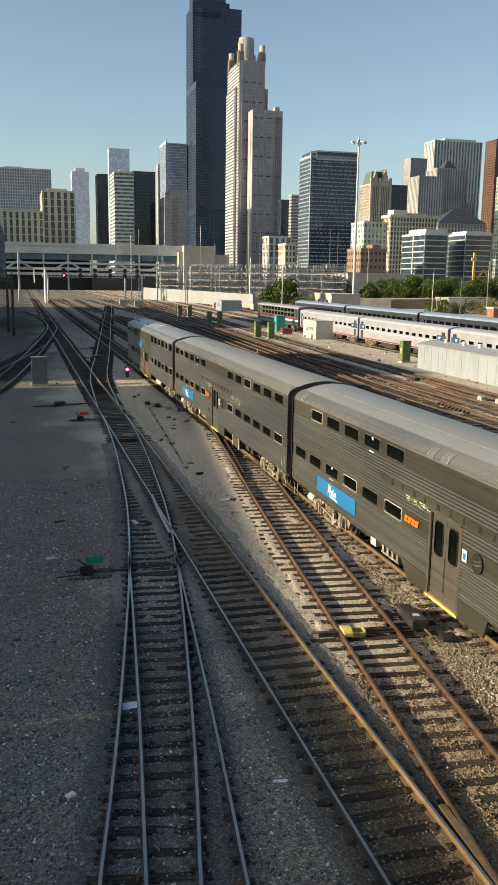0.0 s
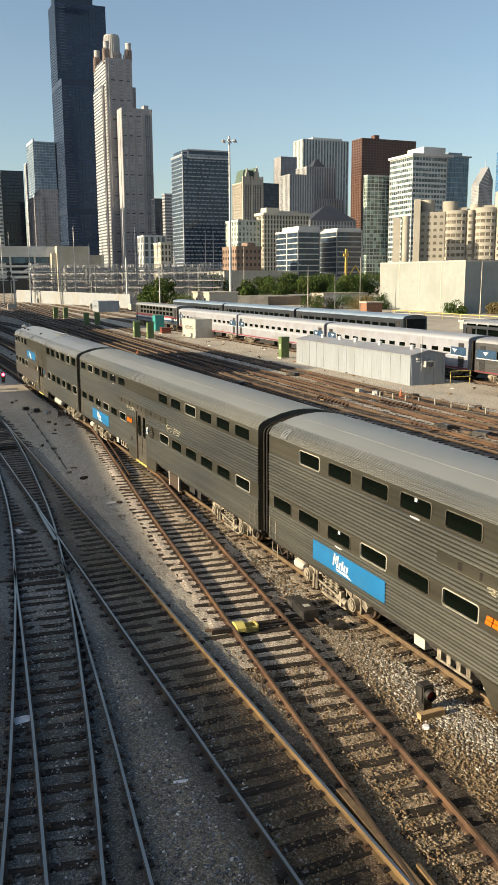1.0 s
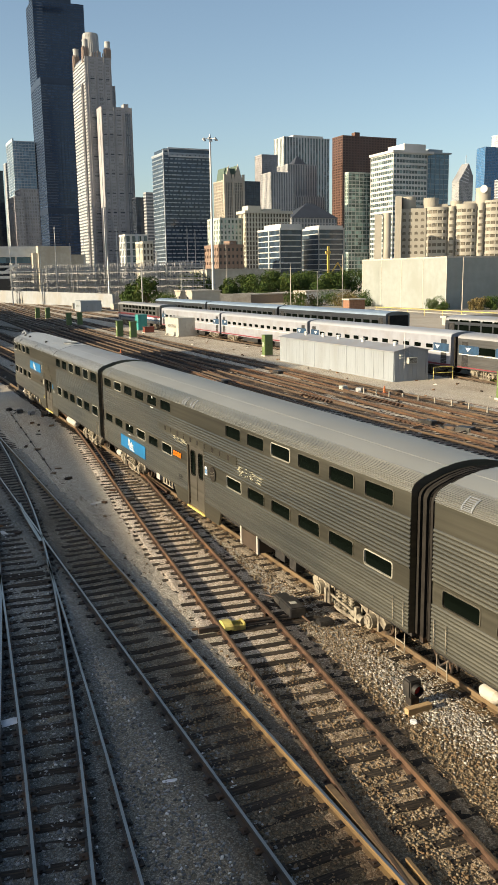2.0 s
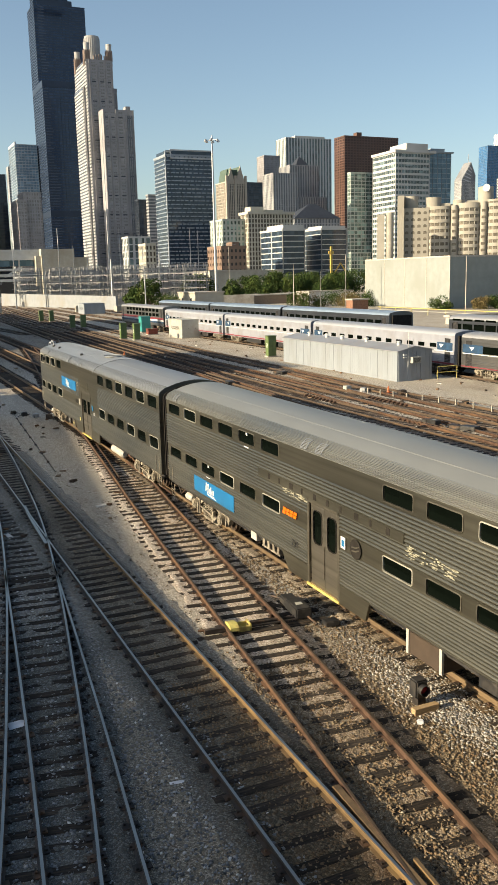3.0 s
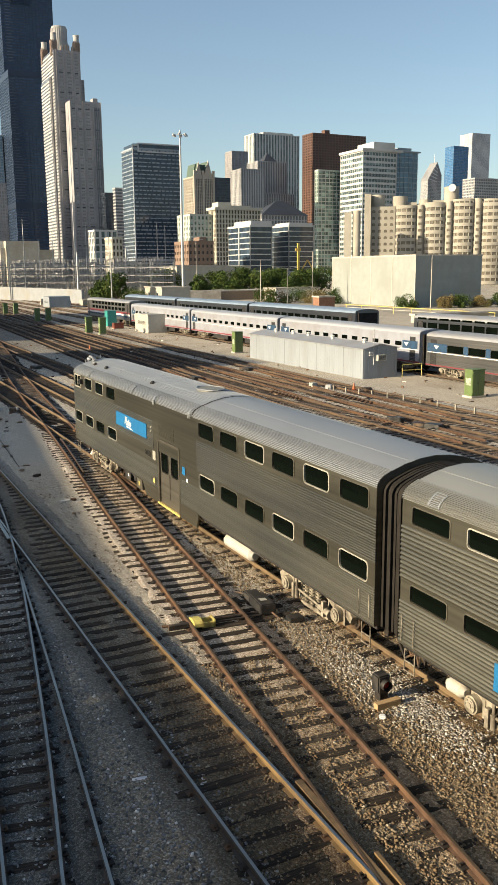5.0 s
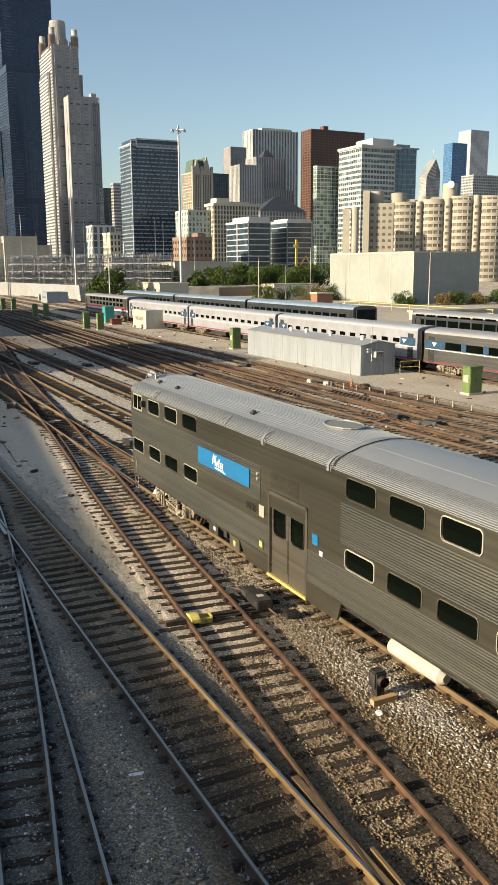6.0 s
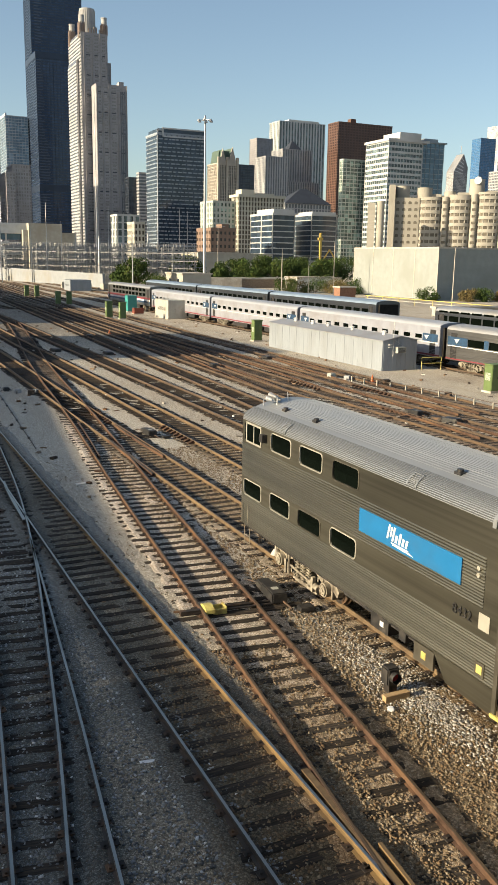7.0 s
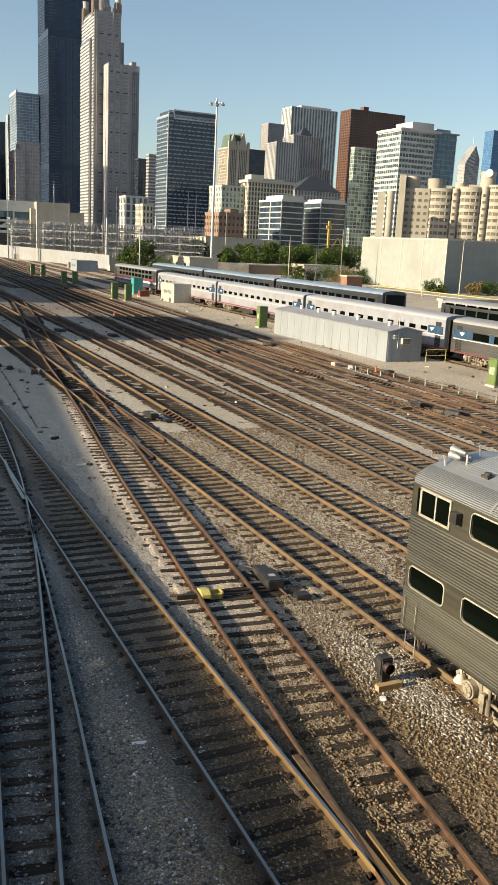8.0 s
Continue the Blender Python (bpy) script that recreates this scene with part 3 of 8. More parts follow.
strip([(33.0, 11.12), (37.0, 11.17), (40.5, 11.27)], 0.0, 0.12, 0.152, [RUST, RAIL_TOP_DULL], "rail_frog", "rusty steel frog under the train's line")
strip([(36, 12.65), (38, 12.60), (42, 12.60), (44, 12.65)], 0.0, 0.06, 0.15, [RUST, RAIL_TOP_DULL], "guard_rail", "short rusty guard rail inside the track")
strip([(37, 9.9), (41, 10.45), (45.5, 11.0)], 0.0, 0.06, 0.15, [RUST, RAIL_TOP_DULL], "guard_rail", "rusty guard rail in the crossing")

# ---- what shades the tracks from the west, and the bridge underfoot ----
# blocks added out of view; heights follow the shadow edges they must cast
def shade_wall(name, x, y0, y1, h0, h1, label):
    me = Mesh()
    me.add([(-14, 0, -0.05), (0, 0, -0.05), (0, y1 - y0, -0.05), (-14, y1 - y0, -0.05), (-14, 0, h0), (0, 0, h0), (0, y1 - y0, h1), (-14, y1 - y0, h1)],
           [(0, 3, 2, 1), (4, 5, 6, 7), (0, 1, 5, 4), (1, 2, 6, 5), (2, 3, 7, 6), (3, 0, 4, 7)])
    return whole(name, me, [CONCRETE], x, y0, 0, 0, label, "building", kind="structure")


SLOPE = math.tan(radians(SUN_UP))
shade_wall("wall_southwest", -34, -30, 16.5, 40.5 * SLOPE, 40.5 * SLOPE, "unseen plain concrete block shading the tracks by the bridge")
shade_wall("wall_west", -34, 16.55, 70.8, 40.4 * SLOPE, 47.2 * SLOPE, "unseen plain concrete block shading the tracks from the west")
shade_wall("wall_north", -46, 75.2, 98.0, 86 * SLOPE, 84 * SLOPE, "taller unseen concrete block shading the tracks from the west")
shade_wall("wall_northwest_low", -46, 98.05, 118, 62 * SLOPE, 62 * SLOPE, "lower unseen concrete block shading the far tracks")
shade_wall("wall_northwest", -56, 118.05, 250, 88 * SLOPE, 95 * SLOPE, "unseen plain concrete block shading the far tracks")


def bridge_underfoot():
    """The road bridge that the camera stands on, and the block south of it."""
    ob = thing("road_bridge_south", 0, 0, 0, 0, "concrete road bridge over the tracks, under the viewer", "bridge", kind="structure")
    part("deck", Mesh().box((-60, -24, 6.3), (90, -0.55, 7.6)), [CONCRETE], ob)
    part("parapet", Mesh().box((-60, -0.9, 7.6), (90, -0.6, 8.3)), [CONCRETE], ob)
    part("pier", Mesh().box((-3.2, -20, -0.1), (-2.4, -3, 6.3)), [CONCRETE], ob)
    part("pier", Mesh().box((22.4, -20, -0.1), (23.2, -3, 6.3)), [CONCRETE], ob)


bridge_underfoot()


# ---- the passenger train: gallery cars of stainless steel ----
HALF = 1.53
CAR_SCALE, CAR_DROP = 1.0245, -0.222
TRUCK_UP = 0.213
SILL = 1.39


def flutes(x, z0, z1, pitch, deep, sign):
    """A line of (x, z) up a fluted sheet: ribs that lean out below and back above."""
    n = max(1, round((z1 - z0) / pitch))
    p = (z1 - z0) / n
    pts = [(x, z0)]
    for i in range(n):
        b = z0 + i * p
        pts += [(x + sign * deep * d, b + p * h) for d, h in ((0.0, 0.06), (0.62, 0.22), (0.95, 0.38), (1.0, 0.47), (0.88, 0.60), (0.50, 0.82), (0.0, 0.97))]
    pts.append((x, z1))
    return pts


def pieces(y0, y1, holes):
    """The stretches of y0..y1 that the holes leave."""
    out, at = [], y0
    for a, b in sorted(holes):
        if a > at:
            out.append((at, a))
        at = max(at, b)
    if at < y1:
        out.append((at, y1))
    return out


def window_meshes(w, h, r=0.09):
    ring, o, i = Mesh(), rounded(w + 0.05, h + 0.05, r + 0.025), rounded(w, h, r)
    n = len(o)
    vs = [(0.016, *p) for p in o] + [(0.020, *p) for p in i] + [(-0.03, *p) for p in o] + [(-0.05, *p) for p in i]
    k = lambda j: (j + 1) % n
    ring.add(vs, [(j, k(j), n + k(j), n + j) for j in range(n)] + [(j, 2 * n + j, 2 * n + k(j), k(j)) for j in range(n)] + [(n + j, n + k(j), 3 * n + k(j), 3 * n + j) for j in range(n)])
    pane = Mesh()
    pane.prism([(p[0], p[1]) for p in i], -0.045, -0.025, axis="x")
    return ring, pane


def text_part(words, size, mat, parent, m, depth=0.004, name="lettering", shear=0.0):
    cu = bpy.data.curves.new(name, "FONT")
    cu.body, cu.size, cu.extrude, cu.shear = words, size, depth, shear
    ob = new(name, cu)
    me = bpy.data.meshes.new_from_object(ob)
    bpy.data.objects.remove(ob)
    me.materials.append(mat)
    return part(name, me, [], parent, at=m)


# turns a flat drawing (x right, y up) onto the car's west side, read from outside
WEST = Matrix(((0, 0, -1, 0), (-1, 0, 0, 0), (0, 1, 0, 0), (0, 0, 0, 1)))


def logo_strokes(parent, y, z, high):
    """The white mark on the sign, as plain slanted strokes of its size."""
    me = Mesh()
    def slab(x, w, y0, y1):
        lean = 0.16
        me.prism([(1.45 * high * (p + lean * q), high * q) for p, q in ((x, y0), (x + w, y0), (x + w, y1), (x, y1))], 0, 0.006, axis="z")
    # two tall strokes, four low ones with a cap each, and a tapering double underline
    for x, w, y0, y1 in ((0.0, 0.10, 0.28, 1.0), (0.15, 0.09, 0.42, 0.92), (0.29, 0.10, 0.24, 0.96)):
        slab(x, w, y0, y1)
    for k in range(4):
        x = 0.46 + k * 0.185
        slab(x, 0.125, 0.24, 0.80 if k == 1 else 0.62)
    slab(0.28, 0.96, 0.12, 0.18)
    me.prism([(1.45 * high * 0.40, high * 0.06), (1.45 * high * 1.52, 0.0), (1.45 * high * 1.30, high * 0.10), (1.45 * high * 0.40, high * 0.11)], 0, 0.006, axis="z")
    part("sign_mark", me, [SIGN_WHITE], parent, "white slanted mark", at=WEST_AT(y, z))


def WEST_AT(y, z, out=0.004):
    return Matrix.Translation((-HALF - out, y, z)) @ WEST


def wheelset():
    me = Mesh()
    for s in (-1, 1):
        prof = [(0.08, -0.05), (0.46, -0.05), (0.485, -0.06), (0.49, -0.03), (0.455, 0.0), (0.455, 0.08), (0.38, 0.085), (0.34, 0.05), (0.16, 0.04), (0.10, 0.09)]
        n = 20
        vs = [(s * (0.72 + d), r * math.cos(6.2832 * k / n), r * math.sin(6.2832 * k / n)) for k in range(n) for r, d in prof]
        p = len(prof)
        me.add(vs, [(k * p + i, k * p + (i + 1) % p, ((k + 1) % n) * p + (i + 1) % p, ((k + 1) % n) * p + i) for k in range(n) for i in range(p)], 0)
        for k in range(6):
            a = 6.2832 * k / 6
            me.box((s * 0.79 - 0.01, 0.22 * math.cos(a) - 0.03, 0.22 * math.sin(a) - 0.03), (s * 0.79 + 0.01, 0.22 * math.cos(a) + 0.03, 0.22 * math.sin(a) + 0.03))
    me.rod((-0.8, 0, 0), (0.8, 0, 0), 0.09, 10)
    return me.data("wheelset", [IRON])


def truck_meshes():
    frame_mesh, springs = Mesh(), []
    for s in (-1, 1):
        spring = Mesh()
        springs.append(spring)
        x = s * 1.06
        bar = [(-1.80, 0.70), (-1.62, 0.86), (-1.30, 0.92), (-0.98, 0.86), (-0.72, 0.98), (-0.40, 1.04), (0.40, 1.04), (0.72, 0.98), (0.98, 0.86), (1.30, 0.92), (1.62, 0.86), (1.80, 0.70), (1.72, 0.52), (1.55, 0.62), (1.30, 0.68), (1.02, 0.62), (0.80, 0.72), (0.42, 0.90), (-0.42, 0.90), (-0.80, 0.72), (-1.02, 0.62), (-1.30, 0.68), (-1.55, 0.62), (-1.72, 0.52)]
        frame_mesh.prism(bar, x - 0.08, x + 0.08, axis="x")
        for y in (-1.25, 1.25):
            frame_mesh.rod((x + s * 0.04, y, 0.60), (x + s * 0.22, y, 0.60), 0.19, 16)
            frame_mesh.rod((x + s * 0.22, y, 0.60), (x + s * 0.26, y, 0.60), 0.15, 16)
            frame_mesh.rod((x + s * 0.26, y, 0.60), (x + s * 0.28, y, 0.60), 0.06, 8)
            for k in range(6):
                a = k * 1.0472
                frame_mesh.rod((x + s * 0.26, y + 0.11 * math.cos(a), 0.60 + 0.11 * math.sin(a)), (x + s * 0.275, y + 0.11 * math.cos(a), 0.60 + 0.11 * math.sin(a)), 0.018, 5)
            frame_mesh.box((x - 0.10, y - 0.27, 0.40), (x + 0.10, y - 0.20, 0.82)).box((x - 0.10, y + 0.20, 0.40), (x + 0.10, y + 0.27, 0.82))
            # brake head and hanger on the inner side of each wheel
            e = -1 if y > 0 else 1
            frame_mesh.box((x - 0.28, y + e * 0.50 - 0.05, 0.38), (x - 0.18, y + e * 0.50 + 0.05, 0.78))
            frame_mesh.rod((x + s * 0.02, y + e * 0.56, 0.92), (x + s * 0.02, y + e * 0.62, 0.42), 0.028, 6)
        # spring plank, equaliser bar, brake cylinder with its rod
        frame_mesh.box((x - 0.12, -0.56, 0.28), (x + 0.20, 0.56, 0.34))
        frame_mesh.prism([(-1.05, 0.44), (-0.62, 0.40), (-0.55, 0.24), (0.55, 0.24), (0.62, 0.40), (1.05, 0.44), (1.05, 0.36), (0.70, 0.32), (0.60, 0.18), (-0.60, 0.18), (-0.70, 0.32), (-1.05, 0.36)], x - 0.03, x + 0.03, axis="x")
        frame_mesh.rod((x + s * 0.20, -0.98, 0.52), (x + s * 0.20, -0.55, 0.56), 0.085, 12)
        frame_mesh.rod((x + s * 0.20, -1.02, 0.515), (x + s * 0.20, -0.98, 0.52), 0.11, 12)
        frame_mesh.rod((x + s * 0.20, -0.55, 0.56), (x + s * 0.20, 0.70, 0.66), 0.032, 8)
        frame_mesh.rod((x + s * 0.20, 0.70, 0.66), (x + s * 0.10, 0.92, 0.50), 0.04, 8)
        # upright damper
        frame_mesh.rod((x + s * 0.22, 0.62, 0.40), (x + s * 0.22, 0.62, 0.72), 0.055, 10).rod((x + s * 0.22, 0.62, 0.72), (x + s * 0.22, 0.62, 1.06), 0.035, 8)
        for y in (-0.30, 0.02, 0.32):
            turns = [(x + s * 0.10 + 0.085 * math.cos(k * 0.785), y + 0.085 * math.sin(k * 0.785), 0.36 + k * 0.0105) for k in range(57)]
            for p, q in zip(turns, turns[1:]):
                spring.rod(p, q, 0.019, 5, caps=False)
            spring.rod((x + s * 0.10, y, 0.34), (x + s * 0.10, y, 0.98), 0.045, 8)
    frame_mesh.box((-1.1, -0.30, 0.55), (1.1, 0.30, 0.80))
    for y in (-1.72, 1.72):
        frame_mesh.box((-1.05, y - 0.05, 0.62), (1.05, y + 0.05, 0.74))
    return frame_mesh.data("truck_frame", [TRUCK]), [s.data("spring", [TRUCK]) for s in springs]


WHEELS, (TRUCK_FRAME, SPRINGS) = wheelset(), truck_meshes()
SPINNING = []


def gallery_car(cab, label, long, upper, lower, bright, door, blank=()):
    """One car. Its origin is at the middle of its north end, at the ballast's height; y runs north."""
    car = tagged(new("train_car"), label, "train car", "cars of the train")
    car.scale = (CAR_SCALE,) * 3
    up0, up1 = (3.95, 4.42) if cab else (4.04, 4.40)
    lo0, lo1 = (2.29, 2.74) if cab else (2.39, 2.74)
    d0, d1, dz0, dz1 = door[0], door[1], 0.92, 3.26
    N, S = 0.0, -long
    flat = Mesh()
    fp, fd = (0.062, 0.016) if cab else (0.092, 0.027)
    if cab:
        bands = [("f", SILL, 2.23, fp), ("w", 2.23, 2.80, lower), ("f", 2.80, dz1 + 0.02, fp), ("f", dz1 + 0.02, 3.80, fp), ("w", 3.80, 4.50, upper)]
    else:
        bands = [("f", SILL, 2.33, 0.086), ("w", 2.33, 2.80, lower), ("f", 2.80, dz1 + 0.02, 0.092), ("f", dz1 + 0.02, 3.95, 0.092), ("w", 3.95, 4.50, upper)]
    for sgn in (-1, 1):
        x = sgn * HALF
        for kind, z0, z1, what in bands:
            cut = [(-d1, -d0)] if z0 < dz1 else []
            if kind == "f":
                line = flutes(x, z0, z1, what, fd, sgn)
                for a, b in pieces(S, N, cut + [(-q, -p) for p, q, e, g in blank if e < z1 and g > z0]):
                    part("side_sheet", Mesh().sheet(line, a, b, 0), [STEEL], car, "fluted stainless steel side")
                for p, q, e, g in blank:
                    if e < z1 and g > z0:
                        flat.sheet([(x, z0), (x, z1)], -q, -p)
            else:
                w0, w1 = (lo0, lo1) if what is lower else (up0, up1)
                holes = [(-p - 1.14, -p) for p in what]
                for a, b in pieces(S, N, cut):
                    flat.sheet([(x, z0), (x, w0)], a, b)
                    flat.sheet([(x, w1), (x, z1)], a, b)
                for a, b in pieces(S, N, cut + holes):
                    flat.sheet([(x, w0), (x, w1)], a, b)
        for a, b in pieces(S, N, [(-d1, -d0)]):
            flat.sheet([(x - sgn * 0.3, SILL - 0.05), (x, SILL - 0.04), (x + sgn * 0.010, SILL - 0.03), (x + sgn * 0.010, SILL - 0.01), (x, SILL)], a, b)
        flat.sheet([(x, dz1 - 0.0), (x, dz1 + 0.02)], -d1, -d0)
        a0, a1 = (9.35, 14.80) if cab else (9.84, 14.50)
        for p, q, r, t in ((a0, a0 + 0.45, d0, d0), (d1, d1, a1 - 0.18, a1)):
            part("skirt", Mesh().prism([(-p, SILL), (-q, 0.88), (-r, 0.88), (-t, SILL)], x - sgn * 0.05, x + sgn * 0.014, axis="x"), [STEEL_FLAT], car, "lower skirt panel beside the door")
    part("window_band", flat, [STEEL_FLAT], car, "smooth stainless steel band")
    # roof
    arc = [(-HALF, 4.50), (-1.515, 4.58), (-1.46, 4.67), (-1.37, 4.74), (-1.20, 4.82), (-0.8, 4.95), (-0.4, 5.03), (0, 5.06)]
    line = arc + [(-x, z) for x, z in arc[-2::-1]]
    roof, eave = Mesh(), Mesh()
    roof.sheet(line, S, N, 0, True)
    along = np.concatenate([[0], np.cumsum([math.dist(p, q) for p, q in zip(arc, arc[1:])])])
    for i in range(13):
        d = 0.03 + i * 0.042
        x, z = np.interp(d, along, [p[0] for p in arc]), np.interp(d, along, [p[1] for p in arc])
        eave.rod((x, S, z), (x, N, z), 0.012 if cab else 0.020, 6)
    for x in (-0.62, 0.62):
        z = np.interp(-abs(x), [p[0] for p in arc], [p[1] for p in arc])
        roof.rod((x, S, z - 0.004), (x, N, z - 0.004), 0.010, 6)
    if cab:
        for i in range(26):
            x = -0.95 + i * 0.075
            z = np.interp(-abs(x), [p[0] for p in arc], [p[1] for p in arc])
            roof.rod((x, S + 10.5, z), (x, N - 0.5, z), 0.008, 4)
    part("roof", roof, [ROOF_CAB if cab else ROOF], car, "dull grey curved metal roof")
    part("eave", eave, [EAVE_DIM if cab else EAVE], car, "finely ribbed steel eave")
    outline = [(-HALF, SILL - 0.05)] + line + [(HALF, SILL - 0.05)]
    for a in (S, N - 0.02):
        part("end_wall", Mesh().prism(outline, a, a + 0.02), [STEEL_FLAT], car, "flat stainless end wall")
    floor = Mesh()
    floor.box((-HALF + 0.10, S + 0.02, 1.24), (HALF - 0.10, N - 0.02, 1.34))
    floor.box((-HALF + 0.3, S + 0.1, 1.34), (HALF - 0.3, N - 0.1, 2.2))
    floor.box((-0.35, S + 5.6, 0.80), (0.35, N - 5.6, 1.16))
    part("underframe", floor, [BLACK], car, "black underframe and dim interior")
    # rubber bellows between the cars
    ends_at = (S,) if cab else (S, N)
    for e in ends_at:
        sg = -1 if e == S else 1
        for k in range(4):
            a, b = e + sg * (0.03 + k * 0.11), e + sg * (0.03 + k * 0.11 + 0.075)
            q = 0.90 - 0.03 * (k % 2)
            fold = Mesh().prism([(px * q, 1.25 + (pz - 1.25) * (0.965 if pz > 1.3 else 1)) for px, pz in outline], min(a, b), max(a, b))
            part("bellows_fold", fold, [RUBBER], car, "black rubber gap between cars")
    # windows
    ring_u, pane_u = window_meshes(1.14, up1 - up0, 0.10 if cab else 0.06)
    ring_l, pane_l = window_meshes(1.14, lo1 - lo0, 0.10 if cab else 0.06)
    data = {}
    for row, (ring, pane) in enumerate(((ring_u, pane_u), (ring_l, pane_l))):
        data[row] = (ring.data("window_frame", [TRIM]), ring.data("window_frame_dull", [TRIM_DULL]), pane.data("window_pane", [PANE]))
    for row, (offs, z) in enumerate(((upper, (up0 + up1) / 2), (lower, (lo0 + lo1) / 2))):
        for i, o in enumerate(offs):
            for sgn in (-1, 1):
                m = Matrix.Translation((sgn * HALF, -o - 0.57, z)) @ pose(0, 0, 0, 0, 0, 180 if sgn < 0 else 0)
                br, du, pn = data[row]
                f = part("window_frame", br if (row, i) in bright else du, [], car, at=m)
                part("window_pane", pn, [], f)
    # doors
    for sgn in (-1, 1):
        fr = Mesh()
        x0, x1 = sorted((sgn * (HALF - 0.02), sgn * (HALF + 0.02)))
        fr.box((x0, -d0 - 0.10, dz0), (x1, -d0, dz1))
        fr.box((x0, -d1, dz0), (x1, -d1 + 0.10, dz1))
        fr.box((x0, -d1, dz1 - 0.09), (x1, -d0, dz1))
        part("door_frame", fr, [TRIM_DULL], car)
        sill = Mesh().box((min(sgn * HALF, sgn * (HALF + 0.05)), -d1, dz0 - 0.05), (max(sgn * HALF, sgn * (HALF + 0.05)), -d0, dz0 + 0.02))
        part("step_edge", sill, [YELLOW], car, "yellow step edge")
        half_w = (d1 - d0 - 0.2) / 2
        for k in (0, 1):
            a = -d0 - 0.10 - k * half_w
            lf = Mesh()
            xi0, xi1 = sorted((sgn * (HALF - 0.09), sgn * (HALF - 0.05)))
            wy0, wy1, wz0, wz1 = a - half_w + 0.17, a - 0.15, 2.10, 2.98
            lf.box((xi0, a - half_w + 0.012, dz0 + 0.02), (xi1, a, wz0))
            lf.box((xi0, a - half_w + 0.012, wz1), (xi1, a, dz1 - 0.09))
            lf.box((xi0, a - half_w + 0.012, wz0), (xi1, wy0, wz1))
            lf.box((xi0, wy1, wz0), (xi1, a, wz1))
            lf.box((min(sgn * (HALF - .05), sgn * (HALF - .03)), a - half_w + 0.03, dz0 + 0.3), (max(sgn * (HALF - .05), sgn * (HALF - .03)), a - half_w + 0.06, dz0 + 1.2))
            leaf = part("door_leaf", lf, [DOOR_STEEL], car, "grey steel door leaf")
            r, p = window_meshes(wy1 - wy0, wz1 - wz0, 0.12)
            m = Matrix.Translation((sgn * (HALF - 0.05), (wy0 + wy1) / 2, (wz0 + wz1) / 2)) @ pose(0, 0, 0, 0, 0, 180 if sgn < 0 else 0)
            part("door_window", p, [PANE], leaf, at=m)
            part("door_gasket", r, [RUBBER], leaf, at=m)
    # trucks
    for c in (-3.25, S + 3.25):
        tk = part("truck", TRUCK_FRAME, [], car, "grimy cast-steel truck", at=Matrix.Translation((0, c, TRUCK_UP)))
        for data_ in SPRINGS:
            part("spring_set", data_, [], tk)
        for y in (-1.25, 1.25):
            w = part("wheelset", WHEELS, [], tk, at=Matrix.Translation((0, y, 0.62)))
            SPINNING.append((w, y))
    # equipment under the floor
    for sgn in (-1, 1):
        for a, b, z0, z1, d in ((6.9, 7.6, 0.90, 1.34, 0.45), (8.0, 8.25, 1.02, 1.34, 0.3)) if cab else ((18.3, 18.9, 1.0, 1.34, 0.4), (19.2, 19.6, 0.95, 1.34, 0.3)):
            x0, x1 = sorted((sgn * (HALF - 0.12), sgn * (HALF - 0.12 - d)))
            part("equipment_box", Mesh().box((x0, -b, z0), (x1, -a, z1)), [BLACK], car, "black equipment box under the floor")
        if cab:
            part("white_tag", Mesh().box((sgn * (HALF - 0.115) - 0.004, -7.42, 1.03), (sgn * (HALF - 0.115) + 0.004, -7.27, 1.15)), [SIGN_WHITE], car)
        else:
            x0, x1 = sorted((sgn * (HALF - 0.08), sgn * (HALF - 0.30)))
            part("junction_box", Mesh().box((x0, -7.92, 1.05), (x1, -7.52, 1.36)), [TANK], car, "pale square junction box")
            rack = Mesh()
            for o in (8.42, 8.75, 9.08, 9.40):
                rack.box((x0, -o - 0.09, 1.06), (x1, -o + 0.05, 1.36))
            rack.rod((sgn * 1.44, -9.55, 1.06), (sgn * 1.44, -8.35, 1.06), 0.03, 6)
            part("valve_rack", rack, [TRUCK], car, "pale rack of valves under the sill")
            part("marker", Mesh().box((sgn * (HALF - 0.02) - 0.02, -10.08, 1.14), (sgn * (HALF - 0.02) + 0.05, -10.0, 1.33)), [SIGN_WHITE], car)
        pipe = Mesh()
        pipe.rod((sgn * 1.05, -6.0, 1.06), (sgn * 1.05, S + 6.0, 1.08), 0.035, 6)
        pipe.rod((sgn * 1.32, -5.6, 1.14), (sgn * 1.32, S + 5.6, 1.15), 0.022, 6)
        part("brake_pipe", pipe, [BLACK], car, "black brake pipes under the floor")
        tank = Mesh()
        y0, y1 = (-18.15, -16.5) if cab else (-1.75, -1.40)
        r = 0.20 if cab else 0.15
        tank.rod((sgn * 1.25, y0, 0.98), (sgn * 1.25, y1, 0.98), r, 16)
        tank.rod((sgn * 1.25, y0 - 0.1, 0.98), (sgn * 1.25, y0, 0.98), r * 0.5, 16, r2=r)
        tank.rod((sgn * 1.25, y1, 0.98), (sgn * 1.25, y1 + 0.1, 0.98), r, 16, r2=r * 0.5)
        part("air_tank", tank, [TANK], car, "white cylindrical air tank")
        if not cab:
            x0, x1 = sorted((sgn * (HALF - 0.10), sgn * (HALF - 0.75)))
            bx = part("battery_box", Mesh().box((x0, -17.15, 0.74), (x1, -15.95, 1.36)), [CRATE_BROWN], car, "brown battery box between pale posts")
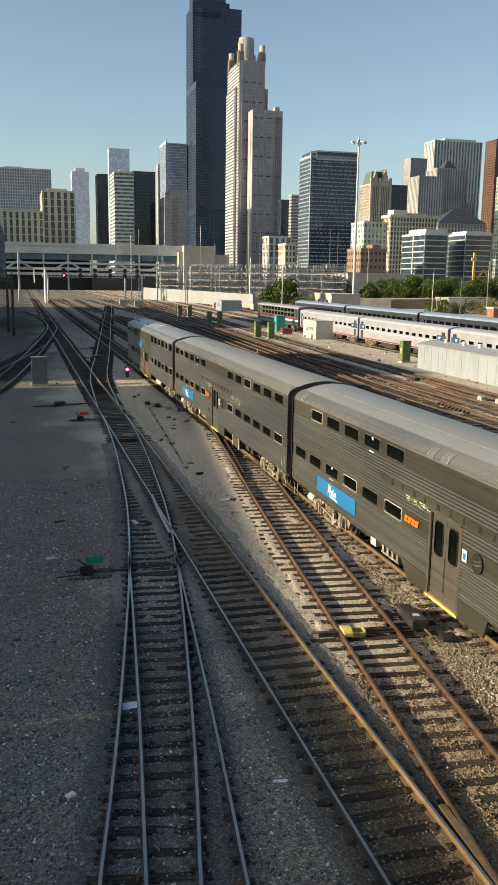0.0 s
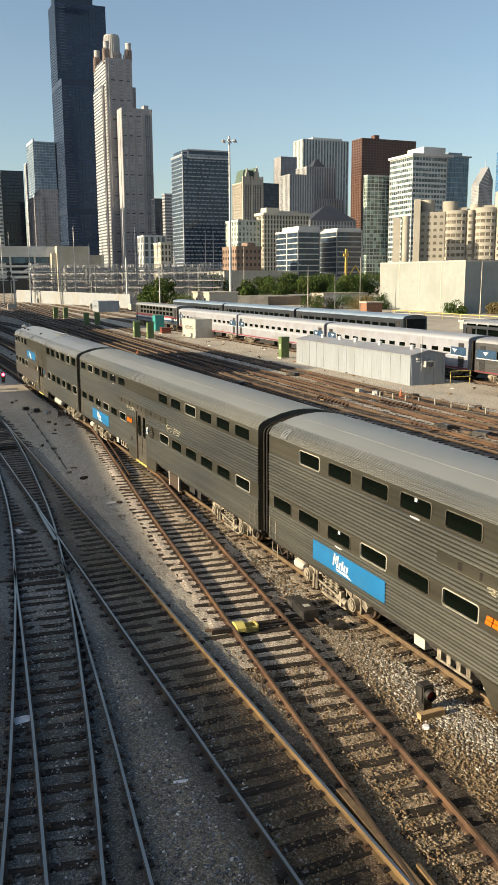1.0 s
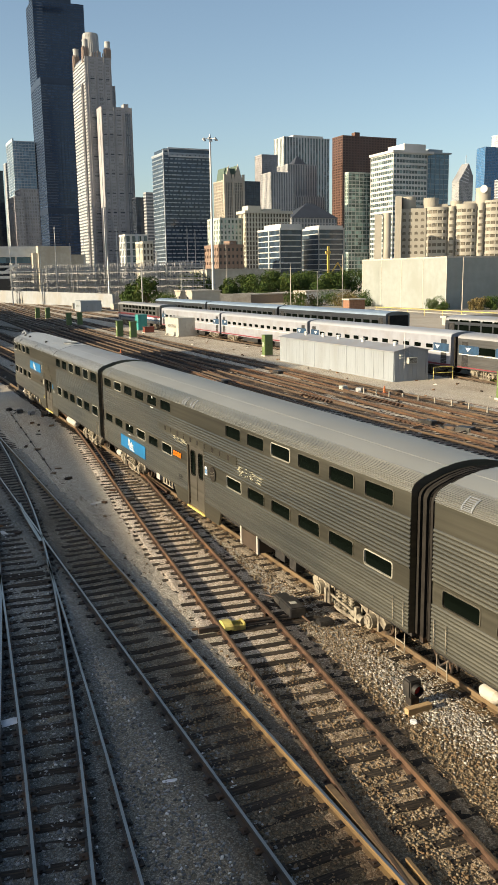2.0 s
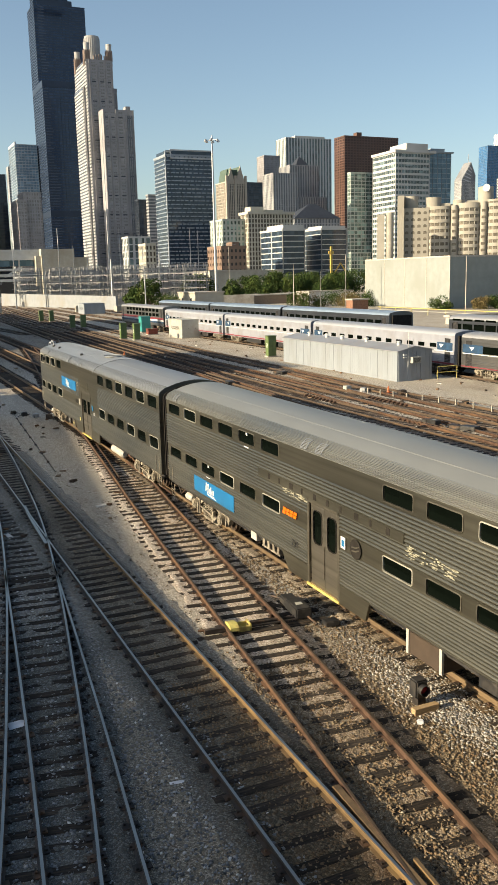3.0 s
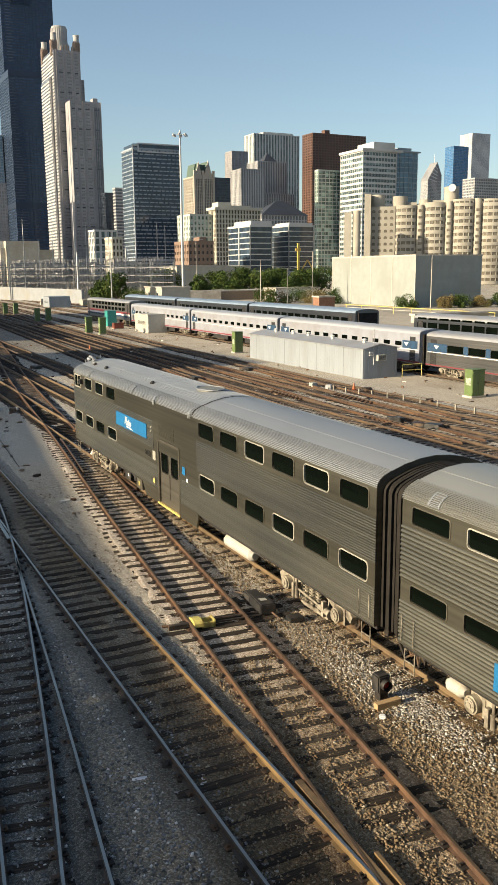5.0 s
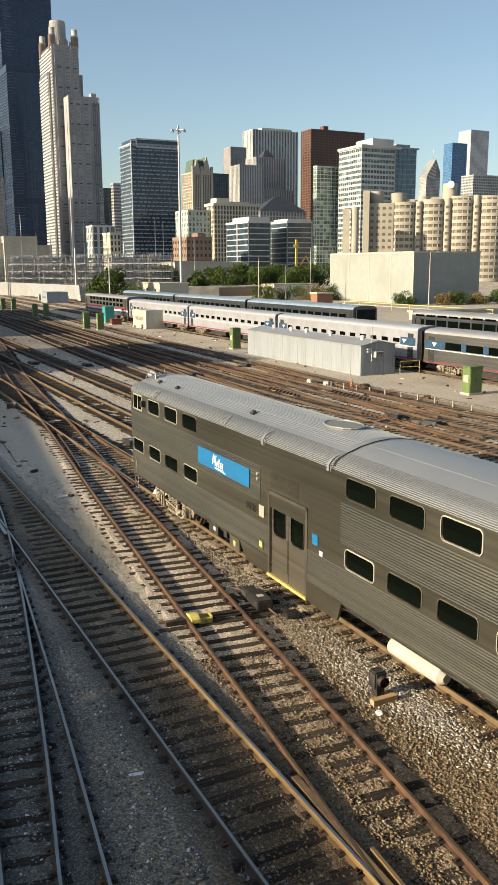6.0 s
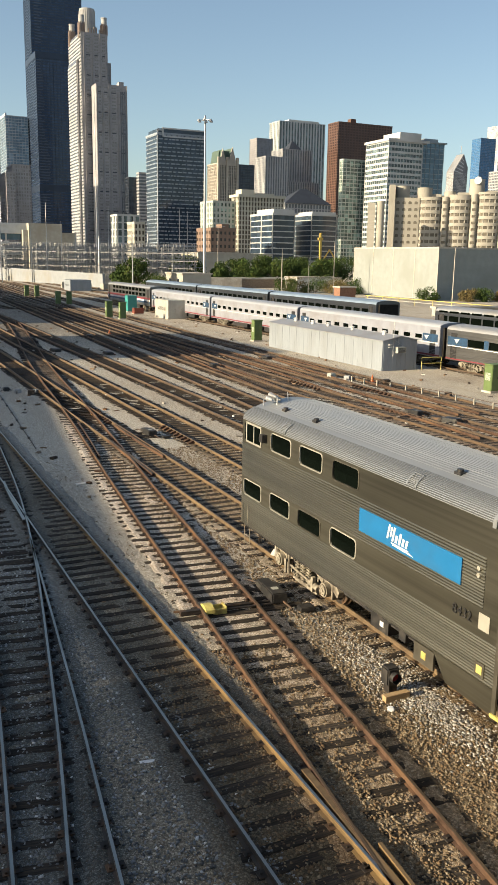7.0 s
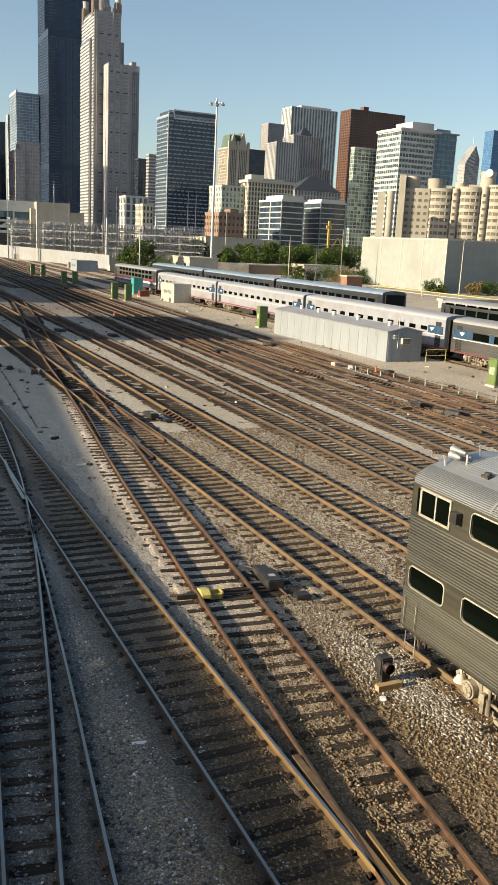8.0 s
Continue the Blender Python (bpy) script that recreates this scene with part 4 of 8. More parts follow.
            for yy in (-15.98, -17.18):
                part("post", Mesh().box((sgn * (HALF - 0.10) - 0.03, yy, 0.72), (sgn * (HALF - 0.10) + 0.03, yy + 0.09, 1.37)), [TANK], bx)
        for y in (N - 0.35, S + 0.35):
            st = Mesh()
            for yy in (y - 0.17, y + 0.17):
                st.rod((sgn * (HALF - 0.03), yy, 0.78), (sgn * (HALF - 0.03), yy, 1.27), 0.014, 6)
            for z in (0.80, 1.02):
                st.rod((sgn * (HALF - 0.03), y - 0.17, z), (sgn * (HALF - 0.03), y + 0.17, z), 0.016, 6)
            for yy in (y - 0.2, y + 0.2):
                st.rod((sgn * (HALF + 0.05), yy, 1.45), (sgn * (HALF + 0.05), yy, 2.05), 0.012, 6)
            part("end_step", st, [TRUCK], car, "steel stirrup step and grab irons")
    for e, sg in ((N, 1), (S, -1)):
        cp = Mesh()
        cp.box((-0.12, min(e, e + sg * 0.42), 0.78), (0.12, max(e, e + sg * 0.42), 1.02))
        cp.box((-1.1, min(e - sg * 0.05, e - sg * 0.20), 1.0), (1.1, max(e - sg * 0.05, e - sg * 0.20), 1.24))
        for hx in (-0.9, -0.7, 0.7):
            cp.rod((hx, e, 1.0), (hx * 0.9, e + sg * 0.2, 0.52), 0.025, 6).rod((hx * 0.9, e + sg * 0.2, 0.52), (hx * 0.8, e + sg * 0.4, 0.7), 0.025, 6)
        cp.rod((-0.5, e, 0.8), (-0.35, e + sg * 0.4, 0.45), 0.03, 6)
        cp.rod((0.5, e, 0.8), (0.35, e + sg * 0.4, 0.45), 0.03, 6)
        part("coupler", cp, [IRON], car)
    return car


COACH_UP = [0.36 + 1.65 * i for i in range(6)] + [15.05 + 1.65 * i for i in range(6)]
COACH_LOW = [0.36 + 1.65 * i for i in range(6)] + [15.05 + 1.65 * i for i in range(6)]
CAB_UP = [1.88, 3.52, 5.18] + [14.92 + 1.65 * i for i in range(6)]
CAB_LOW = [0.16, 1.88, 3.52, 5.18] + [14.92 + 1.65 * i for i in range(6)]
CAB_LONG, COACH_LONG = 24.6, 25.1
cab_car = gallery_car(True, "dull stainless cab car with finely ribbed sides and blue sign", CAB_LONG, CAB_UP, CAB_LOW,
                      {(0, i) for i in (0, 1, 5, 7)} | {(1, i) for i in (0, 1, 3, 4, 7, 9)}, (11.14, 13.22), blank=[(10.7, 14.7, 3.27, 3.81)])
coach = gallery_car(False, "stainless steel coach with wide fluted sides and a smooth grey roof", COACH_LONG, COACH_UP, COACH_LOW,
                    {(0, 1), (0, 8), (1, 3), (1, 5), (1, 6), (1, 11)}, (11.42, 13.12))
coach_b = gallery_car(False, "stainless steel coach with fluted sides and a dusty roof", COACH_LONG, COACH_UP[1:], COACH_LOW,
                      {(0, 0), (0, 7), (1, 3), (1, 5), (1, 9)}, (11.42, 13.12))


def car_sign(car, off, wide, z0, z1, high):
    me = Mesh().box((-HALF - 0.035, -off - wide, z0), (-HALF - 0.005, -off, z1))
    sg = part("sign_panel", me, [SIGN_BLUE], car, "bright blue sign panel")
    y = -off - wide * 0.30
    part_at = WEST_AT(y, z0 + (z1 - z0 - high) / 2, 0.036)
    logo_strokes(sg, y, z0 + (z1 - z0 - high) / 2, high)
    sg.children[0].matrix_basis = part_at


car_sign(cab_car, 6.46, 3.60, 3.05, 3.59, 0.46)
for c in (coach, coach_b):
    car_sign(c, 2.88, 3.58, 1.60, 2.14, 0.46)
    bars = Mesh()
    for k in range(4):
        for a, b, e, d in ((0.0, 0.185, 0.0, 0.085), (0.0, 0.185, 0.10, 0.185)):
            q = k * 0.215
            bars.prism([(q + a + e * 0.35, e), (q + b + e * 0.35, e), (q + b + d * 0.35, d), (q + a + d * 0.35, d)], 0, 0.006, axis="z")
    part("orange_mark", bars, [SIGN_ORANGE], c, "orange slanted railway mark", at=WEST_AT(-9.98, 2.50, 0.034))
    poster = Mesh().box((-HALF - 0.034, -13.42, 2.40), (-HALF - 0.02, -13.20, 2.70))
    ps = part("poster", poster, [SIGN_WHITE], c, "small white poster beside the door")
    part("poster_print", Mesh().box((-HALF - 0.037, -13.38, 2.46), (-HALF - 0.034, -13.25, 2.62)), [SIGN_BLUE], ps, "blue print")
    disc = Mesh()
    disc.prism([(0.25 * math.cos(k * 0.2618), 0.25 * math.sin(k * 0.2618)) for k in range(24)], 0, 0.006, axis="z")
    rd = part("round_mark", disc, [RUBBER], c, "dark round mark", at=WEST_AT(-13.90, 2.55, 0.032))
    swoosh = Mesh()
    for dz in (-0.07, 0.02):
        swoosh.prism([(-0.17, dz - 0.02), (0.02, dz), (0.18, dz + 0.07), (0.17, dz + 0.10), (0.0, dz + 0.035), (-0.17, dz + 0.012)], 0.006, 0.009, axis="z")
    part("swoosh", swoosh, [TRIM_DULL], rd, "pale curved strokes")
text_part("759", 0.27, BLACK, coach, WEST_AT(-10.52, 1.70, 0.034))
text_part("8432", 0.29, BLACK, cab_car, WEST_AT(-9.86, 2.44, 0.026))
# letterboard with worn letters above the coach's door
for c in (coach, coach_b):
    lb = Mesh().box((-HALF - 0.040, -15.9, 3.26), (-HALF - 0.004, -8.4, 3.50))
    board = part("letterboard", lb, [STEEL_FLAT], c, "smooth letterboard with worn letters")
    for k, w in enumerate((0.09, 0.05, 0.12, 0.05, 0.10, 0.08, 0.05, 0.12, 0.05, 0.10)):
        at = -9.1 - k * 0.68
        part("worn_letter", Mesh().box((-HALF - 0.046, at - w * 1.5, 3.30), (-HALF - 0.040, at, 3.46)), [RUBBER], board)
    # pale scraped patches over the flutes
    rng_scrape = random.Random(6)
    for o0, o1, z0, z1, n in ((10.0, 11.3, 3.08, 3.27, 34), (15.9, 17.6, 2.98, 3.26, 52)):
        for k in range(n):
            o, z, w = rng_scrape.uniform(o0, o1), rng_scrape.uniform(z0, z1), rng_scrape.uniform(0.04, 0.20)
            part("scrape", Mesh().box((-HALF - 0.030, -o - w, z), (-HALF - 0.020, -o, z + rng_scrape.uniform(0.012, 0.035))), [SCRAPE], c, "pale scraped patch")
    # small white stickers on two windows
    for o, z in ((COACH_UP[4], 4.33), (COACH_LOW[2], 2.67)):
        part("sticker", Mesh().box((-HALF - 0.004, -o - 0.62, z - 0.03), (-HALF + 0.02, -o - 0.52, z + 0.05)), [SIGN_WHITE], c)
        part("sticker", Mesh().box((-HALF - 0.026, -o - 0.75, z - 0.40), (-HALF - 0.018, -o - 0.40, z - 0.365)), [SIGN_WHITE], c)
# cab details: cab window, horns, vents, notices
cabw = Mesh()
for a, b in ((0.20, 0.32), (0.36, 0.80), (0.84, 1.24)):
    cabw.box((-HALF - 0.02, -b, 3.93), (-HALF - 0.004, -a, 4.42))
part("cab_window", cabw, [PANE], cab_car, "sliding cab side window")
cabf = Mesh()
for a, b, z0, z1 in ((0.30, 0.36, 3.90, 4.45), (0.80, 0.84, 3.90, 4.45), (1.24, 1.29, 3.90, 4.45), (0.30, 1.29, 3.88, 3.93), (0.30, 1.29, 4.42, 4.47)):
    cabf.box((-HALF - 0.035, -b, z0), (-HALF + 0.0, -a, z1))
part("cab_window_frame", cabf, [TRIM], cab_car)
mirror = Mesh().box((-HALF - 0.16, -1.62, 4.10), (-HALF - 0.02, -1.42, 4.32))
part("mirror", mirror, [BLACK], cab_car)
horn = Mesh()
for dx, dz, dy in ((-0.85, 0.16, 0.30), (-0.72, 0.24, 0.42), (-0.58, 0.16, 0.36)):
    horn.rod((dx, -0.55, 4.93 + dz), (dx, -0.55 + dy, 4.93 + dz), 0.03, 8, r2=0.09)
horn.rod((-0.72, -0.6, 4.9), (-0.72, -0.6, 5.17), 0.03, 6)
horn.rod((-1.05, -0.4, 4.75), (-0.95, -0.15, 5.05), 0.018, 6)
horn.rod((-0.3, -0.5, 4.98), (-0.35, -0.5, 5.30), 0.014, 6)
part("horn", horn, [GALV], cab_car, "air horns and antenna on the roof")
for y in (-1.42, -3.16, -9.0):
    me = Mesh().box((-0.95, y - 0.10, 4.86), (-0.79, y + 0.10, 4.97)).rod((-0.87, y, 4.94), (-0.87, y, 5.02), 0.07, 8)
    part("roof_vent", me, [BLACK], cab_car)
hatch = Mesh()
hatch.prism([(0.42 * math.cos(k * 0.3927), -12.4 + 0.62 * math.sin(k * 0.3927)) for k in range(16)], 4.98, 5.09, axis="z")
part("roof_hatch", hatch, [surface("tan_hatch", (0.22, 0.215, 0.18), 0.5, 0.3, grain=30, vary=0.35)], cab_car, "oval tan roof hatch")
rim = Mesh()
for k in range(16):
    a, b = k * 0.3927, (k + 1) * 0.3927
    rim.rod((0.45 * math.cos(a), -12.4 + 0.66 * math.sin(a), 5.09), (0.45 * math.cos(b), -12.4 + 0.66 * math.sin(b), 5.09), 0.025, 6)
part("hatch_rim", rim, [ROOF_CAB], cab_car, "raised grey hatch rim")
seam = [(-1.525, 4.58), (-1.47, 4.675), (-1.378, 4.748), (-1.205, 4.83), (-0.8, 4.96), (-0.4, 5.04), (0, 5.07)]
part("roof_joint", Mesh().sheet(seam + [(-x, z) for x, z in seam[-2::-1]], -14.42, -14.34), [RUBBER], cab_car, "dark joint across the roof")
for y in (-10.9, -14.2):
    me = Mesh()
    arcs = [(-1.60, 4.44), (-1.585, 4.60), (-1.50, 4.70), (-1.39, 4.765), (-1.2, 4.82)]
    me.sheet(arcs, y - 0.05, y + 0.05)
    me.sheet([(x, z) for x, z in arcs], y - 0.14, y - 0.11)
    part("roof_seam", me, [ROOF_CAB], cab_car)
for c, offs in ((cab_car, (2.52, 8.3)), (coach, (1.0, 11.25, 12.05)), (coach_b, (1.0, 11.25, 12.05))):
    for o in offs:
        me = Mesh()
        rim_line = [(-1.555, 4.57), (-1.54, 4.61), (-1.51, 4.655), (-1.47, 4.70), (-1.42, 4.745), (-1.34, 4.79)]
        low_line = [(x + 0.03, z - 0.05) for x, z in rim_line]
        for k in range(8):
            x, z = np.interp(k / 7 * 5, range(6), [p[0] for p in rim_line]), np.interp(k / 7 * 5, range(6), [p[1] for p in rim_line])
            me.rod((x, -o - 0.15, z), (x, -o + 0.15, z), 0.010, 6)
        for e in (-0.16, 0.14):
            me.prism(rim_line + low_line[::-1], -o + e - 0.012, -o + e + 0.032)
        part("vent_grille", me, [ROOF_CAB], c, "ribbed eave vent")
notice = Mesh().box((-HALF - 0.02, -13.72, 2.44), (-HALF - 0.012, -13.46, 2.70))
part("notice", notice, [SIGN_BLUE], cab_car, "small blue access notice")
notice2 = Mesh().box((-HALF - 0.02, -13.95, 2.24), (-HALF - 0.012, -13.80, 2.36))
part("notice", notice2, [SIGN_WHITE], cab_car, "small white notice")
plate = Mesh().box((-HALF - 0.018, -10.92, 2.40), (-HALF - 0.008, -10.62, 2.72))
part("cover_plate", plate, [TRIM], cab_car)
for off, z, w, h in ((10.75, 1.62, 0.13, 0.14), (9.08, 1.14, 0.33, 0.20)):
    me = Mesh().box((-HALF - 0.03, -off - w, z - h), (-HALF + 0.02, -off + w, z + h))
    b = part("valve_box", me, [TRIM_DULL], cab_car)
    part("valve_label", Mesh().box((-HALF - 0.036, -off - 0.08, z - 0.08), (-HALF - 0.03, -off + 0.08, z + 0.08)), [YELLOW], b, "yellow label")
louvre = Mesh()
for k in range(11):
    louvre.box((-HALF - 0.02, -12.75, 3.36 + k * 0.042), (-HALF - 0.004, -11.3, 3.385 + k * 0.042))
part("louvre", louvre, [STEEL_FLAT], cab_car, "fine louvred panel")
for dz in (0.0, 0.14):
    part("marker_light", Mesh().rod((-HALF - 0.05, -10.55, 3.42 + dz), (-HALF, -10.55, 3.42 + dz), 0.045, 10), [TRIM], cab_car)
bell = Mesh().rod((-1.25, -1.75, 0.86), (-1.25, -1.75, 1.02), 0.15, 14, r2=0.06).rod((-1.25, -1.75, 1.02), (-1.25, -1.75, 1.25), 0.03, 6)
part("bell", bell, [TANK], cab_car, "pale warning bell under the cab")

NOSE = [(0.0, 82.1), (0.5, 77.9), (1.0, 73.62), (1.5, 69.3), (3.0, 56.1), (3.5, 51.85), (4.0, 47.64), (4.5, 43.37), (6.0, 30.42), (6.5, 26.24), (7.0, 22.06), (7.5, 17.88), (8.0, 13.67)]


def motions():
    """The train rolls past to the south; its wheels turn with it."""
    for car, back_by in ((cab_car, 0.0), (coach, CAB_LONG + 0.90), (coach_b, CAB_LONG + COACH_LONG + 1.70)):
        walk(car, [(t, YARD @ pose(TRAIN_X, CAR_SCALE * (s - back_by), CAR_DROP)) for t, s in NOSE])
    ts, ss = [r[0] for r in NOSE], [r[1] for r in NOSE]
    times = [k / 15 for k in range(121)]
    turned = [math.degrees((ss[0] - float(np.interp(t, ts, ss))) / 0.46) for t in times]
    for w, y in SPINNING:
        walk(w, [(t, pose(0, y, 0.62, a, 0, 0)) for t, a in zip(times, turned)])


# ---- the city ----
def wall_mat(name, colour, vary=0.1):
    colour = tuple(0.86 * c for c in colour)
    return surface(name, colour, 0.8, grain=0.15, vary=vary, stain=tuple(c * 0.75 for c in colour), stain_size=0.02)


FACE = {
    # blue of haze and reflected sky is put into the black tower's colours
    "black": (surface("haze_blue_black_aluminium", (0.026, 0.040, 0.070), 0.4, 0.2, grain=0.1, vary=0.15), glazing("haze_blue_black_glass", (0.044, 0.074, 0.135), 0.10, (0.22, 0.22, 0.27))),
    "granite": (wall_mat("pink_grey_granite", (0.335, 0.33, 0.348)), glazing("grey_glass", (0.25, 0.245, 0.25), 0.15, (0.3, 0.3, 0.27))),
    "blue": (wall_mat("pale_spandrel", (0.30, 0.345, 0.40)), glazing("navy_glass", (0.028, 0.045, 0.072), 0.10, (0.35, 0.35, 0.31))),
    "white": (wall_mat("white_precast", (0.54, 0.545, 0.54)), glazing("green_grey_glass", (0.09, 0.125, 0.13), 0.12, (0.3, 0.3, 0.31), 0.4, 2.2)),
    "red": (wall_mat("red_brown_steel", (0.14, 0.085, 0.070)), glazing("red_dark_glass", (0.05, 0.028, 0.024), 0.15, (0.3, 0.3, 0.27))),
    "tan": (wall_mat("tan_limestone", (0.42, 0.385, 0.335)), glazing("dim_glass", (0.05, 0.05, 0.05), 0.15, (0.3, 0.3, 0.28))),
    "cream": (wall_mat("cream_terracotta", (0.52, 0.50, 0.43)), glazing("brown_glass", (0.07, 0.06, 0.05), 0.15, (0.4, 0.4, 0.3))),
    "grey": (wall_mat("grey_limestone", (0.41, 0.415, 0.425)), glazing("slate_glass", (0.12, 0.13, 0.15), 0.15, (0.3, 0.3, 0.28))),
    # distance haze is put into this face's pale, bluish colours
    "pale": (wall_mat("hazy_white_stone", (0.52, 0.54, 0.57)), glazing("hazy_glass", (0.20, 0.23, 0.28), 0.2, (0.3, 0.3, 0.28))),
    "glass": (wall_mat("steel_mullion", (0.28, 0.33, 0.37)), glazing("sky_glass", (0.07, 0.14, 0.20), 0.06, (0.3, 0.3, 0.28))),
    "mint": (wall_mat("pale_mint_frame", (0.48, 0.52, 0.48)), glazing("mint_glass", (0.13, 0.19, 0.17), 0.12, (0.3, 0.3, 0.31), 0.35, 2.4)),
    "dark": (wall_mat("charcoal_frame", (0.05, 0.06, 0.08)), glazing("dark_glass", (0.035, 0.048, 0.07), 0.1, (0.3, 0.3, 0.28))),
    "brick": (wall_mat("old_brick", (0.245, 0.175, 0.14)), glazing("small_window", (0.05, 0.05, 0.05), 0.2, (0.5, 0.5, 0.4))),
    "concrete": (wall_mat("sunlit_concrete", (0.375, 0.355, 0.31)), glazing("bay_glass", (0.13, 0.115, 0.095), 0.12, (0.6, 0.6, 0.5))),
}
BALCONY = wall_mat("pale_balcony_concrete", (0.385, 0.365, 0.32))
GREEN_ROOF = wall_mat("green_copper", (0.10, 0.145, 0.125))
FACE["office"] = (wall_mat("white_slab_edge", (0.50, 0.51, 0.51)), glazing("office_glass", (0.032, 0.050, 0.072), 0.08, (0.4, 0.4, 0.33)))
FACE["lit_glass"] = (wall_mat("pale_steel_mullion", (0.40, 0.46, 0.52)), glazing("lit_blue_glass", (0.15, 0.24, 0.33), 0.06, (0.3, 0.3, 0.28)))
FACE["azure"] = (wall_mat("blue_mullion", (0.12, 0.20, 0.32)), glazing("azure_glass", (0.04, 0.13, 0.28), 0.06, (0.3, 0.3, 0.28)))
# thick haze over the farthest towers, put into the facade colours
FACE["sky"] = (wall_mat("haze_blue_mullion", (0.66, 0.74, 0.84)), glazing("haze_blue_glass", (0.56, 0.66, 0.78), 0.1, (0.3, 0.3, 0.28)))


def block(core, bands, piers, x0, x1, y0, y1, z0, z1, floor, band, bay, pier, proud=0.35):
    """A storeyed block: glass behind, a band at every floor, a pier at every bay, all real relief."""
    core.box((x0 + proud, y0 + proud, z0), (x1 - proud, y1 - proud, z1 - 0.3))
    n = max(1, round((z1 - z0) / floor))
    step = (z1 - z0) / n
    if band:
        for i in range(n + 1):
            z = z0 + i * step
            bands.box((x0 + 0.1, y0 + 0.1, z - band / 2), (x1 - 0.1, y1 - 0.1, z + band / 2))
    if pier:
        nx, ny = max(1, round((x1 - x0) / bay)), max(1, round((y1 - y0) / bay))
        for i in range(nx + 1):
            x = x0 + (x1 - x0) * i / nx
            a, b = max(x0, x - pier / 2), min(x1, x + pier / 2)
            piers.box((a, y0, z0), (b, y0 + proud + 0.1, z1))
            piers.box((a, y1 - proud - 0.1, z0), (b, y1, z1))
        for i in range(ny + 1):
            y = y0 + (y1 - y0) * i / ny
            a, b = max(y0, y - pier / 2), min(y1, y + pier / 2)
            piers.box((x0, a, z0), (x0 + proud + 0.1, b, z1))
            piers.box((x1 - proud - 0.1, a, z0), (x1, b, z1))


def tower(label, face, blocks, floor=3.6, band=1.3, bay=3.0, pier=0.7, roofs=(), extra=None):
    """A building of storeyed blocks, each (x0, x1, y0, y1, z0, z1), with plain roof boxes on top."""
    x, y = blocks[0][0], blocks[0][2]
    wall, glass = FACE[face]
    ob = thing("building", x, y, -0.1, 0, label, "building", "city skyline")
    core, bands, piers = Mesh(), Mesh(), Mesh()
    for x0, x1, y0, y1, z0, z1 in blocks:
        block(core, bands, piers, x0 - x, x1 - x, y0 - y, y1 - y, z0, z1, floor, band, bay, pier)
        part("roof", Mesh().box((x0 - x - 0.1, y0 - y - 0.1, z1 - 0.4), (x1 - x + 0.1, y1 - y + 0.1, z1 + 0.8)), [wall], ob)
    for x0, x1, y0, y1, z0, z1 in roofs:
        part("penthouse", Mesh().box((x0 - x, y0 - y, z0), (x1 - x, y1 - y, z1)), [wall], ob)
    part("glazing", core, [glass], ob, "windows in rows")
    if bands.n:
        part("spandrel_grid", bands, [wall], ob, kind="stuff")
    if piers.n:
        part("pier_grid", piers, [wall], ob, kind="stuff")
    if extra:
        extra(ob, x, y)
    return ob


# black stepped skyscraper: nine tubes of different heights
def black_tower():
    x, y, w = 265, 1290, 24.7
    h = {(0, 0): 290, (1, 0): 290, (2, 0): 290, (0, 1): 470, (1, 1): 470, (2, 1): 399, (0, 2): 399, (1, 2): 470, (2, 2): 290}
    ob = tower("black stepped skyscraper with bundled square tubes", "black", [(x + i * w, x + (i + 1) * w, y + j * w, y + (j + 1) * w, 0, z) for (i, j), z in sorted(h.items())], 3.9, 1.5, 4.6, 0.55)
    for z in (102, 290 - 8, 399 - 8):
        part("louvre_band", Mesh().box((-0.2, -0.2, z), (3 * w + 0.2 if z < 300 else 2 * w, 3 * w if z < 300 else -0.1, z + 8)), [FACE["black"][0]], ob, "dark machine-floor band")
    # one dim pale row per storey, longer on the lower floors
    rng, pale_rows = random.Random(8), Mesh()
    for f in range(100):
        z = 6 + f * 3.9
        if 96 < z < 112 or 280 < z < 300:
            continue
        b = (16 if z < 170 else 9) + rng.uniform(-3, 3)
        pale_rows.box((0.6, -0.03, z), (b, 0.3, z + 1.1))
    part("blind_pattern", pale_rows, [wall_mat("dim_pale_row", (0.12, 0.15, 0.20))], ob, "dim pale rows along the front of the left tube", "stuff")


black_tower()


GRANITE_LIGHT = wall_mat("light_granite_rib", (0.32, 0.317, 0.325))
CROWN_STONE = wall_mat("red_brown_crown_stone", (0.29, 0.23, 0.205))


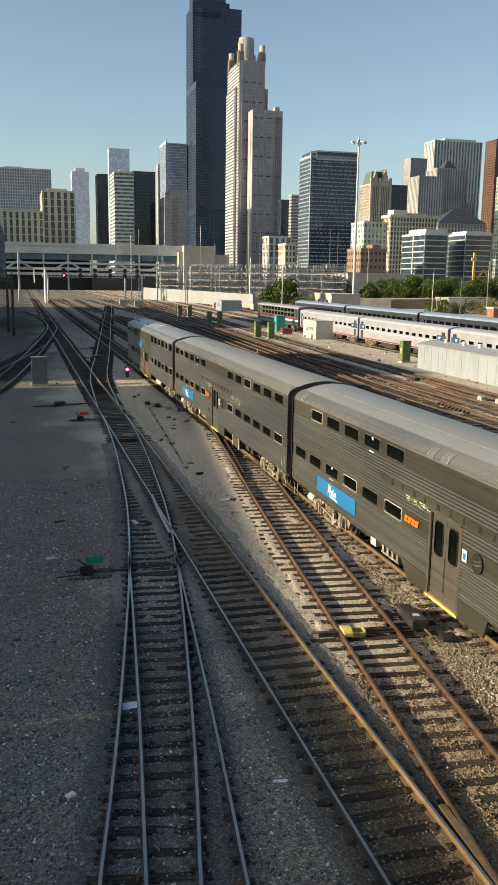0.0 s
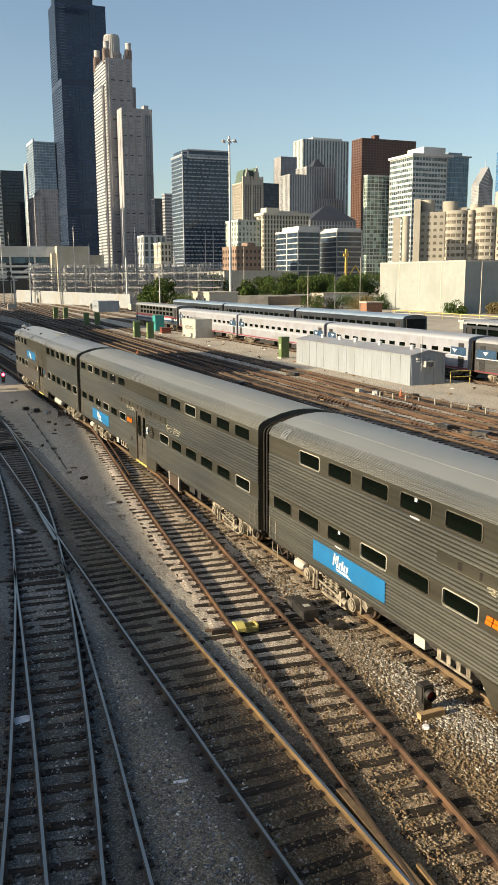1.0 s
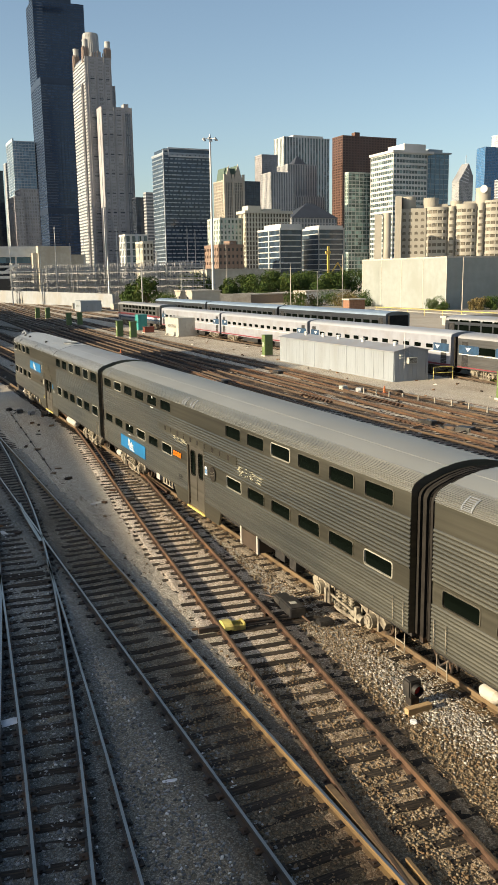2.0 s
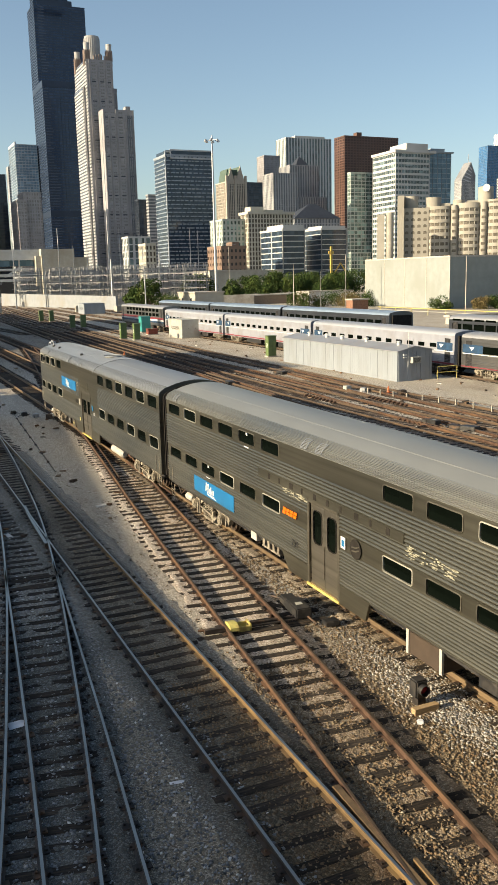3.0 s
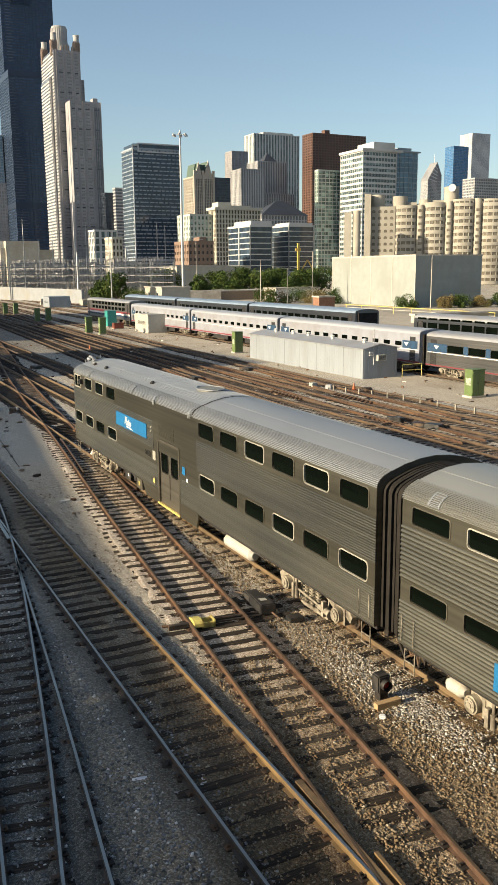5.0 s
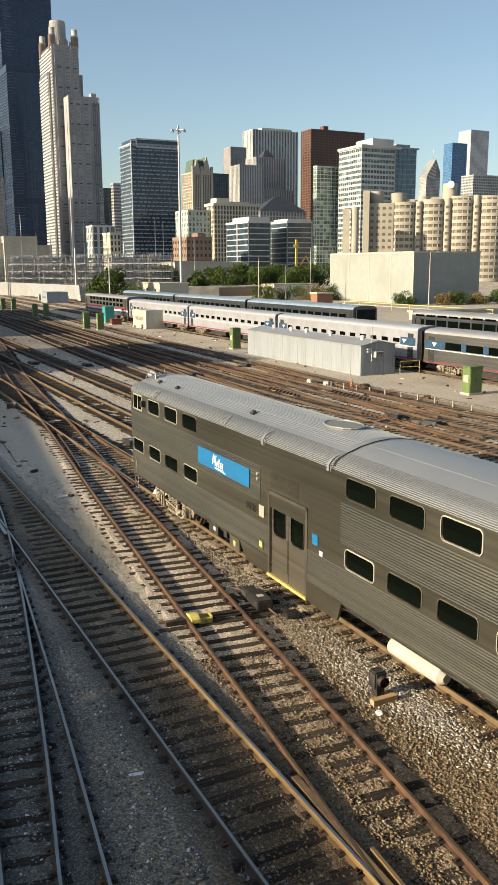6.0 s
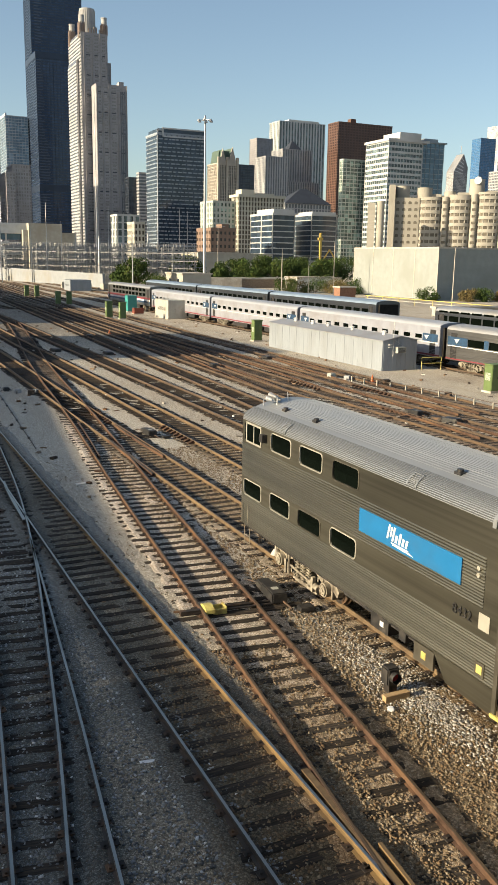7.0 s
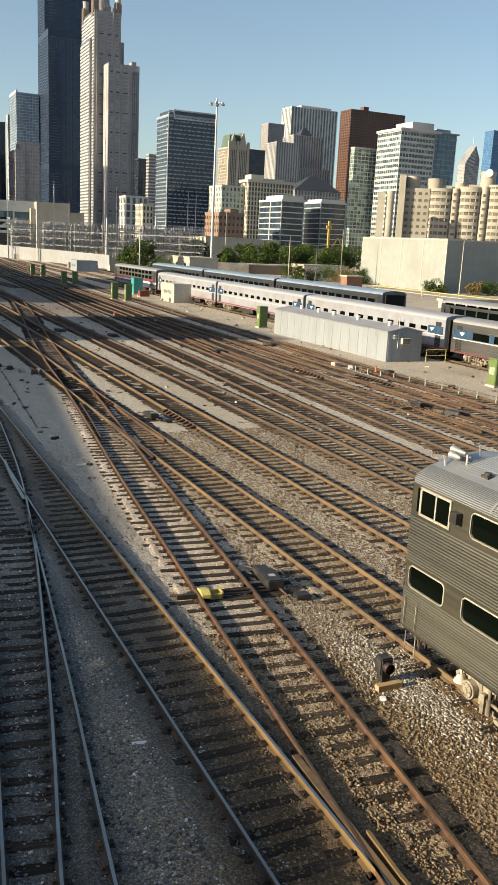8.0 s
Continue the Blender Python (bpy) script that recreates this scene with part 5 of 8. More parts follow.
def granite_block(ob, x0, x1, y0, y1, z1, ribs, west):
    """Smooth granite with tall ribs and fine joints to the south, striped window bands to the west."""
    wall, glass = FACE["granite"]
    part("shaft", Mesh().box((x0, y0, 0), (x1, y1, z1)), [wall], ob)
    fine, tall, ticks, rows = Mesh(), Mesh(), Mesh(), Mesh()
    for k in range(int(z1 / 7.8)):
        fine.box((x0, y0 - 0.05, k * 7.8 + 3.0), (x1, y0 + 0.1, k * 7.8 + 3.35))
    n = len(ribs)
    for i, r in enumerate(ribs):
        x = x0 + (x1 - x0) * r
        tall.box((x - 0.45, y0 - 0.6, 0), (x + 0.45, y0 + 0.2, z1 - (8 if i % 2 else 0)))
        if i < n - 1:
            nx = x0 + (x1 - x0) * ribs[i + 1]
            for k in range(int(z1 / 23)):
                ticks.box((x + (nx - x) * 0.25, y0 - 0.12, 18 + k * 23), (x + (nx - x) * 0.75, y0 + 0.1, 19.2 + k * 23))
            for k in range(int(z1 / 3.9)):
                ticks_w = (nx - x) * (0.22 if z1 * 0.3 < k * 3.9 else 0.40)
                mid = (x + nx) / 2
                for s in (-0.52, 0.52):
                    rows.box((mid + s * ticks_w * 1.15 - ticks_w / 2, y0 - 0.06, k * 3.9 + 0.5), (mid + s * ticks_w * 1.15 + ticks_w / 2, y0 + 0.1, k * 3.9 + 2.3))
    part("joint_grid", fine, [glass], ob, kind="stuff")
    part("tick_pattern", ticks, [FACE["dark"][0]], ob, kind="stuff")
    part("window_grid", rows, [glass], ob, kind="stuff")
    part("rib_work", tall, [GRANITE_LIGHT], ob, "tall pale granite ribs", "stuff")
    if west:
        strips, gl = Mesh(), Mesh()
        gl.box((x0 - 0.3, y0 + 1, 0), (x0 + 0.2, y1 - 1, z1))
        part("west_glazing", gl, [FACE["grey"][1]], ob)
        for k in range(int(z1 / 3.9)):
            strips.box((x0 - 0.8, y0 + 0.5, k * 3.9), (x0, y1 - 0.5, k * 3.9 + 2.1))
        part("west_cladding", strips, [FACE["grey"][0]], ob, "pale bands between window rows", "stuff")


def granite_tower():
    ob = thing("building", 278.3, 1085, -0.1, 0, "pink-grey granite tower with a round lantern crown", "building", "city skyline")
    granite_block(ob, 0, 32.7, 0, 62, 274, (0.10, 0.42, 0.72, 0.97), True)
    granite_block(ob, -3.3, 39.7, 10, 55, 244, (0.02, 0.98), True)
    me = Mesh()
    cx, cy = 16.7, 33
    me.rod((cx, cy, 270), (cx, cy, 306), 9.8, 28).rod((cx, cy, 306), (cx, cy, 308), 9.3, 28)
    part("lantern", me, [FACE["grey"][0]], ob, "round glass lantern")
    for a in range(28):
        q = a * math.pi / 14
        part("lantern_rib", Mesh().box((cx + 9.8 * math.cos(q) - 0.22, cy + 9.8 * math.sin(q) - 0.22, 276), (cx + 9.8 * math.cos(q) + 0.22, cy + 9.8 * math.sin(q) + 0.22, 305.5)), [FACE["grey"][0]], ob)
    for dx, dy in ((-14, -26), (14, -26), (-14, 22), (14, 22)):
        tu = Mesh().rod((cx + dx, cy + dy, 284), (cx + dx, cy + dy, 293), 3.5, 18).rod((cx + dx, cy + dy, 293), (cx + dx, cy + dy, 294), 3.8, 18)
        part("turret", tu, [FACE["grey"][0]], ob)
        base_block = Mesh().box((cx + dx - 3.6, cy + dy - 3.6, 273.5), (cx + dx + 3.6, cy + dy + 3.6, 284.5))
        for s in (-2.4, 0, 2.4):
            base_block.box((cx + dx + s - 0.6, cy + dy - 4.2, 268), (cx + dx + s + 0.6, cy + dy - 3.4, 286))
            base_block.box((cx + dx - 4.2, cy + dy + s - 0.6, 268), (cx + dx - 3.4, cy + dy + s + 0.6, 286))
        part("crown_block", base_block, [CROWN_STONE], ob, "red-brown stone crown block")
    arcade = Mesh()
    for k in range(5):
        arcade.box((9.6 + k * 3.3, 1.0, 273.5), (10.6 + k * 3.3, 3.0, 281 - abs(k - 2)))
    part("crown_arcade", arcade, [CROWN_STONE], ob, "red-brown stone piers under the lantern", "stuff")
    wing = thing("building", 288.3, 1058, -0.1, 0, "pink-grey granite wing with tall vertical ribs", "building", "city skyline")
    granite_block(wing, 0, 38.7, 0, 21, 212, (0.02, 0.20, 0.42, 0.70, 0.98), False)
    part("penthouse", Mesh().box((29.7, 4, 212), (35.7, 14, 217)), [FACE["granite"][0]], wing)
    east = Mesh()
    for k in range(4):
        east.box((30 + k * 2.4, -0.5, 60), (31.1 + k * 2.4, 0.2, 205))
    part("fluted_corner", east, [FACE["grey"][1]], wing, "darker fluted corner", "stuff")


granite_tower()


def dashes(ob, x, y):
    """Short pale spandrel dashes in broken rows, and the rounded south-west corner."""
    rng, me = random.Random(2), Mesh()
    for f in range(28):
        z = 20 + f * 2.95
        a = rng.uniform(0, 1.2)
        while a < 36.8:
            b = min(38.2, a + rng.choice((1.6, 2.4, 2.4, 3.4)))
            me.box((a + 0.4, -0.12, z), (b + 0.4, 0.4, z + 0.85))
            a = b + rng.choice((0.6, 0.8, 1.0, 1.4))
        a = rng.uniform(0, 2)
        while a < 26:
            b = min(27.6, a + rng.choice((1.6, 2.4, 3.4)))
            me.box((-0.12, a, z), (0.4, b, z + 0.85))
            a = b + rng.choice((0.8, 1.2, 1.6))
    part("spandrel_pattern", me, [FACE["blue"][0]], ob, "short pale dashes", "stuff")
    edge = Mesh().box((-0.2, -0.2, 17), (39.4, 0.3, 18.6)).box((4, -0.2, 98.6), (39.0, 0.5, 99.6)).box((4, -0.2, 104.4), (39.0, 0.5, 105.4)).box((4, -0.2, 98.6), (5, 0.5, 105)).box((-0.2, -0.2, 17), (0.4, 0.4, 104)).box((-0.2, -0.2, 103), (4, 0.3, 104.2))
    part("plant_floor", Mesh().box((1, 0.4, 100), (38.4, 24, 104.6)), [FACE["blue"][1]], ob, "dark glass plant floor")
    part("white_frame", edge, [FACE["pale"][0]], ob, "thin white roof frame")
    base_bands = Mesh()
    for k in range(6):
        base_bands.box((-0.9, -1.1, 2 + k * 2.6), (39.4, -0.6, 3.1 + k * 2.6))
    part("podium_cladding", base_bands, [FACE["pale"][0]], ob, kind="stuff")


tower("glossy navy glass apartment block with short pale dashes", "blue", [(221.0, 259.8, 640, 668, 18, 101), (220.0, 260.2, 639, 669, 0, 18)], 2.95, 0.0, 5.0, 0.0, extra=dashes)
def gothic_top(ob, x, y):
    """Steep copper roof with two tall gables between corner turrets."""
    for a, b, h in ((2.0, 9.5, 18), (12.5, 22, 20)):
        part("gable", Mesh().prism([(a, 110), (a, 113), ((a + b) / 2, 110 + h), (b, 113), (b, 110)], -0.6, 1.0), [FACE["tan"][0]], ob, "steep stone gable")
        part("roof_peak", Mesh().prism([(a + 0.6, 112), ((a + b) / 2, 109 + h), (b - 0.6, 112)], 1.0, 28), [GREEN_ROOF], ob, "green copper gable roof")
    part("roof", Mesh().prism([(1.5, 112), (4, 126), (21, 126), (24, 112)], 6, 26), [GREEN_ROOF], ob, "steep green copper roof")
    for a in (0.0, 10.0, 22.4):
        part("turret", Mesh().box((a, -0.8, 70), (a + 2.6, 1.6, 119)), [FACE["tan"][0]], ob, "slim stone pier")


tower("tan gothic brick tower with a steep green roof", "tan", [(381, 406, 900, 931, 0, 112)], 3.4, 0.55, 2.1, 1.0, extra=gothic_top)
tower("small dark office tower", "dark", [(450.8, 473, 1000, 1030, 0, 123)], 3.6, 1.0, 3, 0.3)
tower("brown slab tower far off in haze", "granite", [(666, 697, 1400, 1430, 0, 215)], 3.6, 1.4, 2.6, 1.2)
tower("tall white-ribbed office tower", "white", [(760, 859, 1500, 1542, 0, 264)], 3.7, 0.4, 6.0, 2.8, roofs=[(785, 850, 1510, 1530, 264, 270)])
tower("grey limestone tower with a pyramid roof", "grey", [(640, 693, 1250, 1290, 0, 180), (598, 640, 1225, 1262, 0, 164), (628, 702, 1240, 1290, 0, 130)], 3.6, 0.5, 4.4, 2.2,
      extra=lambda ob, x, y: part("roof_peak", Mesh().add([(15, 8, 181), (40, 8, 181), (40, 32, 181), (15, 32, 181), (27, 20, 197)], [(0, 1, 4), (1, 2, 4), (2, 3, 4), (3, 0, 4), (0, 3, 2, 1)]), [FACE["dark"][0]], ob, "dark pyramid roof"))
tower("cream terracotta warehouse with a deep cornice", "cream", [(253.4, 288.6, 560, 574, 0, 52)], 3.2, 0.8, 2.3, 1.0, roofs=[(252.4, 289.8, 559, 575, 51.6, 53.5), (256, 266, 562, 572, 53, 57), (268, 282, 563, 572, 53, 55)])
tower("pale green-grey wing behind the cream warehouse", "mint", [(236, 253, 566, 590, 0, 48)], 3.7, 1.4, 3.0, 1.4)
tower("glass office block with white slab edges", "office", [(215, 229, 430, 459, 0, 33.5)], 3.0, 0.55, 13.9, 0.9, roofs=[(216, 228.6, 431, 452, 33.5, 36.5)])
tower("glass office block with a white frame", "office", [(245, 262, 440, 462, 0, 34.5)], 3.0, 0.5, 16.8, 1.0, roofs=[(246, 261.6, 441, 458, 34.5, 36.5)])
tower("small old red-brick loft", "brick", [(174, 188.4, 420, 440, 0, 24)], 3.6, 1.9, 2.4, 1.2, roofs=[(182, 186, 424, 432, 24, 27)])
tower("dark library roof block", "grey", [(414, 468, 800, 830, 0, 66)], 5, 1.0, 3.5, 1.4,
      extra=lambda ob, x, y: part("roof_peak", Mesh().add([(-1, -1, 66), (55, -1, 66), (55, 31, 66), (-1, 31, 66), (25, 15, 82), (33, 15, 82)], [(0, 1, 5, 4), (1, 2, 5), (2, 3, 4, 5), (3, 0, 4), (0, 3, 2, 1)]), [FACE["dark"][0]], ob, "grey hipped roof"))
tower("red-brown steel office tower", "red", [(705, 804, 1190, 1222, 0, 218)], 3.9, 1.5, 5.2, 1.8, roofs=[(733, 742, 1200, 1210, 218, 226)])
tower("green-glass lower block of the condominium", "mint", [(385, 407, 640, 646, 26, 92), (383, 412, 636, 650, 0, 26)], 3.2, 0.7, 3.4, 0.35)
tower("white condominium tower with long balconies", "white", [(403, 436, 600, 634, 0, 104), (436, 441, 606, 632, 0, 104)], 4.2, 1.7, 3, 0.22, roofs=[(402, 442, 599, 635, 104, 106), (416, 437, 604, 628, 106, 112)])
tower("dark-glass condominium wing with balconies", "glass", [(441, 464, 608, 632, 0, 106)], 4.0, 0.6, 4.6, 0.3, roofs=[(440, 466, 607, 633, 106, 107), (446, 460, 612, 628, 107, 110)])
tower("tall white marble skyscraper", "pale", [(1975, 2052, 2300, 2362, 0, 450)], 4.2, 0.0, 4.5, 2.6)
tower("tall blue glass skyscraper", "azure", [(1569, 1620, 1900, 1936, 0, 336)], 4.0, 0.8, 5, 0.4)
def diamond_top(ob, x, y):
    """A pitched top with sloping white bands, and a thin spire."""
    part("roof_peak", Mesh().prism([(0, 262), (0, 272), (33, 322), (50, 285), (50, 262)], 0, 34), [wall_mat("slate_spire", (0.24, 0.25, 0.27))], ob, "grey sloping diamond peak")
    for k in range(5):
        z = 272 + k * 9
        part("roof_band", Mesh().add([(2 + k * 6, -0.6, z), (33 + k * 0.5, -0.6, z - 8), (33 + k * 0.5, -0.6, z - 5), (2 + k * 6, -0.6, z + 3), (2 + k * 6, 0.1, z), (33 + k * 0.5, 0.1, z - 8), (33 + k * 0.5, 0.1, z - 5), (2 + k * 6, 0.1, z + 3)], [(0, 1, 2, 3), (7, 6, 5, 4), (0, 4, 5, 1), (3, 2, 6, 7), (0, 3, 7, 4), (1, 5, 6, 2)]), [FACE["pale"][0]], ob, "white sloping band")
    part("spire", Mesh().rod((33, 14, 318), (33, 14, 346), 0.9, 6), [FACE["pale"][0]], ob)


tower("grey tower with a stepped diamond peak", "grey", [(1642, 1692, 2100, 2134, 0, 266)], 4.0, 1.0, 4, 1.8, extra=diamond_top)
tower("wide grey office block with bands", "grey", [(780, 850, 900, 924, 0, 126)], 3.6, 1.4, 3, 0.5)
tower("wide white office block with a window grid", "pale", [(-130, 33.5, 800, 840, 0, 100)], 2.6, 0.8, 2.1, 0.8, roofs=[(-6, 10, 810, 825, 100, 103)])
tower("long beige post office with tall window slots", "cream", [(-120, 21, 640, 690, 0, 53), (20, 43, 636, 690, 0, 67)], 5.2, 0.5, 4.2, 2.2, roofs=[(24, 38, 645, 680, 67, 70)])
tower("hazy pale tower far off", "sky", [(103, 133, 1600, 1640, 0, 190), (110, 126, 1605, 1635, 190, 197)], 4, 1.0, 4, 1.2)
tower("slim dark tower far off", "dark", [(110.8, 125, 1200, 1230, 0, 143)], 3.8, 1.2, 3, 0.4)
tower("white striped office tower", "white", [(111.3, 133.6, 1000, 1050, 0, 124)], 4.2, 2.0, 30, 0.8, roofs=[(118, 130, 1010, 1030, 124, 128)])
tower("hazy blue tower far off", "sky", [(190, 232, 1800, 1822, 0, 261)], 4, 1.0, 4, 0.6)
tower("black glass slab tower", "dark", [(139, 166, 1050, 1085, 0, 131)], 3.8, 0.8, 3, 0.3)
tower("blue glass tower with a bright edge", "lit_glass", [(230, 263, 1350, 1409, 0, 210)], 4, 0.8, 5, 0.4, roofs=[(230, 232, 1350, 1409, 210, 214)])
tower("brown stepped office block", "granite", [(176, 196, 1000, 1039, 0, 107), (168, 178, 995, 1039, 0, 98)], 3.8, 1.3, 3, 1.2)
tower("slim pale stair tower", "pale", [(234, 244, 1450, 1470, 0, 190)], 4, 1.5, 3, 1.0)
tower("old white loft with dark arches", "white", [(165, 181, 560, 575, 0, 36)], 4.5, 0.8, 4, 1.6)
tower("small yellow brick apartment block", "cream", [(158, 164.5, 500, 515, 0, 29)], 3.6, 1.3, 2, 1.0)
tower("striped dark blue office slab", "dark", [(305, 316, 985, 1000, 0, 99)], 3.6, 0.4, 2.6, 0.3)
tower("pale striped office slab", "grey", [(314, 330, 975, 985, 0, 104)], 3.6, 1.5, 2.6, 0.0)


# curved concrete apartments with round bays
def half_round(cx, half, bulge, y, steps=12):
    return [(cx - half * math.cos(math.pi * k / steps), y - bulge * math.sin(math.pi * k / steps)) for k in range(steps + 1)]


def round_bays():
    ob = thing("apartment_building", 292, 432, -0.1, -33, "sunlit concrete apartments with rounded stacked bays", "building", "city skyline")
    part("block", Mesh().box((1, 3, 0), (150, 26, 46)), [FACE["concrete"][0]], ob)
    floors, pitch = 12, 3.75
    # deep windows with rounded heads in the flat west part
    for f in range(floors):
        for k in range(4):
            w = 1.9
            arch = [(-w / 2, 0), (w / 2, 0)] + [(w / 2 * math.cos(a * 0.5236), 1.0 + 0.7 * math.sin(a * 0.5236)) for a in range(7)]
            part("window", Mesh().prism([(5.4 + k * 3.5 + px, 1.0 + f * pitch + pz) for px, pz in arch], 2.45, 2.9), [FACE["concrete"][1]], ob, "dark arched window")
    part("flat_front", Mesh().box((2.2, 2.6, 0), (18.0, 3.2, 46)), [FACE["concrete"][0]], ob)
    for k in range(7):
        cx, half, bulge, top = 24.4 + k * 16.6, 6.0, 3.6, 46 + min(k, 2) * 1.6
        part("bay_glass", Mesh().prism(half_round(cx, half - 0.55, bulge - 0.55, 3.0, 18), 0, top - 1.0, axis="z"), [FACE["concrete"][1]], ob)
        for f in range(floors + 1):
            z = f * pitch + min(k, 2) * 0.4
            part("balcony", Mesh().prism(half_round(cx, half, bulge, 3.0, 18), z - 0.55, z + 1.35, axis="z"), [BALCONY], ob, "curved pale balcony band")
        for a in (0.42, 1.0, 1.57, 2.14, 2.72):
            px, py = cx - (half - 0.4) * math.cos(a), 3.0 - (bulge - 0.4) * math.sin(a)
            part("mullion", Mesh().box((px - 0.3, py - 0.15, 0), (px + 0.3, py + 0.6, top - 0.8)), [FACE["concrete"][0]], ob)
        part("bay_roof", Mesh().prism(half_round(cx, half + 0.2, bulge + 0.2, 4.0, 18), top - 1.2, top + 0.2, axis="z"), [FACE["concrete"][0]], ob)
        cx, half, bulge, top = cx + 8.3, 2.1, 2.4, top + 0.6
        part("round_pier", Mesh().prism(half_round(cx, half, bulge, 3.0, 14), 0, top, axis="z"), [FACE["concrete"][0]], ob, "rounded concrete stair pier")
        for f in range(floors):
            part("window", Mesh().box((cx - 1.3, 3.0 - bulge - 0.06, 1.2 + f * pitch), (cx + 1.1, 3.0 - bulge + 0.9, 2.7 + f * pitch)), [FACE["concrete"][1]], ob)
        part("roof_drum", Mesh().rod((cx + 3, 10, 40), (cx + 3, 10, 50 + 2 * (k % 2)), 3.4, 16), [FACE["concrete"][0]], ob, "round lift drum")
        part("roof_box", Mesh().box((cx - 9, 8, 44), (cx - 2, 16, 48.5 + (k % 3))), [FACE["concrete"][0]], ob)
    part("roof_drum", Mesh().rod((51, 9, 44), (51, 9, 57), 4.4, 20), [FACE["concrete"][0]], ob, "tall round lift drum")
    part("roof_drum", Mesh().rod((8, 9, 44), (8, 9, 53), 4.2, 16), [FACE["concrete"][0]], ob, "round lift drum")
    part("roof_drum", Mesh().rod((21, 9, 44), (21, 9, 52), 4.4, 16), [FACE["concrete"][0]], ob, "round lift drum")
    part("water_tank", Mesh().rod((51, 4.7, 56), (50.6, 3.8, 56), 2.2, 16), [FACE["pale"][0]], ob, "pale round dish")
    part("parapet", Mesh().box((30, 12, 44), (150, 22, 48)), [FACE["concrete"][0]], ob)
    part("stair_tower", Mesh().box((-11.8, -27, 0), (-7.9, -19, 41)), [FACE["concrete"][0]], ob, "tan windowless stair tower")
    part("stair_tower", Mesh().rod((-4.9, -25, 0), (-4.9, -25, 42), 2.2, 14), [FACE["concrete"][0]], ob, "round concrete stair shaft")
    part("stair_tower", Mesh().box((0, -1, 0), (3.6, 10, 53)), [FACE["concrete"][0]], ob, "tall blank concrete slab")


round_bays()


# windowless pale hall
def hall():
    ob = thing("storage_hall", 130, 170, -0.1, 0, "large windowless pale hall with panel joints", "building")
    part("wall", Mesh().box((0, 0, 0), (20.8, 38, 12.6)), [PALE_WALL], ob, "pale stucco wall")
    tr = Mesh()
    for i in range(5):
        y = 38 * i / 4
        tr.box((-0.06, y - 0.12, 0), (0.02, y + 0.12, 12.6))
    tr.box((-0.1, -0.1, 12.4), (20.9, 38.1, 12.8))
    part("panel_joint", tr, [CONCRETE], ob)


hall()


# road bridge with parking decks over the station throat
def deck_bridge():
    ob = thing("road_bridge", -60, 535, -0.1, 0, "beige concrete road bridge with open decks over the tracks", "bridge")
    L = 165
    low = Mesh().box((0, 0, 21.8), (L, 40, 27.4)).box((0, -0.6, 26.4), (L, 0, 28.0))
    part("upper_deck", low, [BRIDGE], ob, "pale concrete upper deck")
    mid = Mesh()
    for z, h in ((15.6, 1.2), (12.0, 1.6), (9.0, 1.6)):
        mid.box((0, 0.4, z), (L, 40, z + h))
    part("lower_deck", mid, [BRIDGE], ob, "lower deck with beams")
    glass = Mesh().box((0, 3, 18.2), (L, 38, 21.8))
    part("deck_glazing", glass, [FACE["glass"][1]], ob)
    # black boxes stand in for the deep shade under the decks
    shade_fill = Mesh().box((0, 12, 0), (L - 60, 39, 18)).box((L - 60, 1, 0), (L, 39, 9))
    part("back_wall", shade_fill, [BLACK], ob, "black fill for the shade under the decks")
    for i in range(12):
        x = 4 + i * 14.5
        part("column", Mesh().box((x - 0.45, 1.6, 0), (x + 0.45, 2.8, 21.8)), [BRIDGE], ob)
        if i % 2 == 0:
            br = Mesh()
            for sg in (-1, 1):
                br.add([(x, 0.7, 18.0), (x, 1.3, 18.0), (x + sg * 9, 1.3, 12.6), (x + sg * 9, 0.7, 12.6), (x, 0.7, 16.8), (x, 1.3, 16.8), (x + sg * 9, 1.3, 11.4), (x + sg * 9, 0.7, 11.4)],
                       [(0, 1, 2, 3), (7, 6, 5, 4), (0, 3, 7, 4), (1, 5, 6, 2), (3, 2, 6, 7), (0, 4, 5, 1)])
            part("brace", br, [BRIDGE], ob, "diagonal brace")


deck_bridge()
whole("bridge_annex", Mesh().box((0, 0, 0), (20, 14, 28)).box((-3, 2, 0), (0, 10, 24)), [TAN_WALL], 101, 528, -0.1, 0, "tan block at the bridge's end", "building")
whole("bridge_annex", Mesh().box((0, 0, 0), (9, 12, 23)), [TAN_WALL], 122, 533, -0.1, 0, "low tan block at the bridge's end", "building")


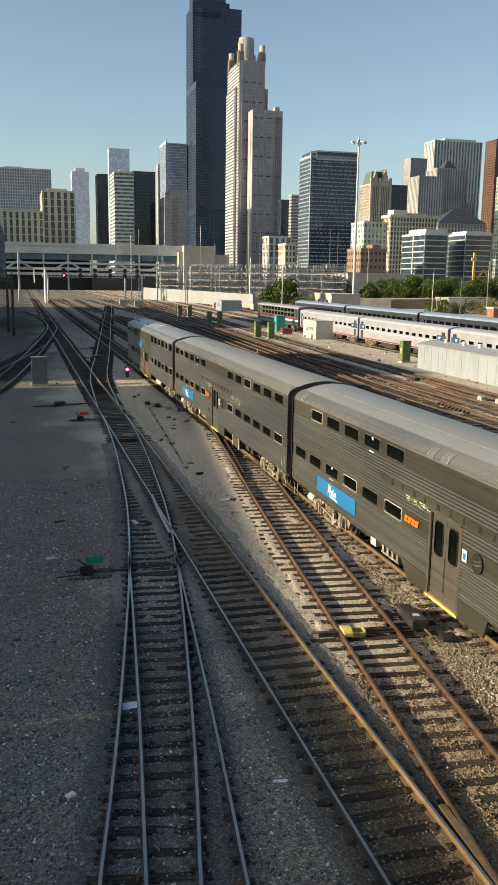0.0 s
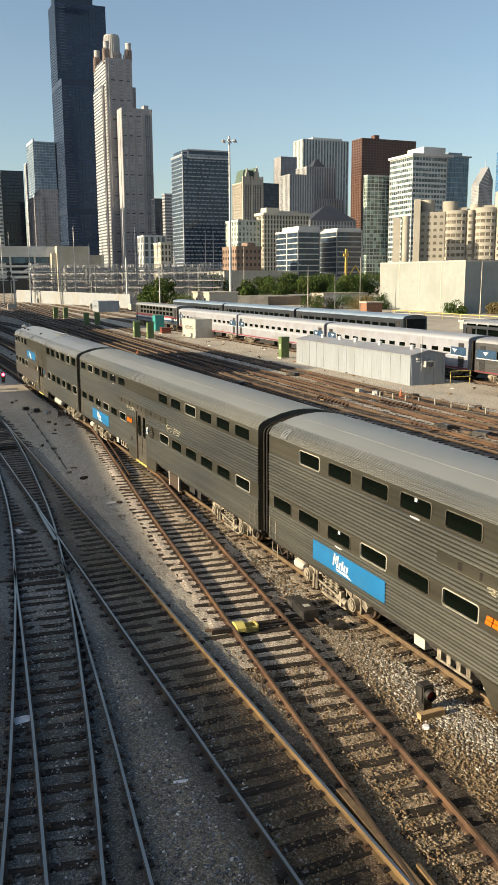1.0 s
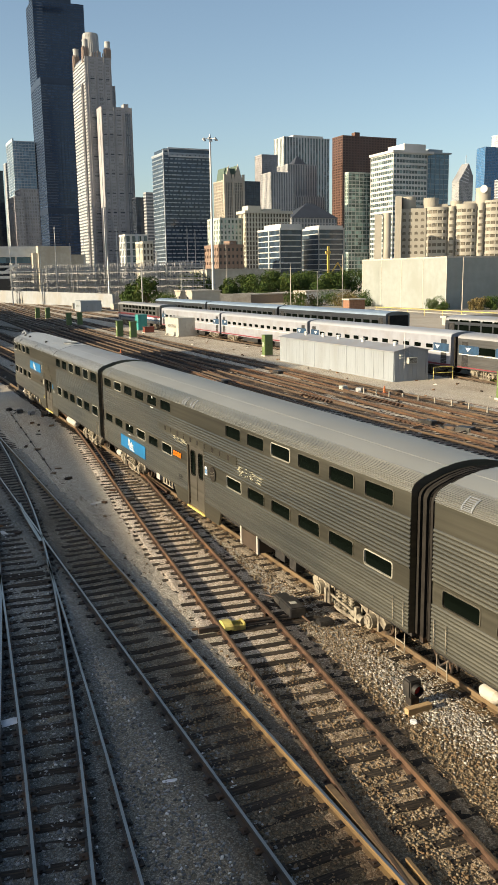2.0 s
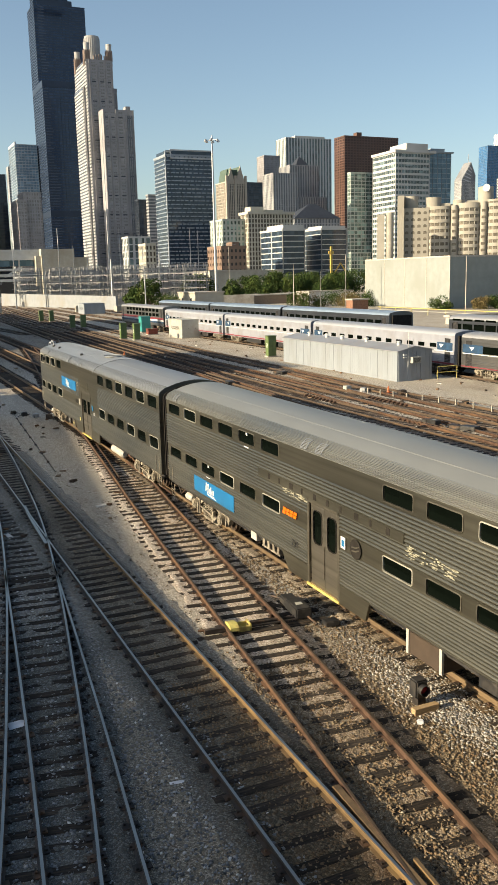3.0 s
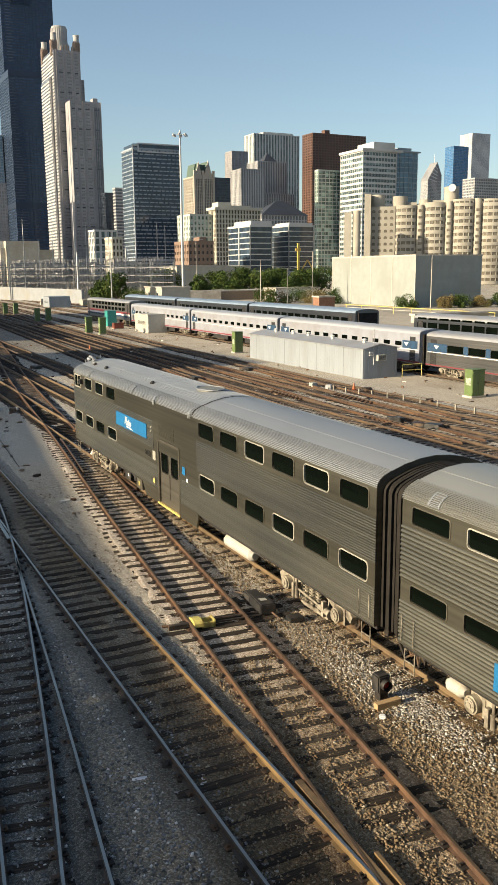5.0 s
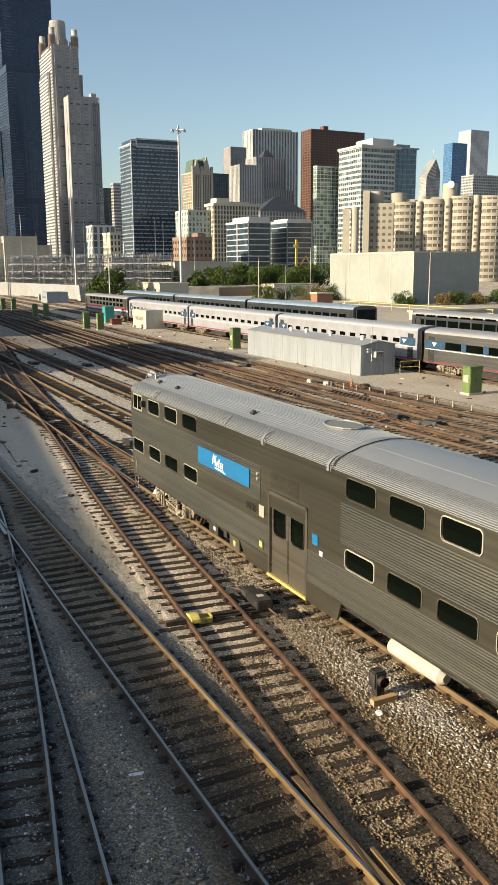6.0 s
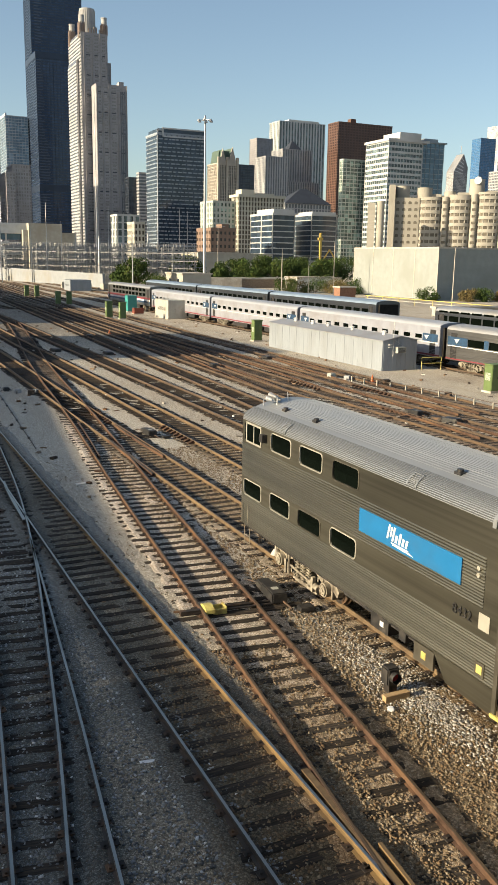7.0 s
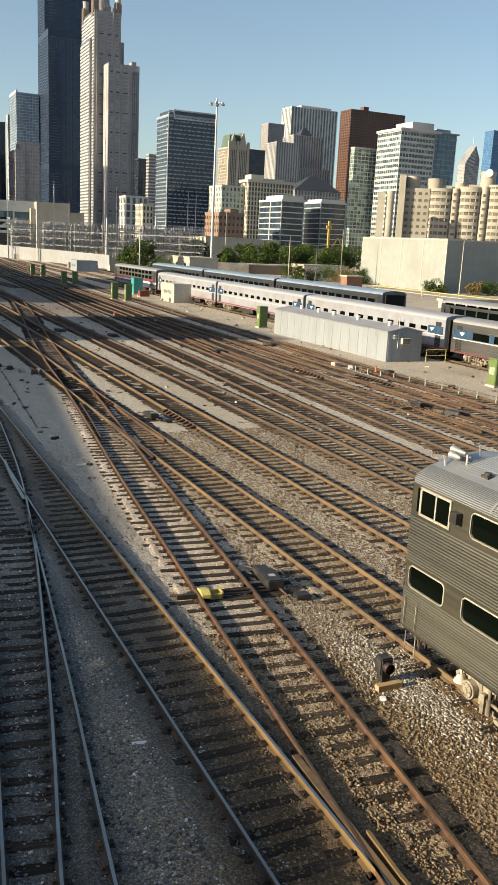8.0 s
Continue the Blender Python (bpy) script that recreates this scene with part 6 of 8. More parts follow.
# ---- parked coaches in the yard ----
def coach_yard(label, x, y, long, high, side, roof, stripe, rows):
    """A parked coach: its origin at its south end, on the rail."""
    ob = thing("parked_coach", x, y, 0.0, 0, label, "train car", "coaches parked in the yard")
    w = 1.52
    eave = high - 0.42
    body = Mesh()
    cells = sorted(rows)
    for sg in (-1, 1):
        bottom = 0.95
        z = bottom
        for z0, z1, first, pitch, wide, n in cells:
            body.sheet([(sg * w, z), (sg * w, z0)], 0.1, long - 0.1)
            holes = [(first + i * pitch, first + i * pitch + wide) for i in range(n)]
            for a, b in pieces(0.1, long - 0.1, holes):
                body.sheet([(sg * w, z0), (sg * w, z1)], a, b)
            z = z1
        body.sheet([(sg * w, z), (sg * w, eave)], 0.1, long - 0.1)
        for k in range(5):
            body.rod((sg * w, 0.1, 1.05 + k * 0.13), (sg * w, long - 0.1, 1.05 + k * 0.13), 0.018, 4)
    arc = [(-w, eave), (-w * 0.985, eave + 0.12), (-w * 0.90, eave + 0.25), (-w * 0.66, eave + 0.34), (-w * 0.33, eave + 0.40), (0, high)]
    line = arc + [(-a, b) for a, b in arc[-2::-1]]
    outline = [(-w, 0.95)] + line + [(w, 0.95)]
    body.prism(outline, 0.1, 0.14)
    body.prism(outline, long - 0.14, long - 0.1)
    part("body", body, [side], ob)
    part("roof", Mesh().sheet(line, 0.1, long - 0.1, 0, True), [roof], ob)
    inner = Mesh().box((-w + 0.06, 0.2, 0.95), (w - 0.06, long - 0.2, eave - 0.02))
    part("interior", inner, [PANE], ob, "dark windows")
    for z0, z1, mat, o in stripe:
        for x0, x1 in ((-w - o, -w), (w, w + o)):
            part("stripe", Mesh().box((x0, 0.1, z0), (x1, long - 0.1, z1)), [mat], ob)
    for yy in (0.7, long - 1.5):
        part("door", Mesh().box((-w - 0.012, yy, 1.0), (-w + 0.01, yy + 0.8, eave - 0.25)), [BLACK], ob, "dark vestibule door")
    belly = Mesh()
    for a, b, z in ((6.5, 9.0, 0.35), (9.6, 13.0, 0.45), (14.0, 18.5, 0.40)):
        belly.box((-1.3, a, z), (1.3, b, 0.95))
    part("equipment_box", belly, [BLACK], ob)
    for a in (-0.1, long - 0.1):
        part("bellows", Mesh().box((-1.2, a, 1.0), (1.2, a + 0.2, eave)), [RUBBER], ob)
    for c in (3.2, long - 3.2):
        tk = part("truck", TRUCK_FRAME, [], ob, at=Matrix.Translation((0, c, 0)))
        for data_ in SPRINGS:
            part("spring_set", data_, [], tk)
        for yy in (-1.25, 1.25):
            part("wheelset", WHEELS, [], tk, at=Matrix.Translation((0, yy, 0.62)))
    return ob


X1, X2 = 47.72, 52.55
one = [(2.40, 2.76, 2.7, 1.78, 0.98, 12)]
white_stripe = [(1.02, 1.16, STRIPE_RED, 0.02)]
for y in (59.4, 85.5, 111.6):
    coach_yard("white single-level coach with a blue window stripe, parked", X1, y, 25.7, 3.95, COACH_SIDE, COACH_ROOF_WHITE, white_stripe, one)
coach_yard("silver single-level coach with a blue window stripe, parked", X1, 33.0, 25.7, 3.90, COACH_SILVER, COACH_ROOF, [(1.02, 1.10, STRIPE_RED, 0.02)], [(2.25, 2.85, 2.6, 2.6, 2.0, 8)])
coach_yard("silver coach with red, white and blue stripes, parked", X1, 138.0, 25.7, 4.3, COACH_SILVER, COACH_ROOF, [(2.0, 2.3, STRIPE_RED, 0.012), (1.7, 2.0, SIGN_WHITE, 0.012), (1.4, 1.7, STRIPE_BLUE, 0.012)], [(2.5, 3.0, 2.6, 2.0, 1.5, 10), (3.3, 3.8, 2.6, 2.0, 1.5, 10)])
for y, n in ((76.8, 14), (103.0, 14), (129.2, 14)):
    coach_yard("silver double-deck coach with a blue-grey roof, parked", X2, y, 25.8, 4.95, COACH_DIM, COACH_ROOF_BLUE, [(2.3, 2.5, STRIPE_BLUE, 0.012)], [(1.4, 2.1, 2.6, 1.72, 1.25, 12), (3.35, 4.0, 1.6, 1.72, 1.3, n)])
coach_yard("silver double-deck lounge coach with tall windows, parked", X2, 41.0, 25.8, 4.95, COACH_DIM, COACH_ROOF, [(2.3, 2.5, STRIPE_RED, 0.012)], [(1.4, 2.1, 2.6, 1.72, 1.25, 12), (2.95, 4.15, 1.4, 1.60, 1.40, 15)])
lounge = [o for o in scene.objects if o.name.startswith("parked_coach")][-1]
for k in range(15):
    part("roof_window", Mesh().prism([(-1.535, 4.42), (-1.53, 4.56), (-1.46, 4.68), (-1.34, 4.77), (-1.30, 4.74), (-1.44, 4.62)], 1.4 + k * 1.6, 2.72 + k * 1.6), [PANE], lounge, "curved dark roof window")
# blue panels of the single-level coaches
for ob in [o for o in scene.objects if o.name.startswith("parked_coach") and "single-level" in o.get("label", "")]:
    silver = "silver" in ob["label"]
    if silver:
        for a, b in pieces(0.3, 25.4, [(2.57 + k * 2.6, 4.63 + k * 2.6) for k in range(8)]):
            part("window_stripe", Mesh().box((-1.535, a, 2.22), (-1.5, b, 2.92)), [STRIPE_BLUE], ob)
    part("blue_panel", Mesh().box((-1.541, 0.4, 2.23), (-1.53, 2.56, 2.91)), [STRIPE_BLUE], ob)
    part("blue_panel", Mesh().box((-1.541, 23.5, 2.23), (-1.53, 25.3, 2.91)), [STRIPE_BLUE], ob)
    part("line", Mesh().box((-1.538, 0.3, 2.12), (-1.5, 25.4, 2.19)), [SIGN_WHITE], ob)
    for yy in (2.0, 24.2):
        part("emblem", Mesh().prism([(yy, 2.40), (yy - 0.35, 2.74), (yy + 0.32, 2.74)], -1.549, -1.541, axis="x"), [SIGN_WHITE], ob, "small white emblem")


# ---- long white shed ----
def shed():
    ob = thing("equipment_shed", 40.4, 59.6, -0.05, 0, "long low white metal shed with ribbed siding beside the tracks", "shed")
    W, L, H = 3.5, 21.4, 2.55
    body = Mesh()
    body.prism([(0, 0), (0, H), (W / 2, H + 0.35), (W, H), (W, 0)], 0, L)
    part("wall", body, [SIDING], ob)
    rib = Mesh()
    for i in range(int(L / 1.53) + 1):
        y = i * 1.53
        rib.box((-0.022, y, 0.05), (0.0, y + 0.05, H))
        for k in range(1, 4):
            rib.box((-0.006, y + k * 0.38, 0.05), (0.0, y + k * 0.38 + 0.04, H))
    for i in range(8):
        x = 0.1 + i * 0.45
        rib.box((x, -0.03, 0.05), (x + 0.06, 0.0, H))
    part("siding_relief", rib, [SIDING], ob, "vertical siding ribs", "stuff")
    roof = Mesh()
    roof.add([(-0.12, -0.15, H - 0.02), (W / 2, -0.15, H + 0.36), (W / 2, L + 0.15, H + 0.36), (-0.12, L + 0.15, H - 0.02), (-0.12, -0.15, H + 0.05), (W / 2, -0.15, H + 0.43), (W / 2, L + 0.15, H + 0.43), (-0.12, L + 0.15, H + 0.05)],
             [(0, 3, 2, 1), (4, 5, 6, 7), (0, 1, 5, 4), (3, 7, 6, 2), (0, 4, 7, 3)])
    roof.add([(W + 0.12, -0.15, H - 0.02), (W / 2, -0.15, H + 0.36), (W / 2, L + 0.15, H + 0.36), (W + 0.12, L + 0.15, H - 0.02), (W + 0.12, -0.15, H + 0.05), (W / 2, -0.15, H + 0.43), (W / 2, L + 0.15, H + 0.43), (W + 0.12, L + 0.15, H + 0.05)],
             [(0, 1, 2, 3), (4, 7, 6, 5), (0, 4, 5, 1), (3, 2, 6, 7), (0, 3, 7, 4)])
    part("roof", roof, [COACH_ROOF], ob, "shallow metal roof")
    for y in (2.0, 7.2, 11.6, 14.6, 18.2):
        part("roof_vent", Mesh().rod((W / 2 - 0.3, y, H + 0.3), (W / 2 - 0.3, y, H + 0.62), 0.16, 10).rod((W / 2 - 0.3, y, H + 0.62), (W / 2 - 0.3, y, H + 0.72), 0.27, 10, r2=0.12), [WHITE], ob, "round roof vent")
    ac = part("air_conditioner", Mesh().box((1.25, -0.42, 1.55), (2.1, 0.0, 2.05)), [CREAM], ob, "boxy wall air conditioner")
    gr = Mesh()
    for k in range(6):
        gr.box((1.32, -0.44, 1.60 + k * 0.07), (2.03, -0.42, 1.635 + k * 0.07))
    part("grille", gr, [BLACK], ac)
    part("mast", Mesh().rod((1.0, -0.1, 1.2), (1.0, -0.1, 4.2), 0.035, 6).rod((1.5, -0.06, 2.1), (1.5, -0.06, 3.6), 0.025, 6).rod((1.0, -0.1, 2.7), (2.0, -0.1, 2.1), 0.02, 6), [GALV], ob, "thin pipe mast")
    part("lamp", Mesh().box((0.55, -0.16, 2.2), (0.85, 0, 2.32)).box((0.55, -0.16, 2.0), (0.85, 0, 2.08)), [WHITE], ob)
    part("door", Mesh().box((2.35, -0.025, 0.1), (3.2, 0.0, 2.05)), [SIDING], ob, "plain door in the end wall")


shed()
rl = thing("handrail", 44.2, 59.2, 0, 0, "yellow pipe handrail by the shed", "railing")
part("rail", Mesh().rod((0, 0, 1.05), (1.9, -0.2, 1.05), 0.035, 6).rod((0, 0, 0.55), (1.9, -0.2, 0.55), 0.03, 6), [YELLOW], rl)
for x, y in ((0, 0), (1.9, -0.2)):
    part("post", Mesh().rod((x, y, -0.05), (x, y, 1.05), 0.035, 6), [YELLOW], rl)


# ---- cabinets, poles and boxes ----
def cabinet(label, x, y, w, d, h, mat, turn=0.0, legs=True, panels=2):
    ob = thing("equipment_cabinet", x, y, 0, turn, label, "cabinet", "trackside cabinets")
    part("body", bevelled((-w / 2, -d / 2, 0.12), (w / 2, d / 2, h), 0.025, mat), [], ob)
    part("lid", bevelled((-w / 2 - 0.05, -d / 2 - 0.05, h), (w / 2 + 0.05, d / 2 + 0.05, h + 0.08), 0.02, mat), [], ob)
    for k in range(panels):
        a = -w / 2 + 0.04 + k * (w - 0.04) / panels
        b = a + (w - 0.12) / panels
        dr = part("door", Mesh().box((a, -d / 2 - 0.02, 0.2), (b, -d / 2, h - 0.08)), [mat], ob)
        part("handle", Mesh().box((b - 0.07, -d / 2 - 0.05, h * 0.5), (b - 0.04, -d / 2 - 0.02, h * 0.5 + 0.14)), [BLACK], dr)
    lou = Mesh()
    for k in range(9):
        lou.box((-w / 2 - 0.015, -d * 0.3, h * 0.45 + k * 0.06), (-w / 2, d * 0.3, h * 0.45 + k * 0.06 + 0.025))
    part("vent", lou, [WHITE if mat is GREEN_BOX else BLACK], ob, "small vent slots")
    part("base", Mesh().box((-w / 2 - 0.08, -d / 2 - 0.08, -0.06), (w / 2 + 0.08, d / 2 + 0.08, 0.12)), [CONCRETE], ob)
    return ob


cabinet("tall green signal cabinet with pale labels", 41.6, 47.1, 1.15, 0.85, 1.95, GREEN_BOX)
cabinet("tall green signal cabinet near the shed", 41.6, 86.6, 1.0, 0.8, 2.3, GREEN_BOX)
for x, y in ((35.8, 126.6), (36.9, 123.2), (36.2, 163.0), (38.2, 162.6), (36.5, 196), (38.4, 194)):
    cabinet("tall green signal cabinet standing by the tracks", x, y, 0.95, 0.8, 2.4, GREEN_BOX)
cabinet("cream double-door control house", 45.2, 124.5, 3.4, 6.0, 2.7, CREAM, panels=3)
cabinet("tall teal portable toilet cabin", 43.6, 140.5, 1.6, 1.6, 2.6, TEAL, panels=1)
cabinet("teal waste bin cabinet", 47.0, 146, 1.0, 1.0, 2.0, TEAL, panels=1)
cabinet("small red-brown crate on dirt", 42.6, 133.5, 1.6, 1.2, 0.9, surface("red_brown_crate", (0.20, 0.05, 0.03), 0.6), panels=1)
cabinet("white control house in the yard", 56.0, 228.0, 5.6, 7.0, 2.8, SIDING, panels=3)
cabinet("grey relay cabinet in the shade", 1.6, 72.2, 1.25, 0.9, 2.3, surface("grey_cabinet_paint", (0.13, 0.135, 0.13), 0.5, grain=2, vary=0.1), panels=1)
for x, y in ((33, 275), (36, 262), (58, 250), (62, 244)):
    cabinet("small yellow-brown trackside box", x, y, 2.6, 1.2, 1.5, TAN_WALL, panels=1)

LAMP_LABEL = "tall grey high-mast light pole with a ring of floodlights"
def high_mast(x, y, h):
    ob = thing("light_mast", x, y, -0.05, 0, LAMP_LABEL, "light pole")
    part("pole", Mesh().rod((0, 0, 0), (0, 0, h), 0.46, 10, r2=0.24), [GALV], ob)
    ring = Mesh()
    for k in range(6):
        a = k * 1.047
        ring.rod((0, 0, h - 0.4), (1.7 * math.cos(a), 1.7 * math.sin(a), h - 0.5), 0.06, 5)
        ring.rod((1.9 * math.cos(a), 1.9 * math.sin(a), h - 0.9), (1.9 * math.cos(a), 1.9 * math.sin(a), h - 0.3), 0.5, 8, r2=0.25)
    ring.rod((0, 0, h - 0.2), (0, 0, h + 0.8), 0.35, 8, r2=0.15)
    part("floodlight_ring", ring, [GALV], ob, "ring of floodlights")


high_mast(93.4, 230, 47)

# ---- trackside gear ----
def switch_machine(x, y, turn=0.0, label="black electric switch machine bolted beside the track"):
    ob = thing("switch_machine", x, y, 0, turn, label, "switch machine")
    part("housing", bevelled((-0.22, -0.55, 0.04), (0.22, 0.35, 0.34), 0.03, BLACK), [], ob)
    part("motor_cover", bevelled((-0.20, 0.37, 0.04), (0.20, 0.85, 0.26), 0.03, BLACK), [], ob)
    part("label_plate", Mesh().box((-0.10, -0.25, 0.342), (0.08, -0.08, 0.348)), [CREAM], ob)
    for a, b in (((-0.2, -0.35, 0.08), (-2.4, -0.30, 0.06)), ((-0.2, -0.55, 0.08), (-2.4, -0.52, 0.06)), ((0.1, -0.5, 0.1), (0.18, -1.0, 0.05)), ((-0.05, 0.8, 0.12), (-0.35, 1.35, 0.08))):
        part("throw_rod", Mesh().rod(a, b, 0.03, 6), [IRON], ob)
    for yy in (-0.62, 0.0, 0.66):
        part("mounting_tie", Mesh().box((-0.75, yy - 0.1, -0.12), (0.6, yy + 0.1, 0.03)), [TIE], ob)
    part("junction_box", bevelled((0.32, -1.25, 0.03), (0.72, -0.95, 0.16), 0.02, BLACK), [], ob)
    return ob


switch_machine(9.93, 19.35, -6)
switch_machine(30.5, 41.2, label="black switch machine among the far tracks")
switch_machine(13.7, 41.2, label="low black switch machine between two rusty tracks")

ob = thing("derail_block", 7.90, 19.08, 0, -6, "yellow painted derail block clamped on a rusty rail", "derail")
part("wedge", Mesh().prism([(-0.30, 0.10), (-0.30, 0.20), (-0.05, 0.26), (0.22, 0.20), (0.30, 0.10)], -0.13, 0.10, axis="x"), [YELLOW], ob)
part("bracket", Mesh().box((0.10, -0.20, 0.02), (0.46, -0.16, 0.16)).box((0.10, 0.12, 0.02), (0.46, 0.16, 0.16)).box((0.42, -0.20, 0.02), (0.46, 0.16, 0.20)), [YELLOW], ob)
part("crank", Mesh().box((-0.75, -0.06, 0.02), (-0.15, 0.06, 0.14)).rod((-0.9, 0.1, 0.1), (-0.2, 0.0, 0.1), 0.035, 6), [IRON], ob)
part("pipe_tie", Mesh().box((-1.0, -0.34, -0.12), (2.0, -0.12, 0.02)).box((-1.0, 0.12, -0.12), (2.0, 0.34, 0.02)), [TIE], ob)

ob = thing("dwarf_signal", 9.95, 13.75, 0, 0, "black dwarf signal with a dark red lens, on a wooden block", "signal")
part("head", bevelled((-0.17, -0.14, 0.20), (0.13, 0.14, 0.60), 0.03, BLACK), [], ob)
part("hood", Mesh().rod((-0.02, -0.14, 0.41), (-0.02, -0.26, 0.41), 0.12, 12, caps=False), [BLACK], ob)
part("lens", Mesh().rod((-0.02, -0.145, 0.41), (-0.02, -0.155, 0.41), 0.10, 12), [surface("dark_red_lens", (0.25, 0.02, 0.02), 0.2)], ob)
part("pedestal", Mesh().box((-0.1, -0.1, 0.0), (0.1, 0.1, 0.24)), [IRON], ob)
part("block", Mesh().box((-0.36, -0.38, -0.05), (0.24, -0.24, 0.13)), [surface("raw_timber", (0.36, 0.25, 0.14), 0.8, grain=5, stretch=(1, 8, 8), vary=0.2)], ob, "raw timber block")

ob = thing("dwarf_signal", 9.25, 75.3, 0, 0, "small dwarf signal showing a glowing red light", "signal")
part("head", bevelled((-0.15, -0.15, 0.2), (0.15, 0.15, 1.15), 0.03, BLACK), [], ob)
part("lens", Mesh().rod((0, -0.16, 0.9), (0, -0.2, 0.9), 0.13, 12), [RED_LAMP], ob)


def switch_stand(x, y, flag, label, reach):
    ob = thing("switch_stand", x, y, 0, 0, label, "switch stand")
    part("stand", bevelled((-0.2, -0.22, 0.02), (0.2, 0.22, 0.32), 0.04, BLACK), [], ob)
    part("lever", Mesh().rod((0, 0, 0.3), (-0.25, -0.1, 0.55), 0.025, 6).rod((0.18, 0, 0.1), (reach, 0.02, 0.05), 0.035, 6).rod((-0.2, -0.1, 0.05), (-0.9, -0.12, 0.03), 0.02, 5), [IRON], ob)
    part("target", Mesh().box((-0.02, -0.02, 0.34), (0.52, 0.02, 0.56)), [flag], ob, "painted metal target")
    for yy in (-0.35, 0.32):
        part("head_tie", Mesh().box((-0.6, yy - 0.11, -0.1), (reach + 1.9, yy + 0.11, 0.02)), [TIE], ob)


switch_stand(1.75, 25.2, surface("green_target_paint", (0.02, 0.25, 0.14), 0.5), "black switch stand with a green target beside the track", 1.6)
switch_stand(3.6, 53.8, PLASTIC_RED, "black switch stand with a red target beside the track", 1.6)
ob = thing("switch_stand", 2.6, 60.2, 0, 8, "low black switch mechanism lying in the ballast", "switch stand")
part("crank", Mesh().rod((-1.8, 0, 0.06), (2.2, 0.2, 0.08), 0.05, 6).rod((-0.6, -0.3, 0.1), (0.2, 0.5, 0.14), 0.07, 6), [IRON], ob)
part("housing", bevelled((-0.3, 0.1, 0.02), (0.5, 0.5, 0.3), 0.05, BLACK), [], ob)
whole("junction_box", bevelled((-0.16, -0.14, -0.02), (0.16, 0.14, 0.22), 0.02, GALV), [], 0.75, 26.4, 0, 20, "small grey junction box standing on the ballast", "box")
for i, (x, y, s, m) in enumerate(((9.3, 58.6, 0.38, BLACK), (9.9, 57.6, 0.34, GALV), (10.6, 56.6, 0.42, IRON), (8.8, 60.0, 0.30, IRON), (11.0, 57.4, 0.3, GALV), (34.2, 57.4, 0.5, CREAM), (34.8, 56.0, 0.45, GALV), (36.4, 53.0, 0.5, IRON), (37.2, 46.6, 0.4, IRON))):
    ob = thing("track_device", x, y, 0, 37 * i, "small box-shaped track device with cables on ballast", "track device")
    part("box", bevelled((-s / 2, -s / 2, -0.03), (s / 2, s / 2, s * 0.7), 0.03, m), [], ob)
    part("conduit", Mesh().rod((0, 0, s * 0.4), (s, 0.1, 0.02), 0.03, 6).rod((-s * 0.3, 0, s * 0.4), (-s * 1.3, -0.3, 0.02), 0.025, 6), [IRON], ob)
ob = thing("signal_pipeline", 0, 0, 0, 0, "thin rusty pipe on short stands beside the track", "pipe")
part("pipe", Mesh().rod((8.75, 60, 0.06), (7.6, 40, 0.04), 0.022, 6), [IRON], ob)
for k in range(8):
    part("stand", Mesh().box((8.75 - k * 0.143 - 0.06, 60 - k * 2.5 - 0.03, -0.05), (8.75 - k * 0.143 + 0.06, 60 - k * 2.5 + 0.03, 0.075)), [IRON], ob)
whole("litter", Mesh().add([(-0.2, -0.12, 0.015), (0.18, -0.16, 0.03), (0.24, 0.02, 0.05), (0.12, 0.15, 0.02), (-0.16, 0.10, 0.06), (0, 0, 0.085)], [(0, 1, 5), (1, 2, 5), (2, 3, 5), (3, 4, 5), (4, 0, 5)]), [PAPER], 2.02, 16.75, 0.0, 10, "crumpled pale blue-white paper between the rails", "litter")
whole("litter", Mesh().add([(-0.2, -0.06, -0.02), (0.2, -0.08, -0.01), (0.22, 0.05, 0.0), (-0.18, 0.07, -0.01), (0, 0, 0.045)], [(0, 1, 4), (1, 2, 4), (2, 3, 4), (3, 0, 4)]), [PAPER], 4.32, 13.35, 0.0, -8, "flat white scrap lying on grey ballast", "litter")
whole("litter", bevelled((-0.09, -0.07, -0.03), (0.09, 0.07, 0.06), 0.02, PAPER), [], 0.6, 13.8, 0.0, 30, "white stone-like scrap lying on grey ballast", "litter")
whole("litter", bevelled((-0.07, -0.05, -0.03), (0.07, 0.09, 0.05), 0.02, PAPER), [], 9.55, 13.1, 0.0, 60, "white scrap beside the wooden signal block", "litter")

cone = thing("traffic_cone", 36.0, 54.3, 0, 0, "small orange traffic cone by the far tracks", "cone")
part("cone", Mesh().rod((0, 0, 0.03), (0, 0, 0.55), 0.15, 14, r2=0.03), [ORANGE], cone)
part("base", Mesh().box((-0.24, -0.24, -0.03), (0.24, 0.24, 0.03)), [ORANGE], cone)
copy_thing(cone, YARD @ pose(28.0, 99, 0))

fence = thing("pipe_fence", 0, 0, 0, 0, "low rust-stained pipe fence between the tracks", "fence")
FENCE = [(34.6, 55.0), (35.4, 51.0), (36.4, 46.6), (36.6, 41.3), (37.2, 34.0)]
for (x0, y0), (x1, y1) in zip(FENCE, FENCE[1:]):
    part("rail", Mesh().rod((x0, y0, 0.40), (x1, y1, 0.40), 0.022, 6), [RUST_TAN], fence)
    for k in range(3):
        t = k / 3
        x, y = x0 + (x1 - x0) * t, y0 + (y1 - y0) * t
        part("post", Mesh().box((x - 0.04, y - 0.04, -0.05), (x + 0.04, y + 0.04, 0.42)), [TAN_WALL], fence)

